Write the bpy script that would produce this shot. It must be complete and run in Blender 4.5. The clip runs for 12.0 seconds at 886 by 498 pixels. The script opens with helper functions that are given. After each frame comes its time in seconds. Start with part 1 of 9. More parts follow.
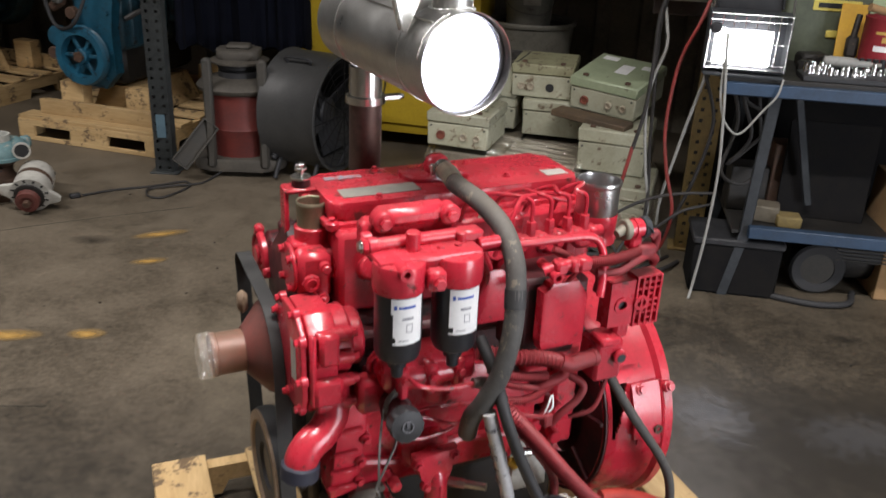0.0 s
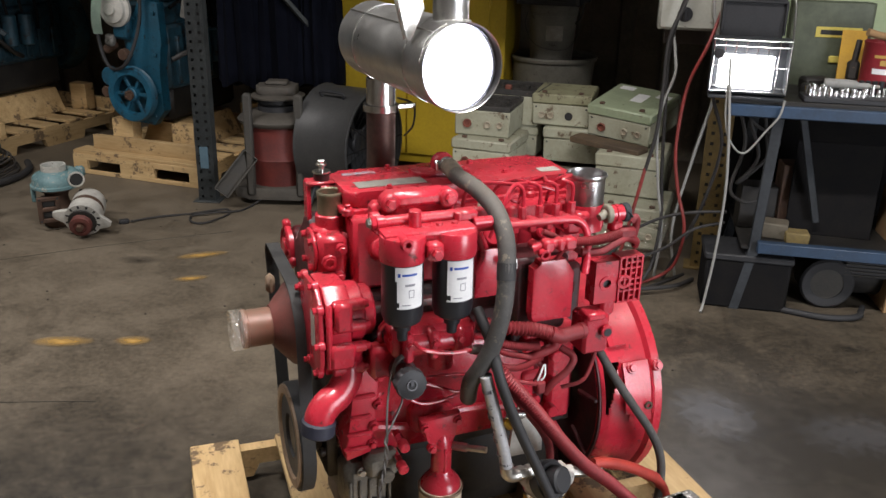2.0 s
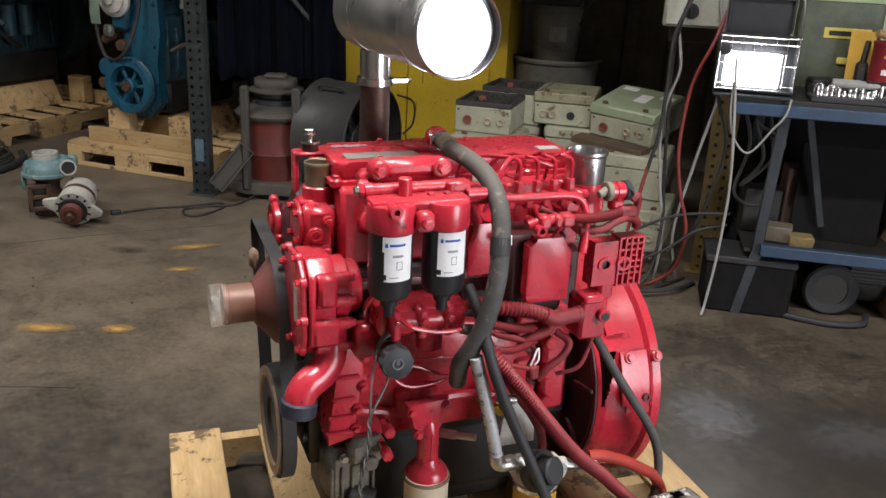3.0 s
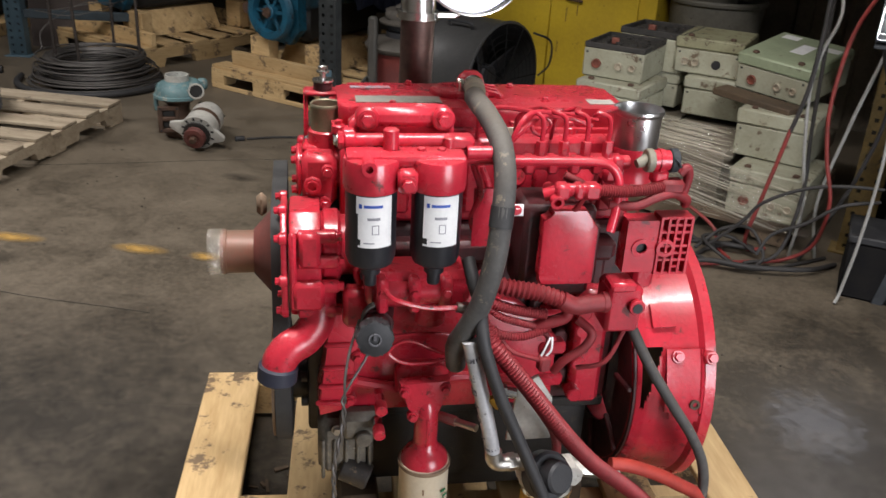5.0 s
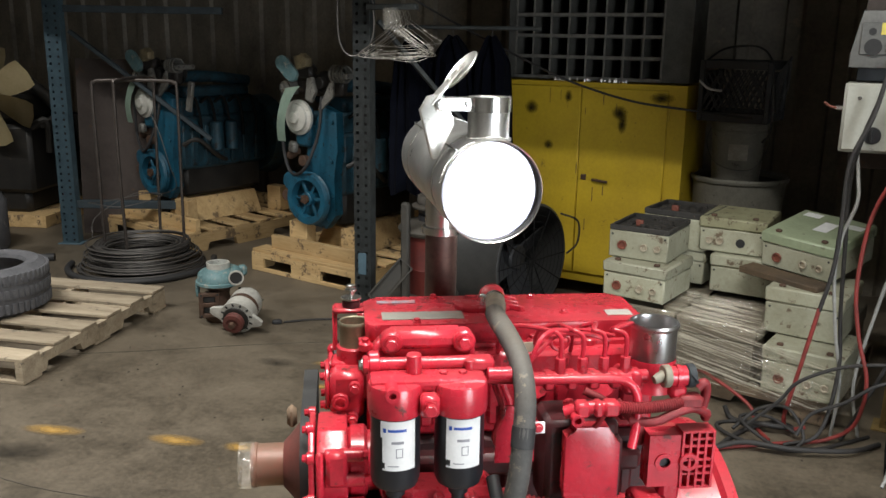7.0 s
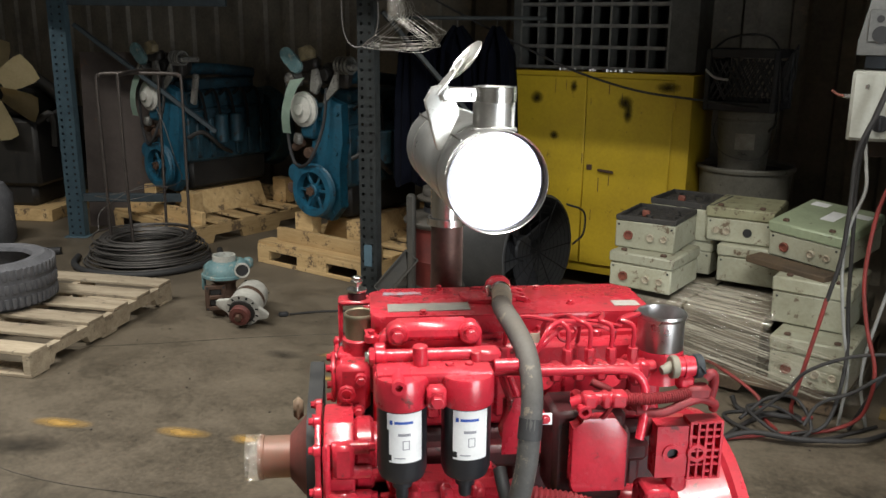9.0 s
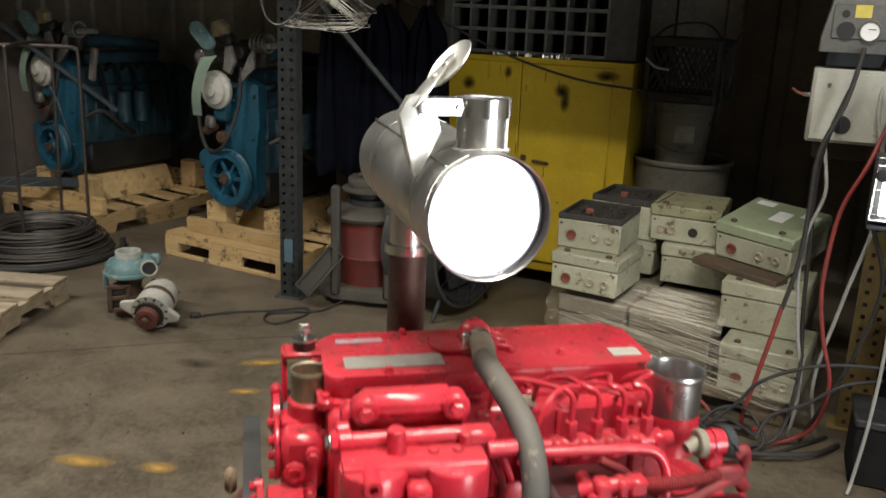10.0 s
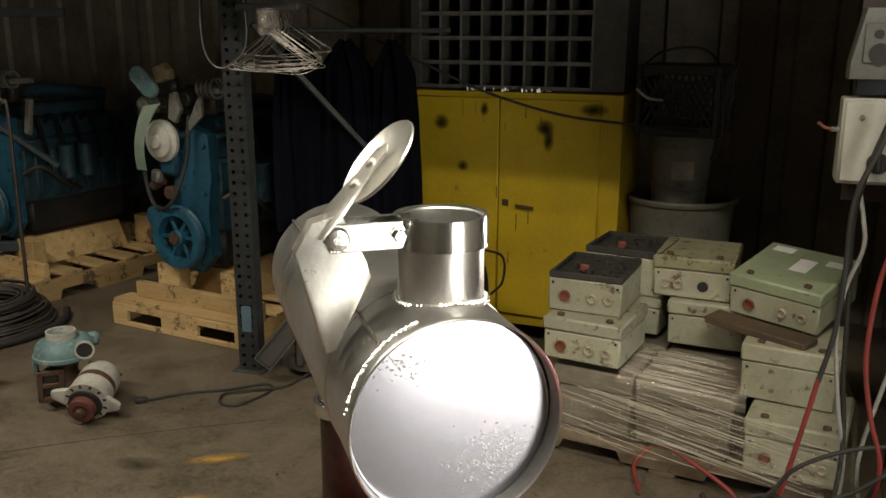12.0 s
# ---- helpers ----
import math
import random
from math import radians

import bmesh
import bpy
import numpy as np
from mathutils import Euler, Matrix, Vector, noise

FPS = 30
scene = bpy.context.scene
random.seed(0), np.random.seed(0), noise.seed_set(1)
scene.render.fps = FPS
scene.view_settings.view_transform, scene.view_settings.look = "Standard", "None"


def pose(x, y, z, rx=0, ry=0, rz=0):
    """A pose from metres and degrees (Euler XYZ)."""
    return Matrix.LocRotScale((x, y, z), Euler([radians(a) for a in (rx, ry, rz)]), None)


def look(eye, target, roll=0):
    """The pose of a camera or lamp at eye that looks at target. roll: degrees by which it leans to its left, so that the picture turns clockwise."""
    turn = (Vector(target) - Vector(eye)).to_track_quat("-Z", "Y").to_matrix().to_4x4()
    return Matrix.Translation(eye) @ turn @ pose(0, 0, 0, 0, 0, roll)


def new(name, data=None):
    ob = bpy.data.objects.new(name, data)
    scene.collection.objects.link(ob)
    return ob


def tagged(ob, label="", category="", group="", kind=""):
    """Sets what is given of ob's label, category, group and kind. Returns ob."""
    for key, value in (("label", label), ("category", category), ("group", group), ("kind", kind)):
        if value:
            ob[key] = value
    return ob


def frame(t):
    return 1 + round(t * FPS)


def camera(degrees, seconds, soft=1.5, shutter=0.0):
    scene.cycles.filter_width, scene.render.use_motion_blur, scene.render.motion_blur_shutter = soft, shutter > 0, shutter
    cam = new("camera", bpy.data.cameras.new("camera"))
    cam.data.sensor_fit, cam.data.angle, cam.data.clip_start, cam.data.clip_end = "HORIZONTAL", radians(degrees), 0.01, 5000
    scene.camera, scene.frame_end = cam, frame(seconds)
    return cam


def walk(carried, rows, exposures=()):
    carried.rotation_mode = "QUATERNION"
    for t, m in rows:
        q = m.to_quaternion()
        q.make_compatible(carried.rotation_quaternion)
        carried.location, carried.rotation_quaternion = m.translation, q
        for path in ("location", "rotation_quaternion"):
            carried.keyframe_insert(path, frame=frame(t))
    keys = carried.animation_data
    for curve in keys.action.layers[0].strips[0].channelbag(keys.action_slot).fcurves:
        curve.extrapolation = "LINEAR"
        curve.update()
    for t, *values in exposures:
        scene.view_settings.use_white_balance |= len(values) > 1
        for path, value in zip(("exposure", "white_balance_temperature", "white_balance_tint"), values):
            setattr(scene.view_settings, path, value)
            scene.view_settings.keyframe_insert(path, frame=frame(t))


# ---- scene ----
cam = camera(54.1, 12.0, shutter=0.5)
PATH = [
    (0, (0.67, 0.244, 1.624), (0.4, 2.056, 0.821), 2.6),
    (0.5, (0.753, 0.096, 1.61), (0.414, 1.891, 0.794), 1.3),
    (1, (0.78, 0.034, 1.591), (0.438, 1.872, 0.881), 2.3),
    (1.5, (0.789, 0.012, 1.589), (0.418, 1.851, 0.897), 1.4),
    (2, (0.793, 0.014, 1.587), (0.421, 1.848, 0.881), 1.3),
    (2.5, (0.797, 0.016, 1.535), (0.399, 1.855, 0.856), 2.7),
    (3, (0.802, 0.07, 1.483), (0.427, 1.915, 0.807), 2.7),
    (3.5, (0.798, 0.154, 1.463), (0.404, 1.954, 0.686), 2.5),
    (3.7, (0.789, 0.219, 1.456), (0.383, 1.998, 0.638), 3.5),
    (5.3, (1.07, 0.391, 1.464), (0.276, 2.043, 0.663), 2.0),
    (5.5, (1.072, 0.391, 1.498), (0.261, 2.078, 0.792), 1.3),
    (6, (1.071, 0.387, 1.582), (0.213, 2.136, 1.131), 1.3),
    (6.5, (1.071, 0.38, 1.577), (0.203, 2.12, 1.107), 1.3),
    (7, (1.069, 0.382, 1.576), (0.194, 2.116, 1.097), 0.9),
    (9, (1.066, 0.388, 1.574), (0.182, 2.111, 1.076), 0.5),
    (9.5, (1.001, 0.46, 1.581), (0.173, 2.203, 1.057), 1.3),
    (10, (0.832, 0.633, 1.599), (0.145, 2.43, 1.051), 2.3),
    (10.5, (0.753, 0.877, 1.632), (0.062, 2.695, 1.164), 0.5),
    (11, (0.701, 1.086, 1.623), (0.044, 2.912, 1.139), 0.5),
    (11.5, (0.685, 1.133, 1.62), (0.04, 2.96, 1.125), 0.1),
    (12, (0.68, 1.139, 1.621), (0.02, 2.962, 1.132), 0.1),
]
EXPOSURES = [(0, -0.06, 6300, 16), (5.3, -0.02, 6300, 16), (6, 0.13, 6300, 11), (9, 0.13, 6350, 10), (10, 0.0, 6700, 10), (11, -0.33, 7300, 10), (12, -0.40, 7500, 10)]
walk(cam, [(t, look(eye, target, roll)) for t, eye, target, roll in PATH], EXPOSURES)

# ---- light ----
world = bpy.data.worlds.new("world")
scene.world = world
world.use_nodes = True
wn = world.node_tree.nodes
sky = wn.new("ShaderNodeTexSky")
sky.sky_type, sky.sun_disc = "NISHITA", False
sky.sun_elevation, sky.sun_rotation = radians(38), radians(120)
world.node_tree.links.new(sky.outputs[0], wn["Background"].inputs[0])
wn["Background"].inputs[1].default_value = 0.05


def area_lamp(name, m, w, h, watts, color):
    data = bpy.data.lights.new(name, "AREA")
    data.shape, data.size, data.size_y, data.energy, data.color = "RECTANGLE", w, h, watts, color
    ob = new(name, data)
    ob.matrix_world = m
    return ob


# unseen area light at the right, built as a doorway, strip lights over the aisle, and the halogen work lamp on the
# bench
area_lamp("side_area_light", look((4.3, -0.25, 1.15), (0.6, 1.75, 1.1)), 1.7, 2.2, 150, (0.94, 0.98, 1.0))
for x, y, watts in ((-3.1, 1.9, 120), (0.9, 1.25, 150)):
    area_lamp("strip_light", look((x, y, 4.12), (x, y + 0.0001, 0)), 2.4, 0.16, watts, (1.0, 0.97, 0.90)).data.spread = radians(145)
work_light = bpy.data.lights.new("halogen_beam", "SPOT")
work_light.energy, work_light.spot_size, work_light.spot_blend, work_light.shadow_soft_size = 16, radians(140), 0.7, 0.06
work_light.color = (1.0, 0.97, 0.92)
new("halogen_beam", work_light).matrix_world = look((1.35, 3.66, 1.03), (1.15, 1.9, 0.6))

# ---- materials ----


def mat(name, c, c2=None, rough=0.5, metal=0.0, scale=8.0, fine=60.0, mix=0.5, bump=0.15, spots=None, spot_at=0.62, rand=0.0, coat=0.0, rough2=None, depth=0.002, dust=None, dusty=0.5, stretch=None):
    """A worn surface: two colours mixed by broad and fine grain, optional spots of a third, relief and uneven gloss."""
    m = bpy.data.materials.new(name)
    m.use_nodes = True
    n, k = m.node_tree.nodes, m.node_tree.links
    b = n["Principled BSDF"]
    b.inputs["Metallic"].default_value = metal
    if coat:
        b.inputs["Coat Weight"].default_value, b.inputs["Coat Roughness"].default_value = coat, 0.12
    tc = n.new("ShaderNodeTexCoord")
    big, small = n.new("ShaderNodeTexNoise"), n.new("ShaderNodeTexNoise")
    big.inputs["Scale"].default_value, small.inputs["Scale"].default_value = scale, fine
    big.inputs["Detail"].default_value, small.inputs["Detail"].default_value = 5, 4
    big.inputs["Roughness"].default_value = 0.65
    src = tc.outputs["Object"]
    if rand:  # each piece cut from another stretch of the grain
        pick, far, off = n.new("ShaderNodeObjectInfo"), n.new("ShaderNodeMath"), n.new("ShaderNodeVectorMath")
        far.operation, far.inputs[1].default_value = "MULTIPLY", 37.0
        k.new(pick.outputs["Random"], far.inputs[0])
        k.new(src, off.inputs[0])
        k.new(far.outputs[0], off.inputs[1])
        src = off.outputs[0]
    plain = src
    if stretch:  # grain drawn out along one axis
        mp = n.new("ShaderNodeMapping")
        mp.inputs["Scale"].default_value = stretch
        k.new(src, mp.inputs["Vector"])
        src = mp.outputs[0]
    for t in (big, small):
        k.new(src, t.inputs["Vector"])
    add = n.new("ShaderNodeMath")
    add.operation = "ADD"
    half = n.new("ShaderNodeMath")
    half.operation = "MULTIPLY"
    half.inputs[1].default_value = 0.4
    k.new(small.outputs["Fac"], half.inputs[0])
    k.new(big.outputs["Fac"], add.inputs[0])
    k.new(half.outputs[0], add.inputs[1])
    ramp = n.new("ShaderNodeValToRGB")
    ramp.color_ramp.elements[0].position, ramp.color_ramp.elements[1].position = 0.7 - 0.35 * mix, 0.7 + 0.35 * mix
    ramp.color_ramp.elements[0].color = (*c, 1)
    ramp.color_ramp.elements[1].color = (*(c2 or [v * 0.75 for v in c]), 1)
    k.new(add.outputs[0], ramp.inputs[0])
    col = ramp.outputs[0]
    if spots:
        sp = n.new("ShaderNodeTexNoise")
        sp.inputs["Scale"].default_value, sp.inputs["Detail"].default_value, sp.inputs["Roughness"].default_value = scale * 2.3, 6, 0.75
        k.new(plain, sp.inputs["Vector"])
        r2 = n.new("ShaderNodeValToRGB")
        r2.color_ramp.elements[0].position, r2.color_ramp.elements[1].position = spot_at, spot_at + 0.05
        k.new(sp.outputs["Fac"], r2.inputs[0])
        mx = n.new("ShaderNodeMix")
        mx.data_type = "RGBA"
        mx.inputs["B"].default_value = (*spots, 1)
        k.new(r2.outputs[0], mx.inputs["Factor"])
        k.new(col, mx.inputs["A"])
        col = mx.outputs["Result"]
    if dust:  # settled dust, patchy, on what faces up
        ge, sx, up = n.new("ShaderNodeNewGeometry"), n.new("ShaderNodeSeparateXYZ"), n.new("ShaderNodeMapRange")
        k.new(ge.outputs["Normal"], sx.inputs[0])
        k.new(sx.outputs["Z"], up.inputs["Value"])
        up.inputs["From Min"].default_value, up.inputs["From Max"].default_value, up.inputs["To Max"].default_value = 0.25, 0.95, 1.6 * dusty
        pat, md = n.new("ShaderNodeMath"), n.new("ShaderNodeMix")
        pat.operation, pat.use_clamp = "MULTIPLY", True
        k.new(up.outputs[0], pat.inputs[0])
        k.new(big.outputs["Fac"], pat.inputs[1])
        md.data_type = "RGBA"
        md.inputs["B"].default_value = (*dust, 1)
        k.new(pat.outputs[0], md.inputs["Factor"])
        k.new(col, md.inputs["A"])
        col = md.outputs["Result"]
    if rand:
        oi, hs = n.new("ShaderNodeObjectInfo"), n.new("ShaderNodeHueSaturation")
        mr = n.new("ShaderNodeMapRange")
        mr.inputs["To Min"].default_value, mr.inputs["To Max"].default_value = 1 - rand, 1 + rand
        k.new(oi.outputs["Random"], mr.inputs["Value"])
        k.new(mr.outputs[0], hs.inputs["Value"])
        k.new(col, hs.inputs["Color"])
        col = hs.outputs[0]
    k.new(col, b.inputs["Base Color"])
    mr = n.new("ShaderNodeMapRange")
    mr.inputs["From Min"].default_value, mr.inputs["From Max"].default_value = 0.3, 0.75
    mr.inputs["To Min"].default_value, mr.inputs["To Max"].default_value = rough, rough2 if rough2 is not None else min(1, rough + 0.2)
    k.new(big.outputs["Fac"], mr.inputs["Value"])
    k.new(mr.outputs[0], b.inputs["Roughness"])
    if bump:
        bp = n.new("ShaderNodeBump")
        bp.inputs["Strength"].default_value, bp.inputs["Distance"].default_value = bump, depth
        k.new(add.outputs[0], bp.inputs["Height"])
        k.new(bp.outputs[0], b.inputs["Normal"])
    return m


RED = mat("red_engine_enamel", (0.56, 0.024, 0.046), (0.37, 0.016, 0.029), 0.22, 0, 11, 110, 0.6, 0.5, (0.12, 0.022, 0.02), 0.60, coat=0.25, rough2=0.36, dust=(0.36, 0.16, 0.14), dusty=0.12)
RED_MATT = mat("red_painted_rubber", (0.25, 0.016, 0.022), (0.15, 0.014, 0.016), 0.5, 0, 14, 120, 0.5, 0.3, (0.07, 0.02, 0.02), 0.64)
# oily red casting, darkened further with the shade between the parts
RED_DIRT_SHADE = mat("red_paint_oil_and_shade", (0.09, 0.010, 0.013), (0.022, 0.010, 0.010), 0.42, 0, 9, 80, 0.7, 0.5, (0.013, 0.010, 0.009), 0.55)
RUST_RED = mat("dull_red_oxide_hub", (0.17, 0.045, 0.036), (0.10, 0.04, 0.032), 0.5, 0.1, 12, 90, 0.6, 0.3, (0.22, 0.13, 0.085), 0.62)
HOSE_RED = mat("red_fuel_hose_rubber", (0.38, 0.034, 0.02), (0.26, 0.026, 0.018), 0.55, 0, 14, 120, 0.6, 0.2, (0.2, 0.04, 0.03), 0.66)
BLACK_CAN = mat("black_enamelled_can", (0.012, 0.013, 0.016), (0.02, 0.02, 0.024), 0.3, 0, 8, 200, 0.5, 0.05)
WHITE_LABEL = mat("white_paper_label", (0.80, 0.80, 0.79), (0.72, 0.72, 0.72), 0.5, 0, 30, 200, 0.5, 0.02)
BLUE_INK = mat("blue_ink", (0.03, 0.09, 0.42), None, 0.5)
GREY_INK = mat("grey_ink", (0.30, 0.30, 0.33), None, 0.5)
BLACK_INK = mat("black_ink", (0.02, 0.02, 0.02), None, 0.5)
HOSE = mat("dusty_grey_rubber", (0.085, 0.082, 0.076), (0.050, 0.048, 0.046), 0.6, 0, 14, 160, 0.6, 0.3, (0.17, 0.145, 0.11), 0.58, dust=(0.27, 0.225, 0.16), dusty=0.24)
BLACK_RUBBER = mat("black_rubber", (0.018, 0.018, 0.02), (0.03, 0.03, 0.03), 0.55, 0, 14, 140, 0.5, 0.2)
BELT = mat("fan_belt_rubber", (0.022, 0.022, 0.022), (0.035, 0.035, 0.033), 0.6, 0, 14, 140, 0.5, 0.2)
STEEL = mat("aluminised_steel", (0.76, 0.76, 0.74), (0.58, 0.58, 0.56), 0.27, 1.0, 12, 200, 0.6, 0.3, (0.45, 0.43, 0.38), 0.64, rough2=0.45)
CAP_STEEL = mat("spun_steel_end_plate", (0.47, 0.47, 0.53), (0.36, 0.36, 0.42), 0.19, 1.0, 5, 240, 0.7, 0.05, (0.44, 0.44, 0.48), 0.68, rough2=0.24)
CHROME = mat("bright_plated_steel", (0.82, 0.82, 0.80), (0.66, 0.66, 0.64), 0.15, 1.0, 12, 160, 0.5, 0.10, rough2=0.28)
NICKEL = mat("dull_nickel_fitting", (0.5, 0.48, 0.44), (0.36, 0.34, 0.30), 0.3, 1.0, 30, 200, 0.5, 0.1)
PIPE_STEEL = mat("heat_stained_exhaust_pipe", (0.20, 0.13, 0.105), (0.09, 0.06, 0.055), 0.42, 0.85, 6, 90, 0.7, 0.2, (0.45, 0.36, 0.33), 0.66)
CAST = mat("greasy_dark_casting", (0.055, 0.048, 0.042), (0.018, 0.016, 0.015), 0.38, 0.25, 14, 90, 0.7, 0.5, (0.16, 0.115, 0.07), 0.60)
NECK = mat("tarnished_brass_green_neck", (0.30, 0.27, 0.18), (0.20, 0.18, 0.12), 0.4, 0.6, 14, 150, 0.6, 0.1)
TAN = mat("rusty_tan_pulley_face", (0.30, 0.21, 0.13), (0.16, 0.11, 0.075), 0.6, 0.1, 16, 120, 0.7, 0.3)
CREAM_CAN = mat("cream_painted_can", (0.62, 0.55, 0.42), (0.52, 0.45, 0.33), 0.38, 0, 8, 120, 0.5, 0.05)
YELLOW_CAN = mat("yellow_painted_can", (0.62, 0.36, 0.03), (0.5, 0.28, 0.03), 0.4, 0, 8, 120, 0.5, 0.05, (0.2, 0.12, 0.03), 0.68)
GREEN_INK = mat("green_ink", (0.03, 0.22, 0.09), None, 0.5)
BLACK_PLASTIC = mat("black_plastic", (0.015, 0.016, 0.018), (0.026, 0.026, 0.028), 0.5, 0, 20, 160, 0.5, 0.08)
DIRTY_PLASTIC = mat("dusty_dark_plastic", (0.035, 0.034, 0.03), (0.07, 0.062, 0.05), 0.6, 0, 7, 90, 0.7, 0.1)
WHITE_PIPE = mat("scuffed_white_tube", (0.60, 0.60, 0.60), (0.40, 0.40, 0.41), 0.35, 0.2, 18, 120, 0.6, 0.1, (0.08, 0.07, 0.06), 0.64)
PINE = mat("pale_pine", (0.62, 0.44, 0.22), (0.40, 0.26, 0.11), 0.65, 0, 3, 22, 0.7, 0.5, (0.15, 0.10, 0.055), 0.56, rand=0.2, stretch=(5, 0.7, 5))
PINE_X = mat("pale_pine_long_grain", (0.62, 0.44, 0.22), (0.40, 0.26, 0.11), 0.65, 0, 3, 22, 0.7, 0.5, (0.15, 0.10, 0.055), 0.56, rand=0.2, stretch=(0.7, 5, 5))
PINE_GREY = mat("weathered_pine", (0.55, 0.46, 0.33), (0.28, 0.22, 0.15), 0.75, 0, 3, 22, 0.7, 0.5, (0.20, 0.165, 0.12), 0.60, rand=0.24, stretch=(5, 0.7, 5))
DARK_WOOD = mat("dark_stained_plank", (0.10, 0.065, 0.035), (0.05, 0.035, 0.022), 0.7, 0, 6, 80, 0.6, 0.4, rand=0.15)
YELLOW = mat("yellow_cabinet_enamel", (0.60, 0.42, 0.022), (0.44, 0.30, 0.018), 0.42, 0, 2.2, 60, 0.7, 0.1, (0.14, 0.09, 0.02), 0.62)
SHELF = mat("sooty_grey_shelf_steel", (0.10, 0.10, 0.09), (0.05, 0.05, 0.045), 0.55, 0.2, 7, 80, 0.6, 0.15)
SHELF_LIP = mat("worn_grey_shelf_lip", (0.20, 0.195, 0.175), (0.07, 0.068, 0.06), 0.5, 0.2, 16, 90, 0.8, 0.1)
BOX_GREY = mat("pale_grey_box_enamel", (0.42, 0.42, 0.32), (0.26, 0.25, 0.17), 0.45, 0, 6, 80, 0.9, 0.15, (0.13, 0.095, 0.06), 0.58, rand=0.16)
BOX_LID = mat("greenish_grey_lid_enamel", (0.31, 0.31, 0.19), (0.19, 0.175, 0.10), 0.5, 0, 7, 80, 0.8, 0.15, (0.09, 0.065, 0.038), 0.565)
BOX_GREEN = mat("mint_green_lid_enamel", (0.32, 0.37, 0.24), (0.23, 0.27, 0.17), 0.42, 0, 5, 80, 0.8, 0.12, (0.13, 0.12, 0.075), 0.60)
BOX_BROWN = mat("grimy_brown_grey_box", (0.17, 0.145, 0.105), (0.09, 0.078, 0.056), 0.55, 0, 5, 70, 0.7, 0.15, (0.05, 0.04, 0.03), 0.62)
# near-black that holds the shade under the bench; also on pipes and a grille
MATT_BLACK = mat("matt_black", (0.008, 0.008, 0.009), (0.014, 0.013, 0.012), 0.85, 0, 8, 90, 0.6, 0.1)
BOX_DARK = mat("dark_open_box_top", (0.05, 0.045, 0.04), (0.02, 0.02, 0.018), 0.65, 0.1, 14, 90, 0.7, 0.5, (0.14, 0.10, 0.07), 0.62)
ORANGE_RUBBER = mat("brick_red_grommet", (0.20, 0.06, 0.035), (0.12, 0.04, 0.03), 0.5, 0, 30, 200, 0.5, 0.1)
CLEAR_KNOB = mat("dirty_clear_glass_lens", (0.42, 0.38, 0.29), (0.25, 0.2, 0.14), 0.25, 0, 30, 200, 0.6, 0.1)
def floor_concrete(name):
    """Oil-soaked concrete: broad stains, mottling and fine speckle; the oily parts are darker and glossier."""
    m = bpy.data.materials.new(name)
    m.use_nodes = True
    n, k = m.node_tree.nodes, m.node_tree.links
    b = n["Principled BSDF"]
    tc = n.new("ShaderNodeTexCoord")
    fac = []
    for s, d, r, w in ((0.75, 7, 0.62, 0.42), (4.0, 9, 0.74, 0.50), (46, 6, 0.72, 0.45)):
        t, x = n.new("ShaderNodeTexNoise"), n.new("ShaderNodeMath")
        t.inputs["Scale"].default_value, t.inputs["Detail"].default_value, t.inputs["Roughness"].default_value = s, d, r
        t.inputs["Distortion"].default_value = 0.6
        k.new(tc.outputs["Object"], t.inputs["Vector"])
        x.operation, x.inputs[1].default_value = "MULTIPLY_ADD", w
        x.inputs[2].default_value = 0.0
        k.new(t.outputs["Fac"], x.inputs[0])
        if fac:
            k.new(fac[-1], x.inputs[2])
        fac.append(x.outputs[0])
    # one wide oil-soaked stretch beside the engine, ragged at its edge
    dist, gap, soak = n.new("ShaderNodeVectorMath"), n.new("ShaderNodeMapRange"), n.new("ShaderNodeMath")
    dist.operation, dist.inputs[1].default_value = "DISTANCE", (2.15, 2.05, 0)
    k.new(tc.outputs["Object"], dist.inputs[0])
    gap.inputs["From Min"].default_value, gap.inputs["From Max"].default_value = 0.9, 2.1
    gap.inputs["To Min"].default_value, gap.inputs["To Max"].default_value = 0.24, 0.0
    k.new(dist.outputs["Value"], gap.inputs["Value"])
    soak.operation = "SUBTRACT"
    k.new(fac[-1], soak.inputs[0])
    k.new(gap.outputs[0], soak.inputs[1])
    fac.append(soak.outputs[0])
    ramp = n.new("ShaderNodeValToRGB")
    e = ramp.color_ramp.elements
    e[0].position, e[0].color = 0.515, (0.040, 0.033, 0.024, 1)
    e[1].position, e[1].color = 0.93, (0.250, 0.207, 0.148, 1)
    for p, c in ((0.615, (0.085, 0.069, 0.048, 1)), (0.705, (0.128, 0.104, 0.073, 1)), (0.81, (0.162, 0.133, 0.094, 1))):
        q = e.new(p)
        q.color = c
    k.new(fac[-1], ramp.inputs[0])
    k.new(ramp.outputs[0], b.inputs["Base Color"])
    mr = n.new("ShaderNodeMapRange")
    mr.inputs["From Min"].default_value, mr.inputs["From Max"].default_value = 0.55, 0.85
    mr.inputs["To Min"].default_value, mr.inputs["To Max"].default_value = 0.44, 0.72
    k.new(fac[-1], mr.inputs["Value"])
    k.new(mr.outputs[0], b.inputs["Roughness"])
    bp = n.new("ShaderNodeBump")
    bp.inputs["Strength"].default_value, bp.inputs["Distance"].default_value = 0.45, 0.006
    k.new(fac[-1], bp.inputs["Height"])
    k.new(bp.outputs[0], b.inputs["Normal"])
    return m


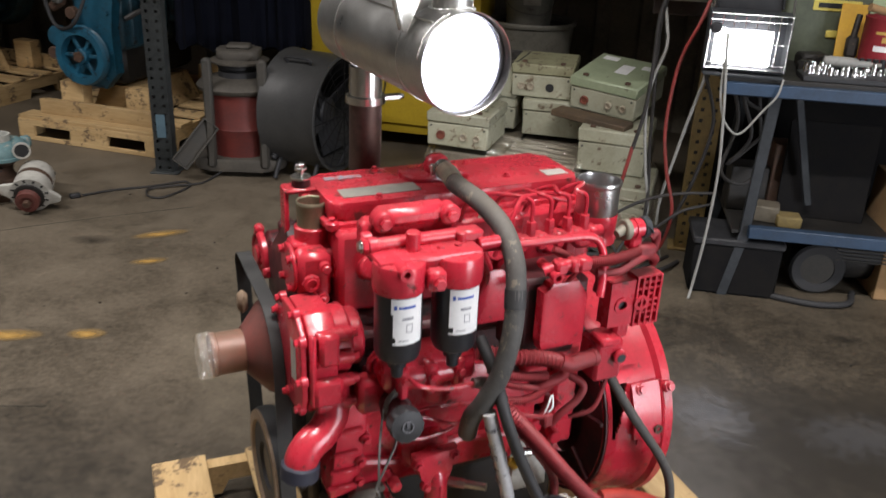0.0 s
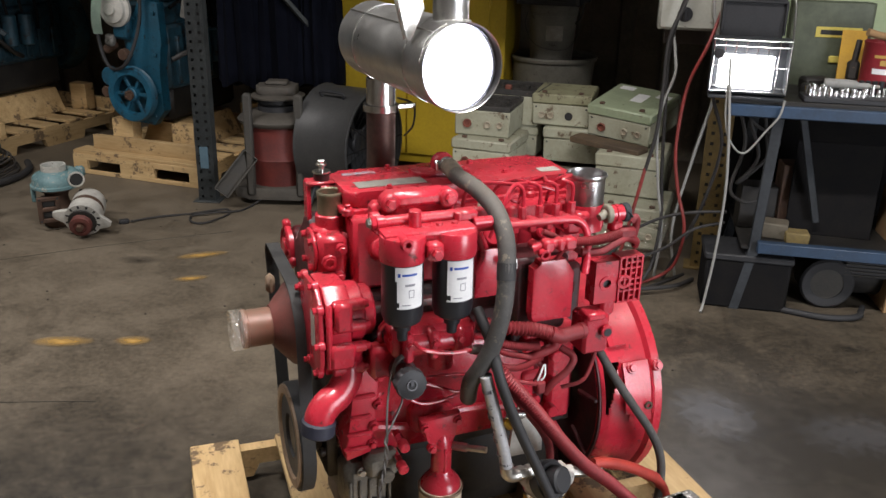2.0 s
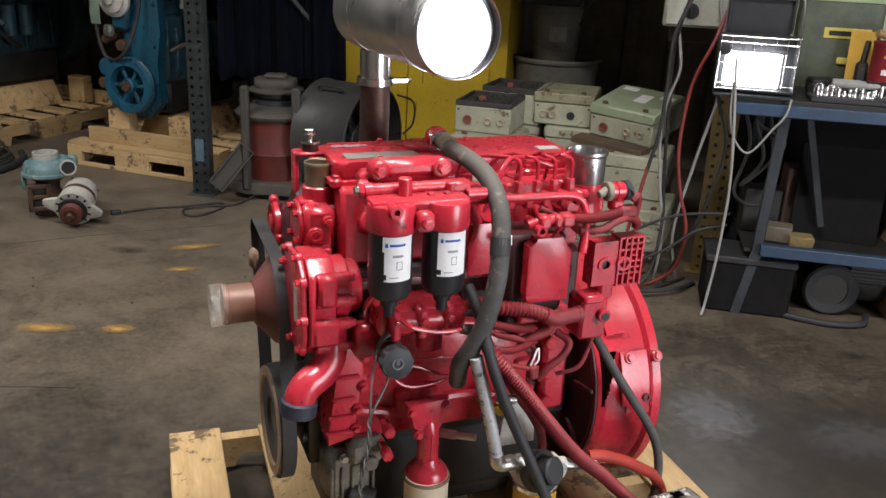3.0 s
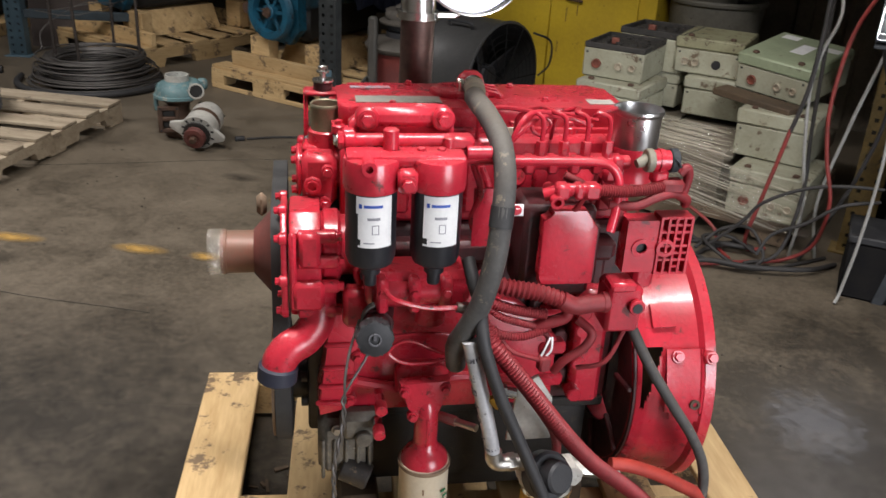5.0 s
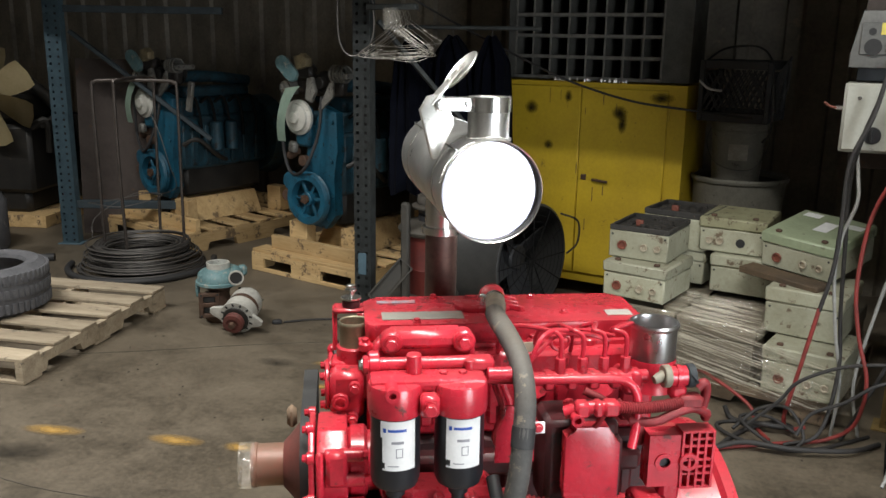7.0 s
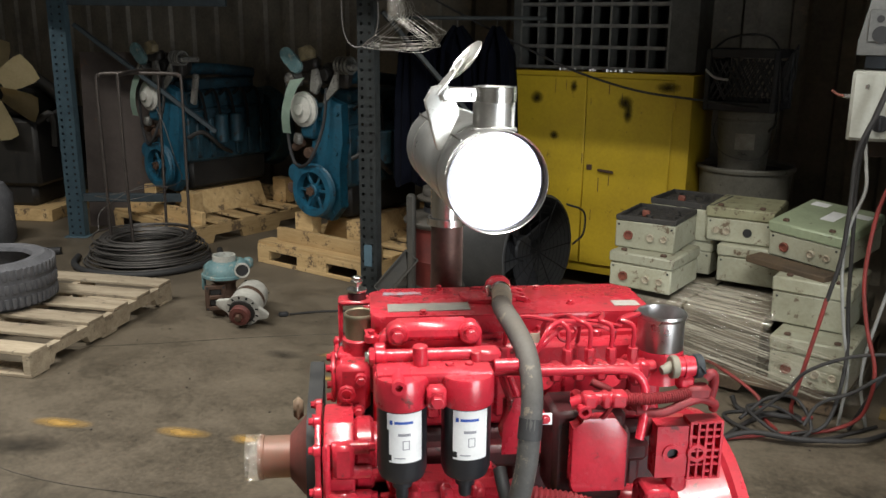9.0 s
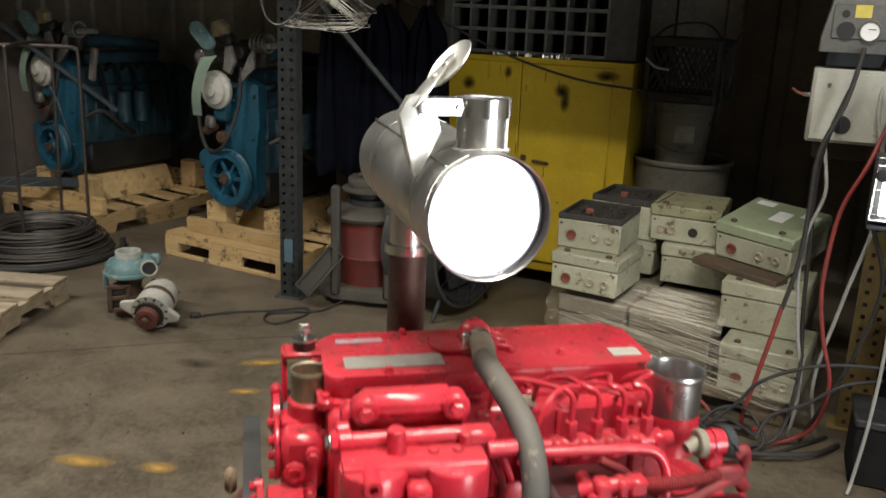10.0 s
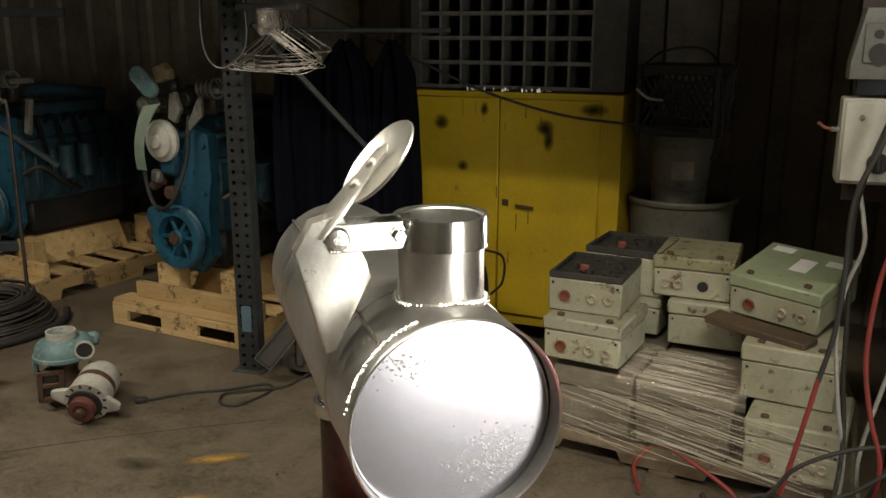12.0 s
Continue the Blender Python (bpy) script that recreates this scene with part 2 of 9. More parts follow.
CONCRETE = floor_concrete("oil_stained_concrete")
STAIN = mat("black_oil_stain", (0.03, 0.028, 0.024), (0.06, 0.054, 0.043), 0.4, 0, 14, 60, 0.7, 0.1)
CORRUGATED = mat("sooty_corrugated_steel", (0.27, 0.235, 0.18), (0.10, 0.089, 0.072), 0.5, 0.15, 2.2, 40, 0.8, 0.15, (0.26, 0.215, 0.155), 0.62)
# walls and roof out of view, kept pale so they bounce light back
PLAIN_WALL = mat("painted_block_wall", (0.52, 0.50, 0.46), (0.42, 0.40, 0.37), 0.7, 0, 1.5, 40, 0.6, 0.2)
CEILING = mat("grey_roof_sheeting", (0.42, 0.41, 0.38), (0.32, 0.31, 0.29), 0.7, 0, 1.5, 40, 0.6, 0.2)
GREEN_WALL = mat("pale_green_wall_paint", (0.46, 0.55, 0.33), (0.36, 0.44, 0.26), 0.6, 0, 3, 50, 0.6, 0.1)
BLUE = mat("blue_engine_enamel", (0.012, 0.105, 0.175), (0.008, 0.046, 0.075), 0.38, 0, 8, 80, 0.7, 0.2, (0.010, 0.016, 0.02), 0.58)
TEAL = mat("pale_teal_enamel", (0.14, 0.25, 0.26), (0.08, 0.15, 0.16), 0.45, 0, 16, 100, 0.6, 0.3, (0.32, 0.31, 0.26), 0.575)
BLACK_ENGINE = mat("greasy_black_castings", (0.010, 0.010, 0.010), (0.026, 0.023, 0.019), 0.5, 0.1, 10, 80, 0.7, 0.4, (0.05, 0.04, 0.028), 0.62)
ALU = mat("chalky_cast_aluminium", (0.58, 0.57, 0.52), (0.38, 0.37, 0.33), 0.5, 0.15, 16, 120, 0.6, 0.3, (0.12, 0.10, 0.07), 0.63)
BARE = mat("rust_brown_iron", (0.12, 0.065, 0.04), (0.06, 0.04, 0.03), 0.6, 0.3, 18, 120, 0.7, 0.4)
FAN_CREAM = mat("cream_fan_plastic", (0.55, 0.46, 0.27), (0.44, 0.36, 0.2), 0.5, 0, 6, 80, 0.6, 0.1)
RACK_BLUE = mat("scuffed_blue_grey_rack_paint", (0.10, 0.17, 0.21), (0.06, 0.10, 0.13), 0.5, 0.1, 9, 80, 0.7, 0.1, (0.20, 0.22, 0.22), 0.66)
RACK_DARK = mat("grimy_blue_black_rack_paint", (0.045, 0.065, 0.078), (0.025, 0.033, 0.038), 0.55, 0.1, 9, 80, 0.7, 0.1, (0.09, 0.10, 0.10), 0.68)
# dark copy of the blue: dimness behind the engine fronts put into colour
BLUE_SHADE = mat("shaded_dark_blue_castings", (0.014, 0.063, 0.091), (0.011, 0.021, 0.028), 0.5, 0.1, 8, 80, 0.7, 0.3, (0.012, 0.012, 0.012), 0.55)
DULL_ALU = mat("oily_cast_aluminium", (0.26, 0.255, 0.235), (0.12, 0.115, 0.10), 0.45, 0.3, 22, 120, 0.8, 0.3, (0.03, 0.027, 0.023), 0.58)
POST_DARK = mat("dark_grimy_post_paint", (0.075, 0.085, 0.085), (0.04, 0.043, 0.043), 0.5, 0.2, 9, 80, 0.6, 0.15, (0.16, 0.25, 0.28), 0.71)
POST_YELLOW = mat("grimy_ochre_post_paint", (0.30, 0.20, 0.06), (0.13, 0.095, 0.045), 0.55, 0.1, 9, 90, 0.8, 0.2, (0.05, 0.045, 0.035), 0.6)
BENCH_BLUE = mat("blue_bench_paint", (0.034, 0.068, 0.125), (0.024, 0.042, 0.072), 0.4, 0.1, 8, 80, 0.6, 0.12, (0.16, 0.16, 0.16), 0.68)
GREY_LEG = mat("grey_steel_leg", (0.045, 0.050, 0.056), (0.026, 0.030, 0.033), 0.6, 0.3, 8, 80, 0.6, 0.1)
PANEL_GREY = mat("light_grey_panel_enamel", (0.42, 0.42, 0.37), (0.32, 0.32, 0.27), 0.42, 0, 6, 80, 0.7, 0.06, (0.16, 0.14, 0.11), 0.65)
GAUGE_GREY = mat("grey_gauge_housing", (0.15, 0.15, 0.14), (0.10, 0.10, 0.095), 0.5, 0.2, 8, 90, 0.5, 0.1)
YELLOW_STICKER = mat("yellow_sticker", (0.70, 0.58, 0.12), None, 0.5)
VAC_RED = mat("dull_red_tank", (0.14, 0.022, 0.016), (0.08, 0.016, 0.013), 0.5, 0, 6, 70, 0.6, 0.12)
VAC_GREY = mat("dusty_grey_brown_plastic", (0.085, 0.075, 0.060), (0.055, 0.049, 0.041), 0.6, 0, 8, 90, 0.6, 0.12)
DRUM = mat("charcoal_powder_coat", (0.05, 0.05, 0.048), (0.03, 0.03, 0.03), 0.42, 0.1, 4, 80, 0.6, 0.08)
BUCKET = mat("grimy_translucent_bucket_plastic", (0.20, 0.19, 0.155), (0.11, 0.105, 0.085), 0.5, 0, 6, 80, 0.7, 0.1, (0.05, 0.043, 0.035), 0.60)
COAT = mat("navy_work_cloth", (0.004, 0.005, 0.010), (0.0025, 0.003, 0.006), 0.95, 0, 10, 180, 0.6, 0.3)
BRIGHT_FLAP = mat("worn_bright_flap_steel", (0.90, 0.90, 0.86), (0.70, 0.70, 0.66), 0.30, 1.0, 22, 160, 0.7, 0.2, (0.50, 0.49, 0.45), 0.62, rough2=0.46)
OILY_WOOD = mat("oily_brown_pallet_wood", (0.17, 0.12, 0.075), (0.09, 0.065, 0.042), 0.7, 0, 6, 90, 0.7, 0.4, (0.04, 0.03, 0.022), 0.6, rand=0.2)
WIRE = mat("dull_steel_wire", (0.16, 0.15, 0.14), (0.09, 0.085, 0.08), 0.45, 0.6, 12, 120, 0.6, 0.1)
RUSTY_TUBE = mat("rusty_round_bar", (0.15, 0.09, 0.07), (0.09, 0.06, 0.05), 0.5, 0.4, 12, 120, 0.6, 0.2, (0.3, 0.27, 0.25), 0.68)
TYRE = mat("dusty_tyre_rubber", (0.13, 0.13, 0.14), (0.07, 0.07, 0.075), 0.8, 0, 8, 90, 0.7, 0.3, (0.22, 0.21, 0.20), 0.62)
CABLE_BLACK = mat("black_cable_sheath", (0.016, 0.015, 0.015), (0.035, 0.032, 0.029), 0.6, 0, 14, 120, 0.6, 0.1)
CABLE_GREY = mat("grey_cable_sheath", (0.34, 0.34, 0.32), (0.24, 0.24, 0.22), 0.5, 0, 14, 120, 0.6, 0.1)
CABLE_RED = mat("red_air_hose", (0.27, 0.035, 0.03), (0.16, 0.03, 0.025), 0.45, 0, 14, 120, 0.6, 0.1)
CARD = mat("brown_cardboard", (0.36, 0.22, 0.10), (0.28, 0.17, 0.08), 0.8, 0, 6, 90, 0.5, 0.1)
TIN_RED = mat("red_printed_tin", (0.30, 0.03, 0.04), (0.22, 0.025, 0.03), 0.35, 0.1, 8, 90, 0.5, 0.05)
GOLD_INK = mat("gold_ink", (0.5, 0.32, 0.08), None, 0.5)
PANEL_BROWN = mat("dusty_brown_grey_board", (0.075, 0.058, 0.050), (0.045, 0.036, 0.032), 0.75, 0, 4, 60, 0.7, 0.15, (0.09, 0.055, 0.035), 0.62)


def glow(name, c, s):
    m = bpy.data.materials.new(name)
    m.use_nodes = True
    b = m.node_tree.nodes["Principled BSDF"]
    b.inputs["Base Color"].default_value = (0.8, 0.8, 0.8, 1)
    b.inputs["Emission Color"].default_value, b.inputs["Emission Strength"].default_value = (*c, 1), s
    return m


def film_wrap(name, stretch=(2.5, 2.5, 38), tint=(0.62, 0.58, 0.48), most=0.42, sheen=0.30):
    m = bpy.data.materials.new(name)
    m.use_nodes = True
    n, k = m.node_tree.nodes, m.node_tree.links
    b = n["Principled BSDF"]
    b.inputs["Base Color"].default_value = (*tint, 1)
    b.inputs["Roughness"].default_value = 0.09
    b.inputs["Specular IOR Level"].default_value = 0.8
    tc, w, mp = n.new("ShaderNodeTexCoord"), n.new("ShaderNodeTexNoise"), n.new("ShaderNodeMapping")
    mp.inputs["Scale"].default_value = stretch
    w.inputs["Scale"].default_value, w.inputs["Detail"].default_value = 1.6, 6
    k.new(tc.outputs["Object"], mp.inputs["Vector"])
    k.new(mp.outputs[0], w.inputs["Vector"])
    r = n.new("ShaderNodeMapRange")
    r.inputs["From Min"].default_value, r.inputs["From Max"].default_value = 0.35, 0.8
    r.inputs["To Min"].default_value, r.inputs["To Max"].default_value = 0.05, most
    k.new(w.outputs["Fac"], r.inputs["Value"])
    k.new(r.outputs[0], b.inputs["Alpha"])
    bp = n.new("ShaderNodeBump")
    bp.inputs["Strength"].default_value, bp.inputs["Distance"].default_value = 1.0, 0.030
    k.new(w.outputs["Fac"], bp.inputs["Height"])
    k.new(bp.outputs[0], b.inputs["Normal"])
    # the clear film's own sheen lies over what shows through it
    g, ad = n.new("ShaderNodeBsdfGlossy"), n.new("ShaderNodeAddShader")
    g.inputs["Color"].default_value, g.inputs["Roughness"].default_value = (sheen, sheen, sheen * 0.97, 1), 0.11
    k.new(bp.outputs[0], g.inputs["Normal"])
    k.new(b.outputs[0], ad.inputs[0])
    k.new(g.outputs[0], ad.inputs[1])
    k.new(ad.outputs[0], n["Material Output"].inputs["Surface"])
    return m


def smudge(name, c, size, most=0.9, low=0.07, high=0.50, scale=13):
    """A mark that thins out towards its edge, in its own object's space."""
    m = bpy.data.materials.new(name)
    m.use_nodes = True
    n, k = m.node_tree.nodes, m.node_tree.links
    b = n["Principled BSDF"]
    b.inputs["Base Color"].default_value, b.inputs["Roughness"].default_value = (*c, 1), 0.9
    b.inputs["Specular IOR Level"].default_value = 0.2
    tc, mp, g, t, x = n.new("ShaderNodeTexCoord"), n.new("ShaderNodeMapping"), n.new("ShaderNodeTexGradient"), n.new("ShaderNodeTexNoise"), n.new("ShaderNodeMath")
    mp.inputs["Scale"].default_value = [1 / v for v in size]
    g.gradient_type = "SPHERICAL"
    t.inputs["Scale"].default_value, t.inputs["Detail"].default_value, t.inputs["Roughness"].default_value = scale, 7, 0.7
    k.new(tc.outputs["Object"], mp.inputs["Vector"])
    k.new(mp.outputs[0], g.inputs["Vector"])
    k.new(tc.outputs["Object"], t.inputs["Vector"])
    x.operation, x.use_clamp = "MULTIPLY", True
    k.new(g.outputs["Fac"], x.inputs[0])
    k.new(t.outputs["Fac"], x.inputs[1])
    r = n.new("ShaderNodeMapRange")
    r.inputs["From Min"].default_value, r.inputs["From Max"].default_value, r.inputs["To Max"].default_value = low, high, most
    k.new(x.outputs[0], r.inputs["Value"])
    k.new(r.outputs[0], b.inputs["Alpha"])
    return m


HALOGEN = glow("halogen_tube_glow", (1.0, 0.97, 0.92), 16)
WRAP = film_wrap("stretch_film", (1.6, 1.6, 46), (0.40, 0.34, 0.24), 0.10, 0.11)
WRAP_TOP = film_wrap("stretch_film_top_sheet", (3, 34, 3), (0.40, 0.34, 0.24), 0.10, 0.20)
CLEAR = film_wrap("clear_packing_tape", (20, 20, 20), (0.60, 0.57, 0.50), 0.16, 0.06)
MATT_BLACK.node_tree.nodes["Principled BSDF"].inputs["Specular IOR Level"].default_value = 0.1
COAT.node_tree.nodes["Principled BSDF"].inputs["Specular IOR Level"].default_value = 0.1

# ---- mesh tools ----
I4 = Matrix.Identity(4)


def B():
    return bmesh.new()


def box(bm, c, s, rz=0, bevel=0.0, m=None, seg=1):
    """A box of size s about c, turned rz degrees about z, with bevelled edges."""
    mm = (m or I4) @ pose(*c, 0, 0, rz) @ Matrix.Diagonal((*s, 1))
    vs = bmesh.ops.create_cube(bm, size=1, matrix=mm)["verts"]
    if bevel:
        es = list({e for v in vs for e in v.link_edges})
        bmesh.ops.bevel(bm, geom=es, offset=min(bevel, 0.45 * min(s)), segments=seg, affect="EDGES", profile=0.5)
    return bm


def axis_frame(p0, p1):
    p0, p1 = Vector(p0), Vector(p1)
    return Matrix.Translation(p0) @ (p1 - p0).to_track_quat("Z", "Y").to_matrix().to_4x4(), (p1 - p0).length


def lathe(bm, prof, m=None, seg=28, closed=False):
    """Turns a profile of (radius, height) about z."""
    m = m or I4
    rings = []
    for r, z in prof:
        if r < 1e-6:
            rings.append([bm.verts.new(m @ Vector((0, 0, z)))])
        else:
            rings.append([bm.verts.new(m @ Vector((r * math.cos(2 * math.pi * i / seg), r * math.sin(2 * math.pi * i / seg), z))) for i in range(seg)])
    pairs = list(zip(rings, rings[1:])) + ([(rings[-1], rings[0])] if closed else [])
    for a, b in pairs:
        for i in range(seg):
            j = (i + 1) % seg
            q = [a[0]] if len(a) == 1 else [a[i], a[j]]
            q += [b[0]] if len(b) == 1 else [b[j], b[i]]
            if len(q) > 2:
                bm.faces.new(q)
    return bm


def cyl(bm, p0, p1, r, r2=None, seg=20, bevel=0.0):
    m, h = axis_frame(p0, p1)
    r2 = r if r2 is None else r2
    e = min(bevel, h * 0.4, 0.6 * min(r, r2))
    prof = [(0, 0), (r - e, 0), (r, e), (r2, h - e), (r2 - e, h), (0, h)] if e else [(0, 0), (r, 0), (r2, h), (0, h)]
    return lathe(bm, prof, m, seg)


def ring(bm, p0, p1, r, w, seg=28):
    """A short hollow pipe from p0 to p1 of outer radius r and wall w."""
    m, h = axis_frame(p0, p1)
    return lathe(bm, [(r, 0), (r, h), (r - w, h), (r - w, 0)], m, seg, closed=True)


def smooth_path(pts, n=6, closed=False):
    P = [Vector(p) for p in pts]
    if len(P) < 3:
        return P
    out, N = [], len(P)
    for i in range(N if closed else N - 1):
        a = P[(i - 1) % N] if closed or i else P[0] * 2 - P[1]
        b, c = P[i], P[(i + 1) % N]
        d = P[(i + 2) % N] if closed or i + 2 < N else P[-1] * 2 - P[-2]
        for s in range(n):
            t = s / n
            out.append(0.5 * ((2 * b) + (c - a) * t + (2 * a - 5 * b + 4 * c - d) * t * t + (3 * b - a - 3 * c + d) * t ** 3))
    if not closed:
        out.append(P[-1])
    return out


def tube(bm, pts, r, seg=8, n=6, closed=False, rib=0.0, pitch=0.006):
    """A pipe swept along a smooth curve through pts. rib: depth of the corrugations of a flexible conduit."""
    P = smooth_path(pts, n, closed)
    if rib:
        Q, L = [], 0.0
        step = pitch / 2
        carry = 0.0
        for a, b in zip(P, P[1:]):
            d = (b - a).length
            while carry < d:
                Q.append(a.lerp(b, carry / d))
                carry += step
            carry -= d
        P = Q
    if len(P) < 2:
        return bm
    N = len(P)
    nrm = None
    rings = []
    for i, p in enumerate(P):
        a, b = P[(i - 1) % N] if closed or i else p, P[(i + 1) % N] if closed or i + 1 < N else p
        t = (b - a).normalized()
        if nrm is None:
            nrm = t.orthogonal().normalized()
        nrm = (nrm - t * nrm.dot(t))
        nrm = nrm.normalized() if nrm.length > 1e-6 else t.orthogonal().normalized()
        bi = t.cross(nrm)
        rr = r - (rib if i % 2 else 0)
        rings.append([bm.verts.new(p + (nrm * math.cos(2 * math.pi * k / seg) + bi * math.sin(2 * math.pi * k / seg)) * rr) for k in range(seg)])
    for i in range(N if closed else N - 1):
        a, b = rings[i], rings[(i + 1) % N]
        for k in range(seg):
            bm.faces.new((a[k], a[(k + 1) % seg], b[(k + 1) % seg], b[k]))
    if not closed:
        bm.faces.new(rings[0][::-1])
        bm.faces.new(rings[-1])
    return bm


def prism(bm, pts, h, m=None, bevel=0.0):
    """A flat polygon in xy, thickened by h along z."""
    m = m or I4
    lo = [bm.verts.new(m @ Vector((x, y, 0))) for x, y in pts]
    hi = [bm.verts.new(m @ Vector((x, y, h))) for x, y in pts]
    N = len(pts)
    f = [bm.faces.new(lo[::-1]), bm.faces.new(hi)] + [bm.faces.new((lo[i], lo[(i + 1) % N], hi[(i + 1) % N], hi[i])) for i in range(N)]
    if bevel:
        es = list({e for fc in f[:2] for e in fc.edges})
        bmesh.ops.bevel(bm, geom=es, offset=bevel, segments=2, affect="EDGES", profile=0.5)
    return bm


def rounded(w, d, r, n=5):
    """A rectangle w by d about the origin with corners of radius r."""
    out = []
    for cx, cy, a in ((w / 2 - r, d / 2 - r, 0), (-w / 2 + r, d / 2 - r, 90), (-w / 2 + r, -d / 2 + r, 180), (w / 2 - r, -d / 2 + r, 270)):
        out += [(cx + r * math.cos(radians(a + 90 * i / n)), cy + r * math.sin(radians(a + 90 * i / n))) for i in range(n + 1)]
    return out


def hexbolt(bm, p, d, r=0.007, h=0.006, washer=True):
    """A hexagon bolt head at p facing along d."""
    p, d = Vector(p), Vector(d).normalized()
    if washer:
        cyl(bm, p, p + d * 0.0018, r * 1.35, seg=12)
    cyl(bm, p + d * 0.0015, p + d * (h + 0.0015), r, seg=6, bevel=0.001)
    return bm


def mesh(name, bm, material, angle=38):
    me = bpy.data.meshes.new(name)
    bmesh.ops.recalc_face_normals(bm, faces=bm.faces)
    bm.to_mesh(me)
    bm.free()
    me.materials.append(material)
    me.shade_smooth()
    me.set_sharp_from_angle(angle=radians(angle))
    return me


def part(name, bm, material, parent, label="", m=None):
    """Links a bmesh as one mesh object under a thing or a part."""
    ob = new(name, mesh(name, bm, material))
    ob.parent = parent
    if m is not None:
        ob.matrix_basis = m
    if label:
        ob["label"] = label
    return ob


def piece(name, me, parent, m=None):
    ob = new(name, me)
    ob.parent = parent
    if m is not None:
        ob.matrix_basis = m
    return ob


def thing(name, m, label, category, group="", kind=""):
    ob = new(name)
    ob.empty_display_size = 0.1
    ob.matrix_basis = m
    return tagged(ob, label, category, group, kind)


def solo(name, bm, material, label, category, group="", kind="", m=None):
    """A thing that is one mesh."""
    ob = new(name, mesh(name, bm, material))
    if m is not None:
        ob.matrix_basis = m
    return tagged(ob, label, category, group, kind)


# ---- the hall ----
WALL_YAW = -4.0
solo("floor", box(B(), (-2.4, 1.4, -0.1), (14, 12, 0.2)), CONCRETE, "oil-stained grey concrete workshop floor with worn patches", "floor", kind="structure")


def corrugated_wall(length, height, pitch=0.30):
    bm, x, rows = B(), -length / 2, []
    while x < length / 2:
        rows += [(x, 0), (x + pitch * 0.60, 0), (x + pitch * 0.66, -0.035), (x + pitch * 0.94, -0.035)]
        x += pitch
    rows.append((x, 0))
    v = [[bm.verts.new((a, b, z)) for a, b in rows] for z in (0, height)]
    for i in range(len(rows) - 1):
        bm.faces.new((v[0][i], v[0][i + 1], v[1][i + 1], v[1][i]))
    box(bm, (0, 0.06, height / 2), (length, 0.08, height))
    return bm


solo("wall_north", corrugated_wall(14.5, 4.2), CORRUGATED, "soot-darkened corrugated steel wall with vertical ribs", "wall", kind="structure", m=pose(-2.4, 6.62, 0, 0, 0, WALL_YAW))
solo("wall_west", box(B(), (-9.1, 1.6, 2.1), (0.2, 12, 4.2)), PLAIN_WALL, "unseen painted workshop side wall, pale to bounce light", "wall", kind="structure")
solo("wall_south", box(B(), (-2.4, -4.5, 2.1), (14, 0.2, 4.2)), PLAIN_WALL, "unseen painted workshop end wall, pale to bounce light", "wall", kind="structure")
# wall out of view; its opening is made up for the side light
bm = B()
box(bm, (4.5, 3.95, 2.1), (0.2, 6.5, 4.2))
box(bm, (4.5, -2.85, 2.1), (0.2, 3.3, 4.2))
box(bm, (4.5, -0.25, 3.275), (0.2, 1.9, 1.85))
solo("wall_east", bm, PLAIN_WALL, "unseen painted workshop wall with a doorway left for the side light", "wall", kind="structure")
solo("ceiling", box(B(), (-2.4, 1.4, 4.25), (14.2, 12.4, 0.1)), CEILING, "unseen sheeted workshop roof, grey to bounce light", "ceiling", kind="structure")
# deck out of view, added to keep overhead light off the upper back
solo("shade_deck", box(B(), (0, 0, 0), (14.2, 2.80, 0.14), bevel=0.004, m=pose(-2.4, 5.60, 2.02, 0, 0, WALL_YAW)), CEILING, "unseen deck added along the back wall to block overhead light", "ceiling", kind="structure")

# ---- pallets ----


def plank(parent, c, s, material, rz=0, name="board", bev=0.003):
    """One sawn board, its own mesh at its own place."""
    return part(name, box(B(), (0, 0, 0), s, bevel=bev), material, parent, m=pose(*c, random.uniform(-0.4, 0.4), 0, rz + random.uniform(-0.5, 0.5)))


def stringer_bm(L, w, h, notch=True):
    """A pallet runner with two fork notches cut in its lower edge."""
    p = [(-L / 2, 0), (-L / 2, h), (L / 2, h), (L / 2, 0)]
    if notch:
        a, b, nh = L * 0.14, L * 0.37, h * 0.45
        mid = [(b, 0), (b - 0.02, nh), (a + 0.02, nh), (a, 0)]
        p += mid + [(-x, y) for x, y in mid[::-1]]
    return prism(B(), p, w, pose(0, w / 2, 0, 90))


def pallet(m, L, D, label, material, boards=7, low=3, group="", h=0.09, bw=0.10, first=1.0):
    """A stringer pallet: L along its runners, D across them, boards on top and below."""
    th = thing("pallet", m, label, "pallet", group)
    for y in (-D / 2 + 0.02, 0, D / 2 - 0.02):
        part("stringer", stringer_bm(L, 0.038, h), material, th, m=pose(0, y, 0.018))
    for i in range(boards):
        x, w = -L / 2 + bw / 2 + (L - bw) * i / (boards - 1), bw * random.uniform(0.92, 1.06)
        if i == 0:
            w, x = bw * first, -L / 2 + bw * first / 2
        plank(th, (x, 0, 0.018 + h + 0.009), (w, D, 0.018), material)
    for i in range(low):
        x = -L / 2 + bw / 2 + (L - bw) * i / (low - 1)
        plank(th, (x, 0, 0.009), (bw, D, 0.018), material)
    return th


# the pallet under the red engine
pallet(pose(0.483, 1.900, 0, 0, 0, 30.5), 1.345, 1.02, "pale new pine pallet under the red engine, deck boards across", PINE, boards=6, bw=0.125, h=0.092, first=1.12)


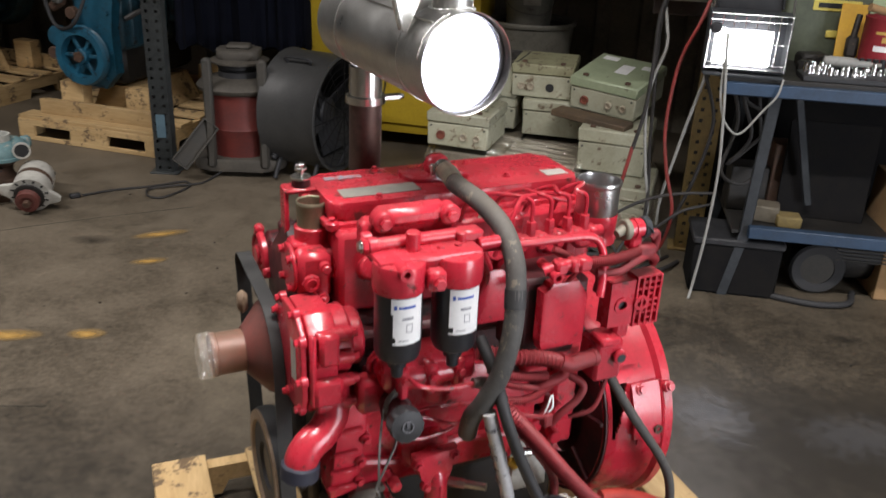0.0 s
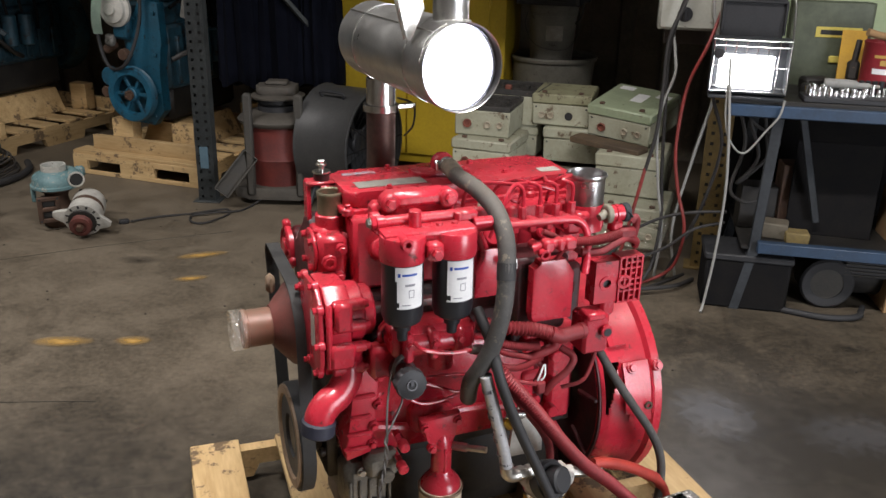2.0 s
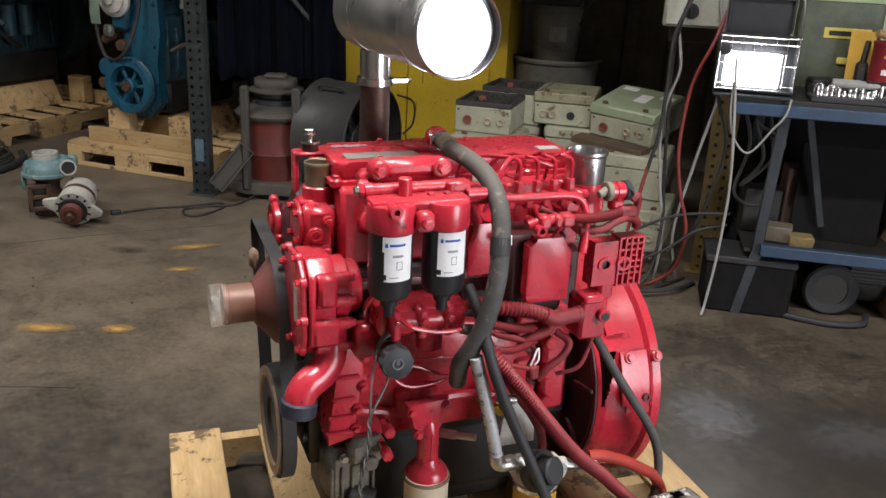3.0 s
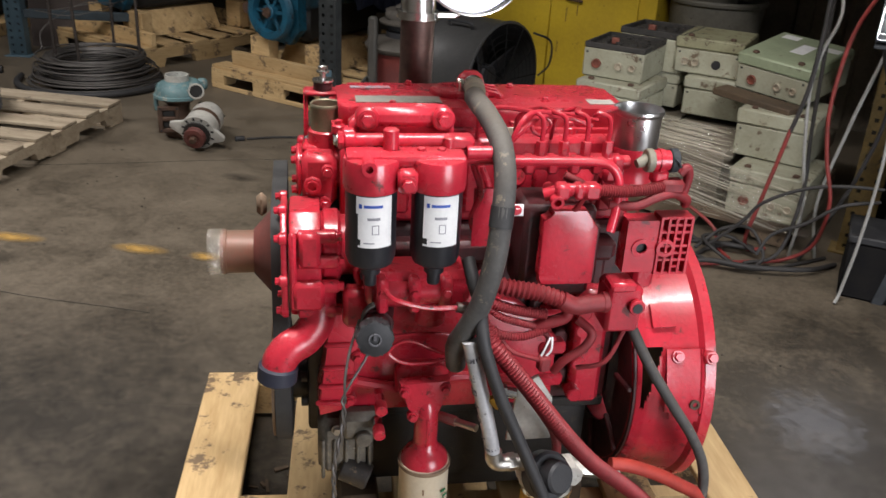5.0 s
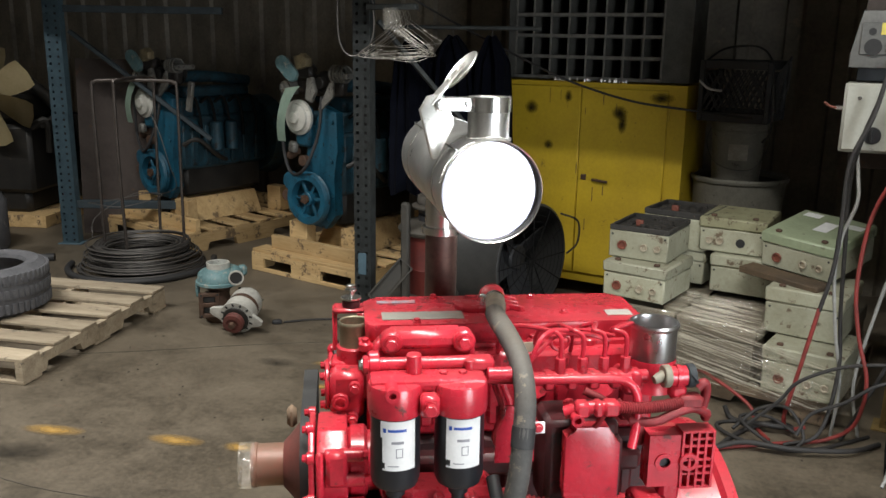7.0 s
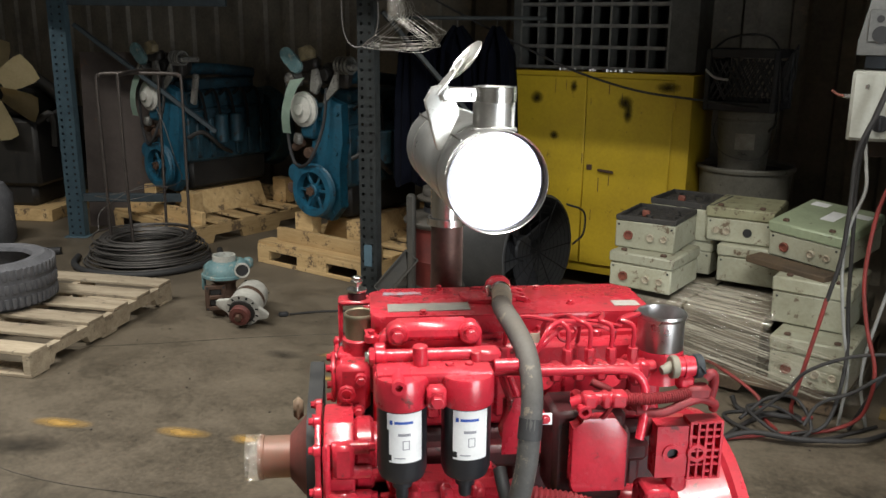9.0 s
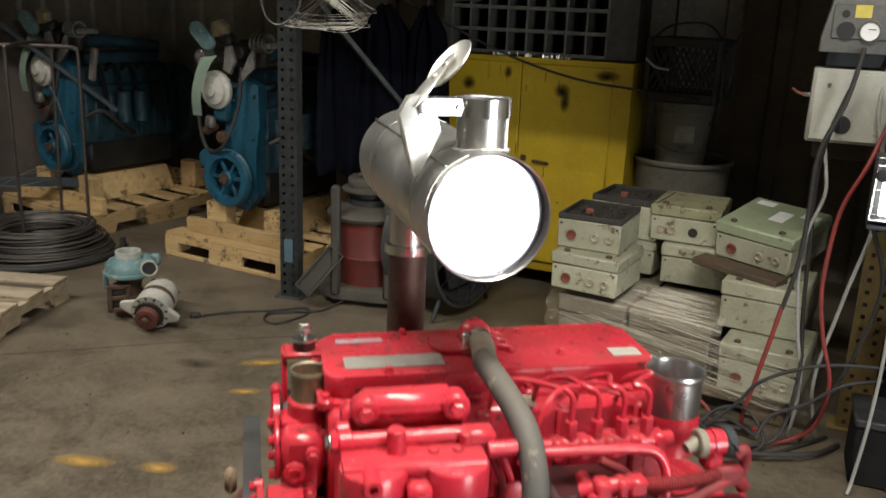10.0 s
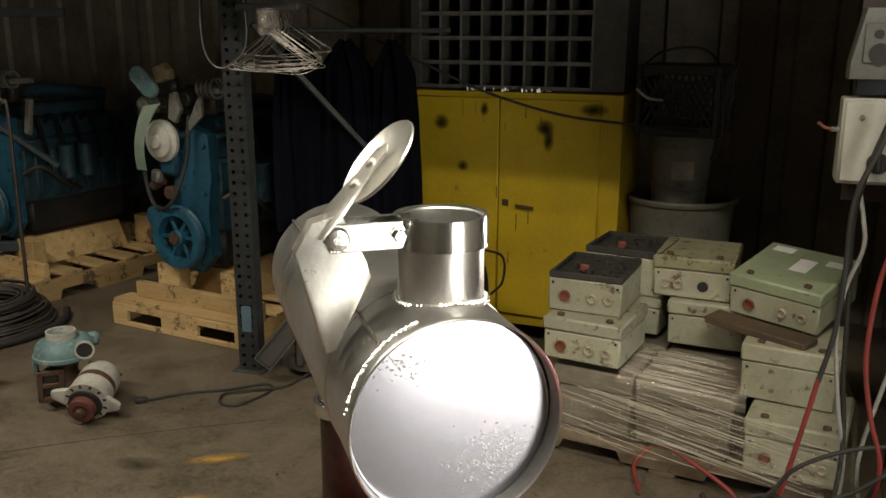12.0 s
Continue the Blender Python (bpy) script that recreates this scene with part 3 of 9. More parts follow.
def closed_pallet(m, L, D, label, group):
    """A pallet whose end faces show boards with slotted fork openings, and an upper frame."""
    th = thing("engine_pallet", m, label, "pallet", group)
    H = 0.13
    for y in (-D / 2, D / 2):
        # end board with two rounded slots
        bm = B()
        box(bm, (0, 0, H - 0.02), (L, 0.022, 0.04), bevel=0.003)
        box(bm, (0, 0, 0.013), (L, 0.022, 0.026), bevel=0.003)
        for x, w in ((-L / 2 + 0.055, 0.11), (0, L * 0.26), (L / 2 - 0.055, 0.11)):
            box(bm, (x, 0, H / 2), (w, 0.021, H - 0.05))
        part("end_board", bm, PINE_X, th, m=pose(0, y, 0))
    for x in (-L / 2 + 0.02, 0, L / 2 - 0.02):
        part("stringer", stringer_bm(D - 0.03, 0.038, H, True), PINE_X, th, m=pose(x, 0, 0, 0, 0, 90))
    for i in range(6):
        plank(th, (0, -D / 2 + 0.06 + (D - 0.12) * i / 5, H + 0.01), (L, 0.13, 0.02), PINE_X)
    part("upper_rail", box(B(), (0.05, -D / 2 + 0.10, H + 0.02 + 0.045), (L - 0.1, 0.04, 0.09), bevel=0.003), PINE_X, th)
    part("upper_rail", box(B(), (0.05, D / 2 - 0.10, H + 0.02 + 0.045), (L - 0.1, 0.04, 0.09), bevel=0.003), PINE_X, th)
    for x in (-L * 0.20, L * 0.26):
        part("block", box(B(), (x, -D / 2 + 0.18, H + 0.02 + 0.10), (0.16, 0.09, 0.20), bevel=0.004), PINE_X, th)
        part("block", box(B(), (x, D / 2 - 0.18, H + 0.02 + 0.10), (0.16, 0.09, 0.20), bevel=0.004), PINE_X, th)
    # sloped chock between the blocks
    part("wedge", prism(B(), [(-0.2, 0), (0.2, 0), (0.12, 0.17), (-0.12, 0.17)], D * 0.5, pose(0.02, D * 0.25, H + 0.022, 90)), PINE_X, th)
    return th


ENG_YAW = -8.0
closed_pallet(pose(-2.10, 5.42, 0, 0, 0, ENG_YAW), 1.0, 1.15, "pale pine pallet with blocks carrying a blue engine", "engine pallets")
closed_pallet(pose(-3.72, 5.72, 0, 0, 0, ENG_YAW - 4), 1.05, 1.25, "pale pine pallet with blocks carrying a blue engine", "engine pallets")


TEAL_PAPER = mat("creased_pale_green_paper", (0.40, 0.52, 0.42), (0.28, 0.38, 0.31), 0.6, 0, 14, 100, 0.7, 0.2, (0.2, 0.22, 0.18), 0.66)


def blue_engine(m, group):
    """A dressed diesel seen from its pulley end; x across, y along the crank, z up from the pallet blocks."""
    th = thing("blue_engine", m, "dusty blue diesel engine strapped to a pallet, pulleys bare", "engine", group)
    bm = B()
    box(bm, (0.03, 0.45, 0.42), (0.34, 0.80, 0.40), bevel=0.02)
    box(bm, (0.03, 0.45, 0.68), (0.28, 0.76, 0.14), bevel=0.02)
    part("block", bm, BLUE_SHADE, th)
    for i in range(6):
        part("block_rib", box(B(), (0.207, 0.15 + i * 0.12, 0.40), (0.03, 0.05, 0.30), bevel=0.008), BLUE_SHADE, th)
    part("oil_pan", box(B(), (0.03, 0.45, 0.13), (0.28, 0.74, 0.24), bevel=0.03), BLACK_ENGINE, th)
    bm = prism(B(), [(-0.14, 0.02), (0.10, 0.0), (0.19, 0.10), (0.17, 0.34), (0.21, 0.50), (0.20, 0.76), (0.08, 0.80), (-0.02, 0.62), (-0.08, 0.40), (-0.16, 0.22)], 0.07, pose(0.0, 0.05, 0, 90), bevel=0.008)
    for x, z in ((0.12, 0.06), (0.16, 0.22), (0.16, 0.45), (0.17, 0.70), (0.02, 0.66)):
        hexbolt(bm, (x, -0.02, z), (0, -1, 0), 0.012, 0.01)
    part("front_cover", bm, BLUE, th)
    pul = part("crank_pulley", lathe(B(), [(0.165, -0.02), (0.175, -0.012), (0.160, 0.0), (0.175, 0.012), (0.165, 0.03), (0.125, 0.03), (0.12, 0.0), (0.12, -0.02)], pose(0, -0.07, 0.20, 90), 36, True), BLUE, th)
    bm = cyl(B(), (0, -0.05, 0.20), (0, -0.10, 0.20), 0.045, seg=24, bevel=0.004)
    for i in range(6):
        a = math.radians(60 * i)
        box(bm, (0, 0, 0), (0.10, 0.014, 0.022), bevel=0.003, m=pose(0.078 * math.cos(a), -0.065, 0.20 + 0.078 * math.sin(a)) @ pose(0, 0, 0, 0, -60 * i, 0))
    part("pulley_spokes", bm, BLUE, th)
    bm = cyl(B(), (0, -0.10, 0.20), (0, -0.115, 0.20), 0.03, seg=16)
    for i in range(5):
        a = math.radians(72 * i)
        hexbolt(bm, (0.025 * math.cos(a), -0.112, 0.20 + 0.025 * math.sin(a)), (0, -1, 0), 0.007, 0.008)
    part("hub_bolts", bm, BARE, th)
    part("idler", cyl(B(), (-0.16, -0.04, 0.30), (-0.16, -0.085, 0.30), 0.06, seg=28, bevel=0.006), BLUE, th)
    part("tensioner", cyl(B(), (-0.05, -0.03, 0.44), (-0.05, -0.075, 0.44), 0.036, seg=24, bevel=0.005), BARE, th)
    # fan drive hub with its pale disc
    part("fan_drive", lathe(B(), [(0, -0.02), (0.10, -0.02), (0.112, -0.01), (0.112, 0.01), (0.09, 0.02), (0.085, 0.035), (0.04, 0.045), (0.035, 0.06), (0, 0.06)], pose(-0.07, -0.07, 0.72, 90), 36), ALU, th, "pale cast aluminium fan drive")
    part("fan_bracket", box(B(), (-0.06, -0.03, 0.66), (0.13, 0.06, 0.26), bevel=0.02), BLUE, th)
    # hanging card tag
    bm = B()
    rows = [[bm.verts.new((-0.145 + 0.008 * i + x, -0.155 - 0.03 * math.sin(i * 0.45), 0.57 + 0.042 * i - 0.004 * max(0, i - 6) ** 2 + 0.15 * (x if i > 6 else 0))) for x in (-0.036 - 0.004 * max(0, i - 5), 0.036 + 0.010 * max(0, i - 5))] for i in range(10)]
    for p, q in zip(rows, rows[1:]):
        bm.faces.new((p[0], p[1], q[1], q[0]))
    bmesh.ops.solidify(bm, geom=bm.faces[:], thickness=0.0015)
    part("paper_tag", bm, TEAL_PAPER, th, "creased pale green tag taped on")
    # alternator and brackets on top
    bm = cyl(B(), (0.08, 0.0, 0.94), (0.08, 0.17, 0.94), 0.075, seg=24, bevel=0.015)
    cyl(bm, (0.08, -0.05, 0.94), (0.08, 0.0, 0.94), 0.04, seg=20, bevel=0.006)
    part("alternator", bm, BLACK_ENGINE, th)
    bm = box(B(), (0.20, 0.0, 0.86), (0.05, 0.03, 0.22), bevel=0.006, m=pose(0, 0, 0, 0, 14))
    box(bm, (0.24, 0.05, 0.99), (0.12, 0.16, 0.035), bevel=0.006)
    for i in range(4):
        ring(bm, (0.17 + 0.03 * i, 0.0, 1.0), (0.185 + 0.03 * i, 0.0, 1.0), 0.055, 0.012, 20)
    part("bracket", bm, DULL_ALU, th, "cast aluminium compressor bracket")
    part("top_bracket", box(box(B(), (0.02, 0.05, 0.92), (0.40, 0.07, 0.13), bevel=0.02), (-0.10, 0.03, 1.0), (0.16, 0.08, 0.10), bevel=0.02), CAST, th)
    part("cap_lid", prism(B(), rounded(0.20, 0.085, 0.042), 0.035, pose(-0.155, -0.07, 1.02, 70, 42, 0), bevel=0.008), TEAL, th)
    bm = cyl(B(), (-0.20, -0.06, 0.90), (-0.20, 0.05, 0.90), 0.048, seg=20, bevel=0.006)
    part("sensor_housing", bm, DULL_ALU, th)
    part("sensor_lens", lathe(B(), [(0, 0.012), (0.03, 0.01), (0.045, 0.0), (0.045, -0.01), (0, -0.01)], pose(-0.20, -0.065, 0.90, 90), 20), CHROME, th)
    bm = prism(B(), [(-0.05, 0), (0.045, 0), (0.055, 0.05), (0.02, 0.09), (-0.02, 0.075), (-0.05, 0.085)], 0.06, pose(-0.055, 0.0, 1.03, 90, -14), bevel=0.01)
    part("thermostat_cap", bm, mat("stained_cream_cap", (0.34, 0.27, 0.15), (0.12, 0.10, 0.06), 0.5, 0.1, 22, 120, 0.8), th, "yellowed cream thermostat cap")
    part("gusset", prism(B(), [(0, 0), (0.12, 0.10), (0.12, 0.20), (0.10, 0.20), (0.0, 0.03)], 0.02, pose(0.10, -0.05, 0.76, 90), bevel=0.003), DULL_ALU, th)
    part("gusset", prism(B(), [(0, 0), (0.05, -0.02), (0.09, 0.05), (0.06, 0.14), (0.02, 0.13)], 0.03, pose(0.0, -0.06, 0.84, 90), bevel=0.006), DULL_ALU, th)
    bm = tube(B(), [(-0.22, -0.06, 0.93), (-0.23, -0.06, 0.55), (-0.16, -0.07, 0.36), (0.02, -0.13, 0.40), (0.10, -0.08, 0.62), (0.12, -0.06, 0.86)], 0.011, 8)
    part("belt", bm, BLACK_RUBBER, th)
    bm = cyl(B(), (-0.20, -0.08, 0.20), (-0.20, 0.05, 0.20), 0.036, seg=18, bevel=0.004)
    part("pump", bm, BARE, th)
    part("pump_stub", cyl(B(), (-0.20, -0.03, 0.46), (-0.13, -0.03, 0.50), 0.028, seg=14), BARE, th)
    part("fitting", box(B(), (-0.21, -0.06, 0.50), (0.06, 0.05, 0.07), bevel=0.012, m=pose(0, 0, 0, 0, 8)), DULL_ALU, th)
    for i in range(5):
        part("side_pipe", tube(B(), [(0.20, 0.1 + 0.13 * i, 0.72), (0.27, 0.13 + 0.13 * i, 0.76), (0.29, 0.16 + 0.13 * i, 0.60), (0.24, 0.2 + 0.13 * i, 0.46)], 0.011, 6, 4), MATT_BLACK, th)
    bm = B()
    tube(bm, [(0.25, 0.02, 0.42), (0.33, 0.1, 0.46), (0.34, 0.25, 0.34), (0.26, 0.4, 0.28)], 0.016, 8, 5)
    part("side_pipe", bm, BLACK_ENGINE, th)
    for i in range(2):
        part("side_filter", cyl(B(), (0.29, 0.30 + 0.14 * i, 0.58), (0.29, 0.30 + 0.14 * i, 0.36), 0.05, seg=18, bevel=0.01), BLUE_SHADE, th)
    part("rear_housing", cyl(B(), (0.03, 0.86, 0.42), (0.03, 0.98, 0.42), 0.30, 0.33, seg=32, bevel=0.01), BLUE_SHADE, th)
    bm = box(B(), (0.03, 0.45, 0.79), (0.20, 0.62, 0.09), bevel=0.02)
    tube(bm, [(-0.10, 0.1, 0.84), (-0.02, 0.2, 0.90), (0.0, 0.5, 0.90), (0.05, 0.8, 0.86)], 0.045, 12)
    part("rocker_cover", bm, BLUE_SHADE, th)
    return th


blue_engine(pose(-2.21, 5.02, 0.33, 0, 0, ENG_YAW), "blue engines")
blue_engine(pose(-3.83, 5.30, 0.33, 0, 0, ENG_YAW - 4), "blue engines")


def far_engine(m):
    """A greasy engine in the depth of the rack with a cream fan."""
    th = thing("black_engine", m, "greasy black engine with a cream cooling fan on a pallet", "engine")
    bm = box(B(), (0, 0.4, 0.55), (0.5, 0.8, 0.55), bevel=0.03)
    box(bm, (0, 0.4, 0.95), (0.36, 0.74, 0.22), bevel=0.04)
    part("block", bm, BLACK_ENGINE, th)
    for i in range(5):
        part("exhaust_runner", tube(B(), [(0.24, 0.05 + 0.15 * i, 0.8), (0.36, 0.08 + 0.15 * i, 0.86), (0.34, 0.12 + 0.15 * i, 0.6)], 0.03, 8, 4), BLACK_ENGINE, th)
    part("intake_pipe", tube(B(), [(-0.2, 0.0, 1.05), (0.1, 0.05, 1.2), (0.3, 0.2, 1.05), (0.42, 0.3, 0.8)], 0.05, 10), BLACK_ENGINE, th)
    part("oil_pan", box(B(), (0, 0.4, 0.2), (0.34, 0.7, 0.22), bevel=0.04), BLACK_ENGINE, th)
    part("fan_hub", cyl(B(), (0, -0.16, 1.06), (0, 0.0, 1.06), 0.07, seg=20, bevel=0.01), BLACK_ENGINE, th)
    me = None
    for i in range(7):
        if me is None:
            bm = B()
            vs = []
            for a, w, tw in ((0.06, 0.05, 0.03), (0.16, 0.075, 0.035), (0.26, 0.09, 0.03), (0.31, 0.085, 0.025)):
                vs.append([bm.verts.new((-w, -tw, a)), bm.verts.new((0, 0.008, a + 0.012)), bm.verts.new((w, tw, a))])
            for p, q in zip(vs, vs[1:]):
                for j in range(2):
                    bm.faces.new((p[j], p[j + 1], q[j + 1], q[j]))
            bmesh.ops.solidify(bm, geom=bm.faces[:], thickness=0.006)
            me = mesh("fan_blade", bm, FAN_CREAM)
        piece("fan_blade", me, th, pose(0, -0.12, 1.06) @ pose(0, 0, 0, 0, 360 * i / 7 + 10, 0) @ Matrix.Scale(1.25, 4))
    part("skid", box(B(), (0, 0.4, 0.05), (0.7, 0.9, 0.1), bevel=0.004), PINE, th)
    return th


far_engine(pose(-5.26, 5.0, 0, 0, 0, 20))

# ---- storage rack ----


def punched_post(h, w, d, pitch=0.05, hole=0.016, rows=2):
    """A folded channel upright; its front web carries rows of square holes cut through it."""
    bm = B()
    t = 0.004
    xs = [-w / 2]
    for r in range(rows):
        c = -w / 2 + w * (r + 0.5) / rows
        xs += [c - hole / 2, c + hole / 2]
    xs.append(w / 2)
    zs = [0.0]
    z = pitch / 2
    while z + hole < h:
        zs += [z, z + hole]
        z += pitch
    zs.append(h)
    grid = [[bm.verts.new((x, 0, zz)) for x in xs] for zz in zs]
    for j in range(len(zs) - 1):
        for i in range(len(xs) - 1):
            if j % 2 and i % 2:
                continue
            bm.faces.new((grid[j][i], grid[j][i + 1], grid[j + 1][i + 1], grid[j + 1][i]))
    bmesh.ops.solidify(bm, geom=bm.faces[:], thickness=-t)
    return bm


def rack_post(m, material, label, h=1.945, w=0.10, d=0.08):
    th = thing("rack_post", m, label, "rack post", "rack posts")
    part("punched_web", punched_post(h, w, d), material, th)
    for x in (-1, 1):
        bm = prism(B(), [(0, 0.0045), (0.004, 0.0045), (0.004, d - 0.004), (0.028, d - 0.004), (0.028, d), (0, d)], h, I4)
        part("flange", bm, material, th, m=Matrix.Translation((x * w / 2, 0, 0)) @ Matrix.Diagonal((-x, 1, 1, 1)))
    part("dark_core", box(B(), (0, d - 0.02, h / 2), (w - 0.012, 0.004, h - 0.02)), BLACK_ENGINE, th)
    part("foot_plate", box(B(), (0, d / 2, 0.004), (w + 0.06, d + 0.05, 0.008), bevel=0.002), material, th)
    return th


rack_post(pose(-1.56, 4.55, 0, 0, 0, 8), POST_DARK, "grimy dark punched steel rack upright with a blue paint scuff")
bpy.context.view_layer.update()
part("paint_scuff", box(B(), (0, -0.0035, 0.27), (0.05, 0.003, 0.13), bevel=0.001), RACK_BLUE, bpy.data.objects["rack_post"], "pale blue paint scuff")
rack_post(pose(-4.31, 4.80, 0, 0, 0, 24), RACK_BLUE, "scuffed pale blue punched steel rack upright", w=0.12)
solo("rack_beam", box(B(), (0, 0, 0), (0.95, 0.05, 0.06), bevel=0.004, m=pose(-3.93, 5.06, 0.30, 0, 0, 28)), RACK_DARK, "grimy blue steel rack beam joined to the upright", "rack beam")
solo("rack_brace", box(B(), (0, 0, 0), (1.25, 0.04, 0.03), bevel=0.003, m=pose(-3.83, 5.14, 1.18, 0, 38, 28)), RACK_DARK, "grimy dark diagonal rack brace joined to the upright", "rack brace")
solo("rack_beam", box(B(), (0, 0, 0), (1.2, 0.05, 0.05), bevel=0.003, m=pose(-3.82, 5.15, 1.72, 0, 0, 28)), RACK_DARK, "grimy blue upper rack beam joined to the upright", "rack beam")
solo("leaning_board", box(B(), (0, 0, 0.68), (0.78, 0.02, 1.36), bevel=0.002, m=pose(-4.18, 5.30, 0.0, -4, 0, 28)), PANEL_BROWN, "dusty brown board leaning inside the rack", "board")
solo("rack_brace", box(B(), (0, 0, 0), (0.95, 0.035, 0.025), bevel=0.003, m=pose(-1.28, 4.86, 1.30, 0, 47, 50)), POST_DARK, "dark diagonal rack brace joined to the upright", "rack brace")

# ---- yellow cabinet and what stands over it ----


def cabinet(m):
    th = thing("steel_cabinet", m, "yellow two-door steel flammables cabinet, scuffed and sooty", "cabinet")
    W, D, H = 1.14, 0.46, 1.22
    bm = box(B(), (0, D / 2, 0.10 + H / 2), (W, D, H), bevel=0.004)
    for x in (-W / 2 + 0.05, W / 2 - 0.05):
        for y in (0.05, D - 0.05):
            box(bm, (x, y, 0.05), (0.05, 0.05, 0.1))
    part("body", bm, YELLOW, th)
    for s, w in ((-1, 0.49), (1, 0.52)):
        x = -0.052 + s * (w / 2 + 0.002)
        d = part("door", box(B(), (x, -0.012, 0.10 + 0.05 + 0.575), (w, 0.02, 1.13), bevel=0.005), YELLOW, th)
        for z in (0.35, 1.12):
            part("hinge", cyl(B(), (x + s * (w / 2 + 0.006), -0.018, z), (x + s * (w / 2 + 0.006), -0.018, z + 0.09), 0.008, seg=10), YELLOW, d)
    h = part("handle_plate", box(B(), (-0.01, -0.026, 0.76), (0.034, 0.01, 0.034), bevel=0.004), BARE, th)
    part("lever", box(B(), (0.045, -0.04, 0.752), (0.10, 0.014, 0.016), bevel=0.005, m=pose(0, 0, 0, 0, 4)), BARE, h)
    for i, (x, z, w, h) in enumerate(((-0.37, 1.16, 0.055, 0.05), (-0.13, 1.235, 0.030, 0.045), (0.195, 1.155, 0.060, 0.050), (0.215, 1.095, 0.036, 0.075), (0.44, 1.25, 0.09, 0.04), (-0.24, 0.94, 0.040, 0.035))):
        # smoke-black scorch marks
        part("scorch_mark", box(B(), (0, 0, 0), (2 * w, 0.001, 2 * h)), smudge("soot_smudge", (0.02, 0.016, 0.008), (w, 0.05, h), 0.62), th, m=pose(x, -0.0236 - 0.003 * i, z))
    for x in (-0.25, -0.18, -0.06, -0.02, 0.01, 0.05, 0.09, 0.115, 0.17):
        part("drip", box(B(), (x, -0.0235, random.choice((random.uniform(0.35, 1.0), random.uniform(1.08, 1.24)))), (random.uniform(0.002, 0.005), 0.0015, random.uniform(0.02, 0.09)), bevel=0.0005), DARK_WOOD, th)
    return th


cabinet(pose(-0.505, 5.41, 0, 0, 0, WALL_YAW))


def pigeonholes(m):
    th = thing("pigeonhole_shelf", m, "sooty grey steel pigeonhole rack with pale worn lips", "shelf unit")
    C, R, cw, rh, D = 8, 5, 0.115, 0.122, 0.28
    W, H = C * cw, R * rh
    part("back_panel", box(B(), (0, D, H / 2), (W, 0.006, H)), SHELF, th)
    for i in range(C + 1):
        part("divider", box(B(), (-W / 2 + i * cw, D / 2, H / 2), (0.007, D, H)), SHELF, th)
        part("divider_lip", box(B(), (-W / 2 + i * cw, -0.001, H / 2), (0.012, 0.004, H), bevel=0.001), SHELF_LIP, th)
    for j in range(R + 1):
        s = part("shelf", box(B(), (0, D / 2, j * rh), (W, D - 0.004, 0.005)), SHELF, th)
        part("lip", box(B(), (0, -0.006, j * rh + 0.010), (W + 0.006, 0.004, 0.018), bevel=0.001), SHELF_LIP, s)
    for x, w in ((-W / 2 - 0.03, 0.05), (W / 2 + 0.085, 0.16)):
        part("side_panel", box(B(), (x, D / 2, H / 2), (w, D, H), bevel=0.003), SHELF, th)
    return th


pigeonholes(pose(-0.565, 5.46, 1.330, 0, 0, WALL_YAW))
bm = B()
for i in range(26):
    x, y = random.uniform(-0.75, -0.3), random.uniform(5.42, 5.47)
    cyl(bm, (x, y, 1.3205), (x, y, 1.3205 + random.uniform(0.008, 0.022)), random.uniform(0.005, 0.012), seg=8)
solo("loose_hardware", bm, NICKEL, "small nuts and bolts strewn on the cabinet edge", "hardware", kind="stuff")

# tub, bucket and crate by the wall
tub = thing("plastic_tub", pose(0.34, 5.66, 0), "grimy grey round plastic tub with a rolled rim", "tub")
part("tub_wall", lathe(B(), [(0.0, 0.02), (0.21, 0.02), (0.262, 0.78), (0.275, 0.785), (0.278, 0.80), (0.27, 0.812), (0.256, 0.80), (0.205, 0.035), (0, 0.03)], seg=40), BUCKET, tub)
part("tub_contents", lathe(B(), [(0, 0.76), (0.252, 0.76), (0.252, 0.775), (0, 0.775)], seg=32), BOX_DARK, tub)
bk = thing("bucket", pose(0.33, 5.56, 0.776), "grimy pale plastic pail with a wire bail, in the tub", "bucket")
part("pail", lathe(B(), [(0, 0), (0.125, 0), (0.13, 0.005), (0.148, 0.29), (0.153, 0.292), (0.153, 0.305), (0.150, 0.309), (0.153, 0.313), (0.153, 0.33), (0.156, 0.332), (0.156, 0.35), (0.15, 0.356), (0.144, 0.35), (0.122, 0.01), (0, 0.008)], seg=40), BUCKET, bk)
tube_b = B()
tube(tube_b, [(0.156, 0, 0.31), (0.17, -0.04, 0.22), (0.10, -0.155, 0.10), (-0.08, -0.16, 0.12), (-0.165, -0.04, 0.22), (-0.156, 0, 0.31)], 0.0025, 6)
part("bail", tube_b, WIRE, bk)
bm = B()
for a in range(5):
    box(bm, (0.148 * math.sin(radians(-20 + a * 8 + 14)), -0.1435 * math.cos(radians(-20 + a * 8 + 14)), 0.19), (0.0215, 0.003, 0.09), rz=-20 + a * 8 + 14)
part("paper_label", bm, mat("stained_paper", (0.42, 0.40, 0.34), (0.22, 0.20, 0.16), 0.7, 0, 18, 90, 0.8, 0.1), bk, "stained paper label")

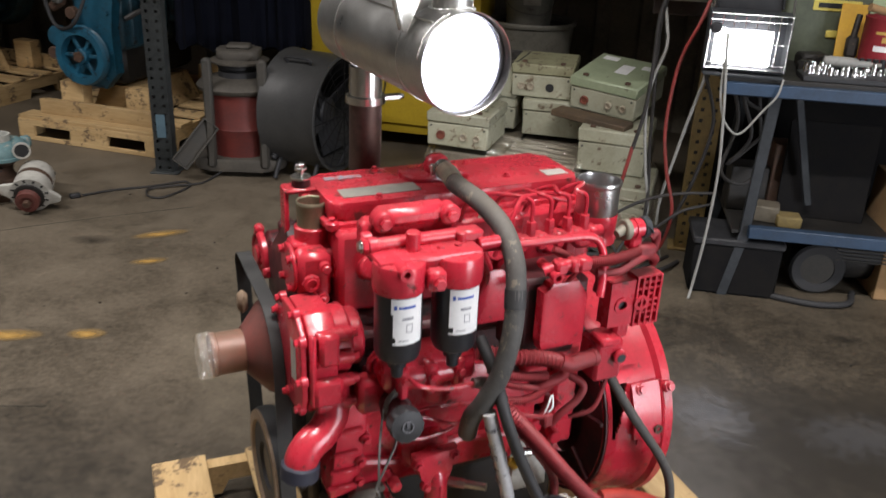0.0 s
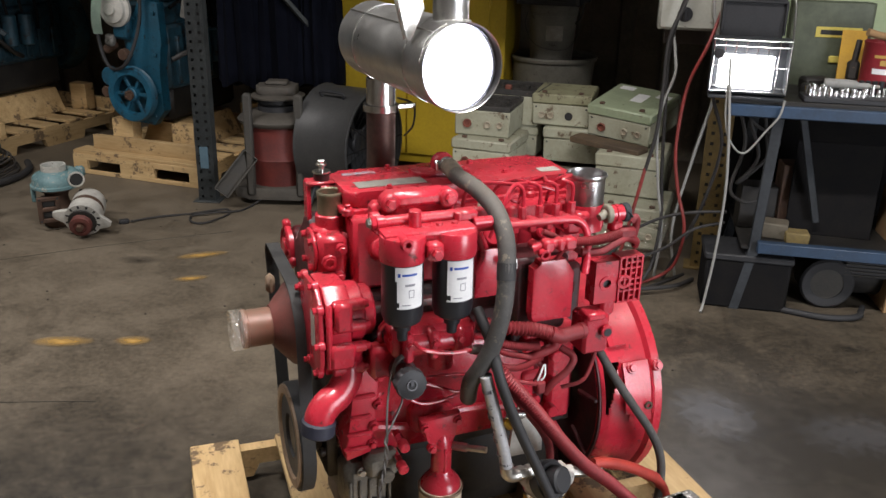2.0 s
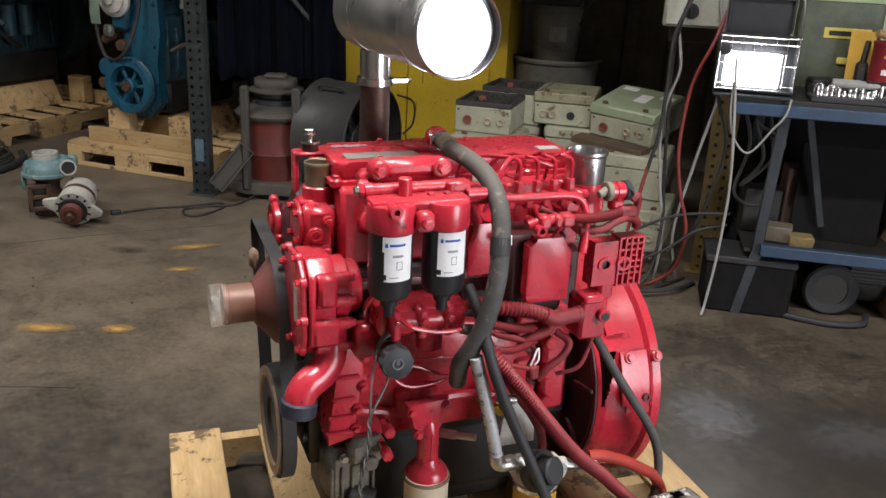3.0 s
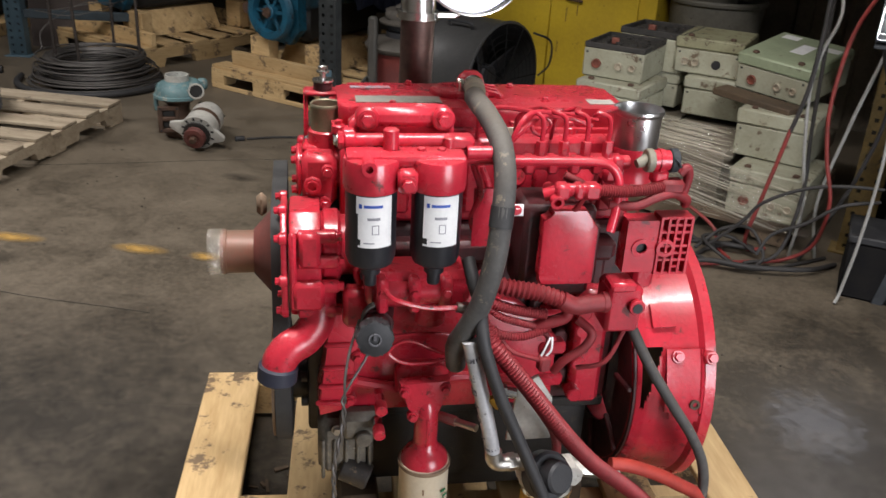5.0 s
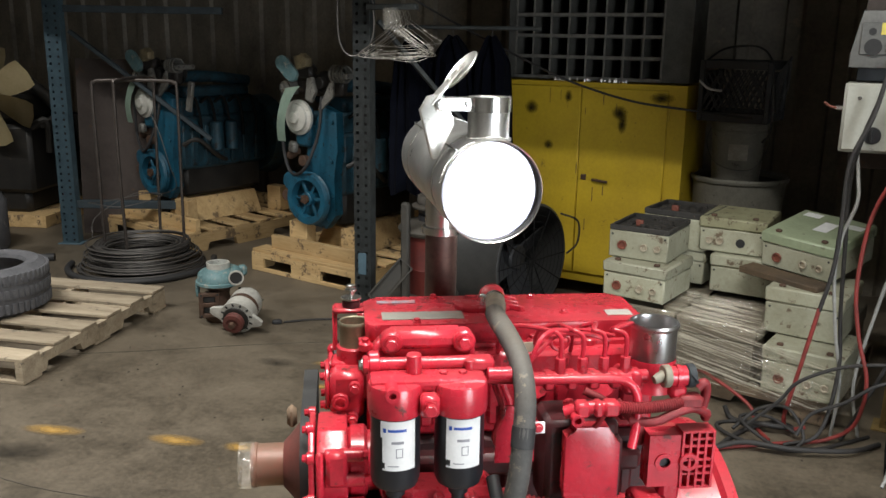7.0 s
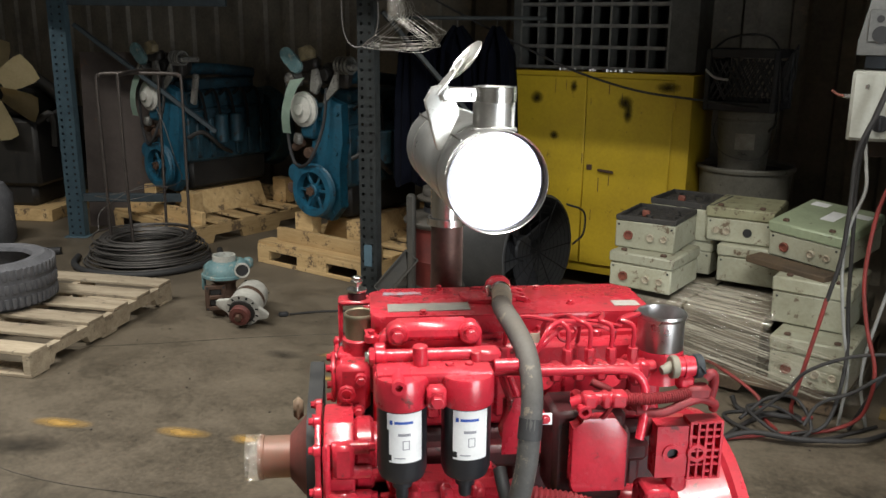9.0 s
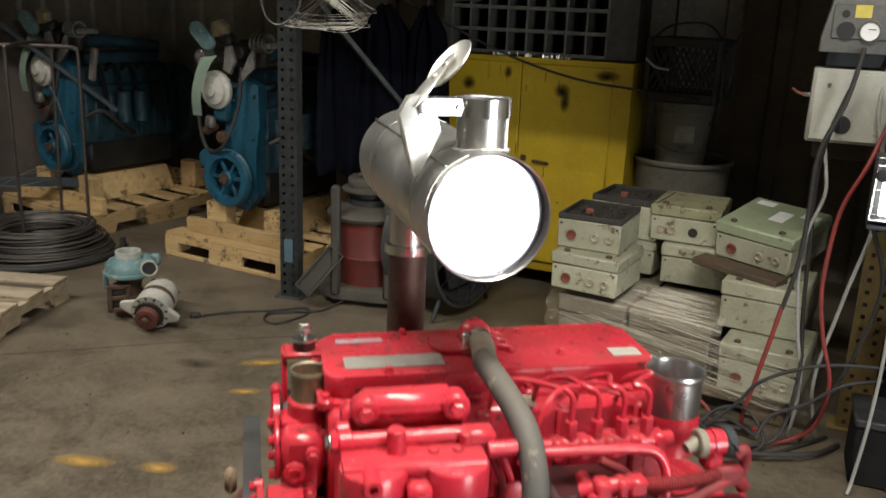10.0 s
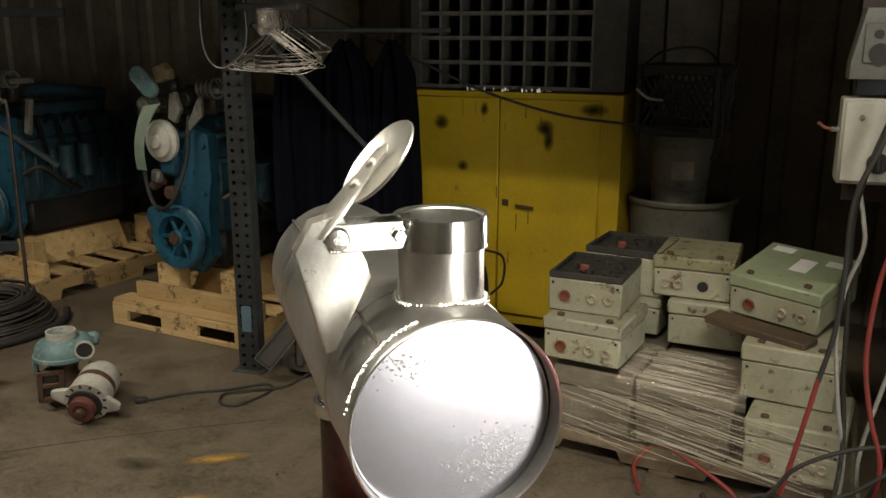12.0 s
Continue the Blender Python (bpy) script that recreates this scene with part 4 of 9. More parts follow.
cr = thing("milk_crate", pose(0.33, 5.56, 1.133, 0, 0, -6), "black plastic lattice crate with a coil of cord, on the pail", "crate")
S, H = 0.36, 0.33
bm = box(B(), (0, 0, 0.006), (S, S, 0.012), bevel=0.002)
for z in (0.03, H - 0.02):
    for a in range(4):
        box(bm, (0, -S / 2, z), (S, 0.016, 0.045), bevel=0.003, m=pose(0, 0, 0, 0, 0, 90 * a))
for a in range(4):
    box(bm, (-S / 2, -S / 2, H / 2), (0.03, 0.03, H), bevel=0.006, m=pose(0, 0, 0, 0, 0, 90 * a))
    for i in range(11):
        for s in (-1, 1):
            x = -S / 2 + 0.02 + (S - 0.04) * i / 10
            box(bm, (0, 0, 0), (0.008, 0.01, 0.24), m=pose(0, 0, 0, 0, 0, 90 * a) @ pose(max(-0.14, min(0.14, x)), -S / 2 + 0.004, H / 2, 0, s * 28, 0))
part("lattice", bm, BLACK_PLASTIC, cr)
bm = B()
for i in range(4):
    tube(bm, [(0.20 + 0.01 * i, -0.1, H - 0.1), (0.24, -0.05, H + 0.0), (0.22, 0.1, H - 0.05 * i), (0.20, 0.0, 0.05 + 0.03 * i)], 0.006, 6, 5, closed=True)
tube(bm, [(-0.19, -0.19, 0.3), (-0.1, -0.1, H + 0.06), (0.05, -0.05, H + 0.08), (0.15, -0.1, H + 0.03), (0.2, -0.19, 0.25), (0.21, -0.18, -0.02), (0.17, -0.17, -0.10)], 0.006, 6, 6)
part("cord", bm, CABLE_BLACK, cr)
part("hook", tube(B(), [(-0.19, -0.20, 0.22), (-0.13, -0.22, 0.18), (-0.06, -0.21, 0.17)], 0.007, 8), WHITE_PIPE, cr)

# ---- the red engine: x along the crank from the pulleys to the flywheel, y away from the filter side ----
ENGINE = pose(0.4449, 1.8363, 0.0369, 0, 0, 33.5) @ Matrix.Scale(0.9306, 4)
eng = thing("diesel_engine", ENGINE, "freshly sprayed red four-cylinder diesel engine standing on a pine pallet", "engine")
CV, CZ = 0.09, 0.415  # crank axis

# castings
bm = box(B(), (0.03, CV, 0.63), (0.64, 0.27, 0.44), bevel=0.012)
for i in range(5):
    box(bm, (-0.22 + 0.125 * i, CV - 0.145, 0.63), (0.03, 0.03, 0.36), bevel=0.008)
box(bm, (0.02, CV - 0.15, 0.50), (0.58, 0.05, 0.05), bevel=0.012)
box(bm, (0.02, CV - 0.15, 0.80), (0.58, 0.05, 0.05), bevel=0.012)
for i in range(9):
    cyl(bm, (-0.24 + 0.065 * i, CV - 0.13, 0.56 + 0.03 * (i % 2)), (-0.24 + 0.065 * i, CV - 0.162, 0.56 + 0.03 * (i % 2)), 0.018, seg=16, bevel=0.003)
part("cylinder_block", bm, RED_DIRT_SHADE, eng, "oily red cylinder block, darkened with the shade of its gaps")
# sloping crankcase side below the filters
bm = prism(B(), [(-0.26, 0.44), (0.20, 0.44), (0.20, 0.60), (0.10, 0.70), (-0.02, 0.72), (-0.22, 0.74), (-0.26, 0.66)], 0.035, pose(0, CV - 0.15, 0, 90), bevel=0.008)
tube(bm, [(-0.24, -0.10, 0.52), (-0.12, -0.105, 0.50), (0.0, -0.10, 0.52), (0.14, -0.10, 0.50)], 0.012, 8)
part("crankcase_side", bm, RED, eng)
bm = box(B(), (0.04, CV - 0.01, 0.941), (0.60, 0.24, 0.177), bevel=0.01)
for i in range(4):
    x = -0.20 + 0.14 * i
    part("port_boss", cyl(B(), (x, CV - 0.12, 0.945), (x, CV - 0.160, 0.965), 0.026, seg=18, bevel=0.004), RED, eng)
    part("head_rib", box(B(), (x + 0.06, CV - 0.125, 0.95), (0.03, 0.03, 0.15), bevel=0.006), RED, eng)
part("cylinder_head", bm, RED, eng)
bm = box(B(), (0.02, CV, 0.30), (0.60, 0.24, 0.22), bevel=0.03, seg=2)
box(bm, (0.02, CV, 0.405), (0.64, 0.28, 0.025), bevel=0.004)
box(bm, (0.10, CV, 0.20), (0.36, 0.20, 0.12), bevel=0.03, seg=2)
part("oil_pan", bm, BLACK_ENGINE, eng, "black oil pan with oily film")
for x in (-0.22, 0.26):
    part("mount_block", box(B(), (x, CV, 0.155), (0.09, 0.36, 0.094), bevel=0.006), DARK_WOOD, eng, "dark timber packing block")

# valve cover with rim, ribs, bolts and rating plates
VT = 1.078  # top of the cover
vc = part("valve_cover", prism(B(), rounded(0.590, 0.195, 0.030), 0.040, pose(0.033, 0.105, VT - 0.040), bevel=0.009), RED, eng)
bm = prism(B(), rounded(0.616, 0.222, 0.038), 0.013, pose(0.033, 0.105, VT - 0.052), bevel=0.003)
RIM_BOLTS = ((-0.262, 0.004), (-0.155, 0.000), (-0.05, 0.001), (0.085, 0.001), (0.205, 0.000), (0.322, 0.004), (-0.262, 0.206), (-0.09, 0.210), (0.12, 0.210), (0.322, 0.206))
for x, y in RIM_BOLTS:
    cyl(bm, (x, y, VT - 0.052), (x, y, VT - 0.034), 0.014, seg=16, bevel=0.003)
part("cover_rim", bm, RED, vc)
for x, y in RIM_BOLTS:
    part("cover_bolt", hexbolt(B(), (x, y, VT - 0.035), (0, 0, 1), 0.0075, 0.008), RED, vc)
for x, y in ((0.075, 0.085), (0.165, 0.065), (0.115, 0.175), (-0.105, 0.190), (-0.03, 0.165), (-0.155, 0.022)):
    part("cover_bolt", hexbolt(cyl(B(), (x, y, VT - 0.002), (x, y, VT + 0.002), 0.0095, seg=14), (x, y, VT + 0.0015), (0, 0, 1), 0.0065, 0.006), RED, vc)
part("rating_plate", box(B(), (-0.140, 0.062, VT + 0.0012), (0.172, 0.050, 0.0015)), mat("worn_silver_plate", (0.42, 0.41, 0.36), (0.32, 0.31, 0.27), 0.4, 0.5, 12, 120), vc, "worn silver rating plate")
part("maker_plate", box(B(), (-0.19, 0.160, VT + 0.0012), (0.085, 0.020, 0.0015)), mat("scuffed_blue_grey_plate", (0.30, 0.33, 0.38), (0.5, 0.12, 0.12), 0.4, 0.2, 60, 160), vc, "scuffed blue-grey plate")
part("serial_plate", box(B(), (0.283, 0.056, VT + 0.0012), (0.055, 0.036, 0.0015)), mat("pale_grey_plate", (0.55, 0.53, 0.48), (0.45, 0.42, 0.38), 0.4, 0.3, 20, 120), vc, "small pale grey plate")
bm = prism(B(), rounded(0.13, 0.10, 0.04), 0.012, pose(-0.002, 0.125, VT - 0.002), bevel=0.004)
for i in range(3):
    box(bm, (0.053, 0.09 + 0.03 * i, VT + 0.008), (0.05, 0.006, 0.012), rz=-30, bevel=0.002)
part("breather_pad", bm, RED, vc)
# breather elbow and hose
bm = cyl(B(), (0.017, 0.122, VT + 0.004), (0.017, 0.122, 1.100), 0.026, seg=24, bevel=0.004)
lathe(bm, [(0, 0.03), (0.014, 0.029), (0.025, 0.02), (0.029, 0.008), (0.029, -0.004), (0.026, -0.01)], pose(0.017, 0.122, 1.096), 24)
cyl(bm, (0.017, 0.118, 1.104), (0.017, 0.078, 1.098), 0.019, seg=20, bevel=0.003)
part("breather_elbow", bm, RED, eng)
hz = part("breather_hose", tube(B(), [(0.017, 0.090, 1.102), (0.014, 0.050, 1.104), (0.002, -0.010, 1.104), (0.000, -0.065, 1.106), (0.004, -0.140, 1.102), (0.013, -0.212, 1.078), (0.015, -0.262, 1.028), (0.008, -0.288, 0.960), (0.000, -0.297, 0.885), (-0.018, -0.294, 0.80), (-0.040, -0.278, 0.735), (-0.052, -0.255, 0.690), (-0.044, -0.225, 0.630)], 0.0200, 18, 8), HOSE, eng, "dusty grey rubber breather hose")
part("dusty_end", tube(B(), [(0.0165, 0.083, 1.102), (0.014, 0.050, 1.104), (0.008, 0.018, 1.104), (0.002, -0.010, 1.104)], 0.0210, 18, 6), mat("tan_dust_on_rubber", (0.26, 0.215, 0.15), (0.13, 0.115, 0.09), 0.8, 0, 26, 160, 0.9, 0.4), hz, "tan dusty end of the hose")
part("hose_clamp", ring(B(), (0.017, 0.090, 1.1015), (0.016, 0.074, 1.1015), 0.0228, 0.0022, 24), CHROME, hz)
part("clamp_screw", hexbolt(cyl(B(), (-0.010, 0.083, 1.092), (-0.010, 0.083, 1.112), 0.005, seg=10), (-0.010, 0.083, 1.111), (0, 0, 1), 0.006, 0.005), CHROME, hz)
part("hose_sleeve", ring(B(), (0.0108, -0.2805, 0.982), (0.0065, -0.2905, 0.946), 0.0214, 0.0016, 28), BLACK_RUBBER, hz)

# thermostat housing with round flange, neck, lifting strap
bm = box(B(), (-0.312, 0.045, 0.925), (0.070, 0.125, 0.105), bevel=0.012)
cyl(bm, (-0.297, 0.067, 0.955), (-0.297, 0.067, 1.010), 0.0365, seg=28, bevel=0.003)
box(bm, (-0.297, 0.062, 0.975), (0.095, 0.058, 0.014), bevel=0.005)
box(bm, (-0.262, 0.05, 0.94), (0.05, 0.10, 0.07), bevel=0.01)
part("thermostat_housing", bm, RED, eng, m=pose(0.012, 0.008, 0.004))
part("housing_flange", cyl(B(), (-0.336, 0.050, 0.935), (-0.345, 0.050, 0.935), 0.054, seg=32, bevel=0.003), RED, eng)
for a in (45, 135, 225, 315):
    part("flange_bolt", hexbolt(B(), (-0.345, 0.050 + 0.044 * math.cos(radians(a)), 0.935 + 0.044 * math.sin(radians(a))), (-1, 0, 0), 0.008, 0.009), RED, eng)
part("sensor_port", ring(cyl(B(), (-0.314, -0.015, 0.925), (-0.314, -0.026, 0.925), 0.019, seg=8, bevel=0.002), (-0.314, -0.025, 0.925), (-0.314, -0.031, 0.925), 0.013, 0.004, 8), RED, eng)
for x, z in ((-0.285, 0.955), (-0.290, 0.888)):
    part("housing_bolt", hexbolt(cyl(B(), (x, -0.012, z), (x, -0.026, z), 0.012, seg=14), (x, -0.025, z), (0, -1, 0), 0.009, 0.009), RED, eng)
part("water_neck", lathe(B(), [(0.030, 0), (0.0305, 0.043), (0.0315, 0.047), (0.0315, 0.053), (0.030, 0.055), (0.0275, 0.053), (0.0275, 0.0)], pose(-0.285, 0.075, 1.013), 32, True), NECK, eng, "tarnished water outlet neck")
bm = box(B(), (-0.3425, 0.165, 0.965), (0.010, 0.038, 0.20), bevel=0.003)
box(bm, (-0.312, 0.165, 1.060), (0.068, 0.050, 0.010), bevel=0.004)
STRAP = pose(0.018, -0.027, 0.014)
part("lifting_strap", bm, RED, eng, m=STRAP)
part("rubber_mount", cyl(B(), (-0.307, 0.162, 1.064), (-0.307, 0.162, 1.083), 0.0195, seg=20, bevel=0.003), RED_DIRT_SHADE, eng, m=STRAP)
bm = cyl(B(), (-0.307, 0.162, 1.083), (-0.307, 0.162, 1.087), 0.022, seg=20)
cyl(bm, (-0.307, 0.162, 1.087), (-0.307, 0.162, 1.104), 0.006, seg=12)
cyl(bm, (-0.307, 0.162, 1.101), (-0.307, 0.162, 1.104), 0.013, seg=16)
hexbolt(bm, (-0.307, 0.162, 1.103), (0, 0, 1), 0.010, 0.010)
part("mount_bolt", bm, CHROME, eng, "bright plated mount bolt", m=STRAP)

# alternator with a slotted end frame
bm = cyl(B(), (-0.385, 0.215, 0.882), (-0.27, 0.215, 0.882), 0.056, seg=32, bevel=0.012)
box(bm, (-0.33, 0.215, 0.945), (0.04, 0.03, 0.04), bevel=0.008)
ALTERNATOR = pose(0.06, 0.13, -0.045)
part("alternator", bm, RED_DIRT_SHADE, eng, m=ALTERNATOR)
bm = lathe(B(), [(0.053, 0), (0.060, 0.004), (0.060, 0.016), (0.052, 0.018), (0.050, 0.010), (0.050, 0.002)], pose(-0.405, 0.215, 0.882, 0, 90), 36, True)
for i in range(14):
    a = 2 * math.pi * i / 14
    box(bm, (0, 0, 0), (0.010, 0.006, 0.032), bevel=0.002, m=pose(-0.398, 0.215 + 0.036 * math.cos(a), 0.882 + 0.036 * math.sin(a), 90 - math.degrees(a) - 180, 0, 0))
lathe(bm, [(0.0, -0.004), (0.022, -0.004), (0.026, 0.0), (0.026, 0.014), (0.0, 0.014)], pose(-0.405, 0.215, 0.882, 0, 90), 24)
for a in (80, 200, 320):
    box(bm, (-0.395, 0.215 + 0.062 * math.cos(radians(a)), 0.882 + 0.062 * math.sin(radians(a))), (0.022, 0.026, 0.026), bevel=0.006)
part("alternator_end_frame", bm, RED, eng, m=ALTERNATOR)

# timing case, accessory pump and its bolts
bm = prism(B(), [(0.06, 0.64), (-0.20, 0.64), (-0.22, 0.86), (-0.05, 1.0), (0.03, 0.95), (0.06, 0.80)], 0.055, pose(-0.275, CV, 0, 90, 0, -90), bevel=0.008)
part("timing_case", bm, RED_DIRT_SHADE, eng)
bm = prism(B(), [(0.09, 0.33), (-0.20, 0.33), (-0.22, 0.66), (0.10, 0.66)], 0.055, pose(-0.275, CV, 0, 90, 0, -90), bevel=0.008)
cyl(bm, (-0.395, CV, CZ), (-0.32, CV, CZ), 0.05, seg=24)
for y, z in ((-0.01, 0.55), (0.0, 0.47), (0.01, 0.40), (0.05, 0.60)):
    cyl(bm, (-0.33, y, z), (-0.345, y, z), 0.012, seg=12, bevel=0.002)
part("front_casting", bm, CAST, eng, "oily bare front casting")
PUMP = [(0.125, 0.700), (0.03, 0.69), (-0.025, 0.735), (-0.035, 0.86), (0.0, 0.900), (0.105, 0.907), (0.140, 0.880), (0.146, 0.745)]
bm = prism(B(), PUMP, 0.060, pose(-0.300, -0.010, 0, 90, 0, -90), bevel=0.006)
box(bm, (-0.322, -0.162, 0.850), (0.040, 0.026, 0.070), bevel=0.008)
box(bm, (-0.325, -0.162, 0.755), (0.060, 0.026, 0.060), bevel=0.008)
box(bm, (-0.354, -0.160, 0.805), (0.014, 0.016, 0.16), bevel=0.005)
cyl(bm, (-0.30, -0.07, 0.82), (-0.235, -0.07, 0.82), 0.060, seg=28, bevel=0.006)
cyl(bm, (-0.30, -0.07, 0.82), (-0.262, -0.07, 0.82), 0.072, seg=28, bevel=0.006)
part("gear_pump", bm, RED, eng)
pc = part("pump_cover", prism(B(), [(x * 1.04 - 0.002, 0.80 + (z - 0.80) * 1.04) for x, z in PUMP], 0.012, pose(-0.364, -0.010, 0, 90, 0, -90), bevel=0.003), RED, eng)
part("pump_sticker", prism(B(), [(0.110, 0.765), (0.072, 0.755), (0.072, 0.845), (0.110, 0.845)], 0.0012, pose(-0.3757, -0.010, 0, 90, 0, -90)), mat("silver_foil_sticker", (0.60, 0.58, 0.52), (0.42, 0.40, 0.36), 0.35, 0.4, 30, 140), pc, "silver foil sticker")
for y, z in ((-0.137, 0.712), (-0.158, 0.785), (-0.152, 0.870), (-0.11, 0.910), (-0.01, 0.900), (0.025, 0.855), (0.018, 0.745), (-0.045, 0.700)):
    part("pump_bolt", hexbolt(cyl(B(), (-0.364, y, z), (-0.379, y, z), 0.0115, seg=14, bevel=0.002), (-0.378, y, z), (-1, 0, 0), 0.007, 0.008), RED, eng)
for x, z in ((-0.268, 0.715), (-0.262, 0.768), (-0.262, 0.820), (-0.266, 0.872)):
    part("pump_lug", hexbolt(cyl(B(), (-0.345, -0.150, z), (x - 0.006, -0.150, z), 0.0135, seg=14, bevel=0.003), (x - 0.007, -0.150, z), (1, 0, 0), 0.009, 0.010), RED, eng)
# stepped lower timing cover beside the crank pulley
bm = prism(B(), [(-0.306, 0.440), (-0.245, 0.455), (-0.238, 0.51), (-0.242, 0.545), (-0.225, 0.60), (-0.225, 0.70), (-0.290, 0.715), (-0.288, 0.62), (-0.296, 0.55), (-0.310, 0.47)], 0.10, pose(0, CV - 0.10, 0, 90), bevel=0.006)
part("lower_timing_cover", bm, RED, eng)
for z, w in ((0.475, 0.064), (0.515, 0.060), (0.56, 0.055), (0.615, 0.062)):
    part("cover_rib", box(B(), (-0.272 - 0.3 * (0.56 - z) * 0.4, CV - 0.203, z), (w, 0.016, 0.010), bevel=0.004), RED, eng)
for x, z in ((-0.243, 0.480), (-0.240, 0.530), (-0.228, 0.585), (-0.225, 0.66)):
    part("cover_lug", hexbolt(cyl(B(), (x, CV - 0.17, z), (x, CV - 0.208, z), 0.013, seg=14, bevel=0.003), (x, CV - 0.207, z), (0, -1, 0), 0.008, 0.008), RED, eng)
# coolant inlet elbow with rubber sleeve
el = part("inlet_elbow", tube(B(), [(-0.305, -0.125, 0.765), (-0.306, -0.130, 0.715), (-0.312, -0.140, 0.682), (-0.335, -0.152, 0.655), (-0.362, -0.162, 0.642), (-0.380, -0.168, 0.622), (-0.386, -0.170, 0.598)], 0.0345, 24, 8), RED, eng)
part("rubber_sleeve", cyl(B(), (-0.385, -0.170, 0.610), (-0.390, -0.172, 0.574), 0.039, seg=28, bevel=0.004), mat("navy_rubber", (0.016, 0.019, 0.034), (0.03, 0.03, 0.045), 0.5), el, "dark blue rubber sleeve")

# crank pulley, fan hub and belt
bm = lathe(B(), [(0.115, 0), (0.137, 0.0), (0.139, 0.004), (0.139, 0.036), (0.115, 0.040), (0.112, 0.02), (0.06, 0.018), (0.055, 0.012), (0.058, 0.0)], pose(-0.402, CV, CZ, 0, 90), 44, True)
part("crank_pulley", bm, BLACK_RUBBER, eng)
bm = lathe(B(), [(0, 0.030), (0.045, 0.030), (0.05, 0.012), (0.10, 0.012), (0.112, -0.004), (0.134, -0.004), (0.134, 0.004), (0.115, 0.006), (0.108, 0.032), (0.0, 0.034)], pose(-0.404, CV, CZ, 0, 90), 44)
part("pulley_face", bm, TAN, eng, "rusty tan pulley face")
for i in range(4):
    a = 2 * math.pi * i / 4 + 0.4
    part("pulley_bolt", hexbolt(B(), (-0.375, CV + 0.03 * math.cos(a), CZ + 0.03 * math.sin(a)), (-1, 0, 0), 0.008, 0.01), CAST, eng)
FZ = 0.735
bm = lathe(B(), [(0, 0.0), (0.05, 0.0), (0.056, 0.006), (0.088, 0.034), (0.100, 0.044), (0.108, 0.060), (0.112, 0.066), (0.112, 0.072), (0, 0.072)], pose(-0.438, CV, FZ, 0, 90), 44)
part("fan_hub", bm, RUST_RED, eng, "dull rust-red fan hub cone")
part("hub_lug", box(B(), (-0.423, CV + 0.06, FZ + 0.085), (0.022, 0.030, 0.05), bevel=0.009), TAN, eng)
bm = lathe(B(), [(0.0, 0.004), (0.038, 0.004), (0.040, 0), (0.0465, 0), (0.048, 0.004), (0.048, 0.012), (0.046, 0.014), (0.046, 0.10), (0, 0.10)], pose(-0.552, CV, FZ, 0, 90), 40)
part("hub_tube", bm, mat("masked_red_brown_tube", (0.23, 0.095, 0.065), (0.17, 0.11, 0.075), 0.4, 0.1, 14, 120, 0.7), eng, "red-brown hub tube", m=pose(0.044, 0, 0))
bm = ring(B(), (-0.578, CV, FZ), (-0.545, CV, FZ), 0.0500, 0.0010, 36)
part("tape_wrap", bm, CLEAR, eng, "clear tape round the hub tube end", m=pose(0.044, 0, 0))


def belt_bm(circles, u0, u1, t=0.004):
    """A belt as the tight outline round circles of (y, z, r), from u0 to u1."""
    pts = [(y + r * math.cos(2 * math.pi * i / 48), z + r * math.sin(2 * math.pi * i / 48)) for y, z, r in circles for i in range(48)]
    pts = sorted(set((round(a, 5), round(b, 5)) for a, b in pts))

    def half(ps):
        h = []
        for p in ps:
            while len(h) > 1 and (h[-1][0] - h[-2][0]) * (p[1] - h[-2][1]) - (h[-1][1] - h[-2][1]) * (p[0] - h[-2][0]) <= 0:
                h.pop()
            h.append(p)
        return h[:-1]

    hull = half(pts) + half(pts[::-1])
    cy, cz = sum(p[0] for p in hull) / len(hull), sum(p[1] for p in hull) / len(hull)
    bm = B()
    rows = []
    for u, k in ((u0, 0), (u1, 0), (u1, t), (u0, t)):
        row = []
        for y, z in hull:
            d = Vector((y - cy, z - cz)).normalized() * k
            row.append(bm.verts.new((u, y + d.x, z + d.y)))
        rows.append(row)
    N = len(hull)
    for a in range(4):
        for i in range(N):
            bm.faces.new((rows[a][i], rows[a][(i + 1) % N], rows[(a + 1) % 4][(i + 1) % N], rows[(a + 1) % 4][i]))
    return bm


part("fan_belt", belt_bm([(CV, CZ, 0.140), (CV, FZ, 0.113), (0.30, 0.832, 0.032)], -0.400, -0.368), BELT, eng, "dusty ribbed fan belt")

# fuel filter head with two hanging canisters
FU, FV = (-0.216, -0.101), -0.25
bm = B()
for u in FU:
    lathe(bm, [(0, 1.064), (0.041, 1.064), (0.0470, 1.062), (0.0490, 1.057), (0.0495, 1.016), (0.048, 1.008), (0, 1.008)], pose(u, FV, 0), 36)
box(bm, (-0.1585, FV + 0.01, 1.043), (0.10, 0.055, 0.038), bevel=0.008)
box(bm, (-0.1585, FV - 0.035, 1.031), (0.034, 0.03, 0.040), bevel=0.006)
box(bm, (-0.1585, FV + 0.055, 1.058), (0.20, 0.05, 0.024), bevel=0.006)
cyl(bm, (-0.268, FV + 0.045, 1.077), (-0.045, FV + 0.045, 1.077), 0.0125, seg=16, bevel=0.002)
cyl(bm, (-0.182, FV + 0.02, 1.043), (-0.182, FV + 0.02, 1.105), 0.0135, seg=20, bevel=0.002)
cyl(bm, (-0.080, FV + 0.03, 1.043), (-0.080, FV + 0.03, 1.088), 0.010, seg=20, bevel=0.002)
ring(bm, (-0.224, FV - 0.060, 1.059), (-0.224, FV - 0.035, 1.059), 0.0125, 0.006, 16)
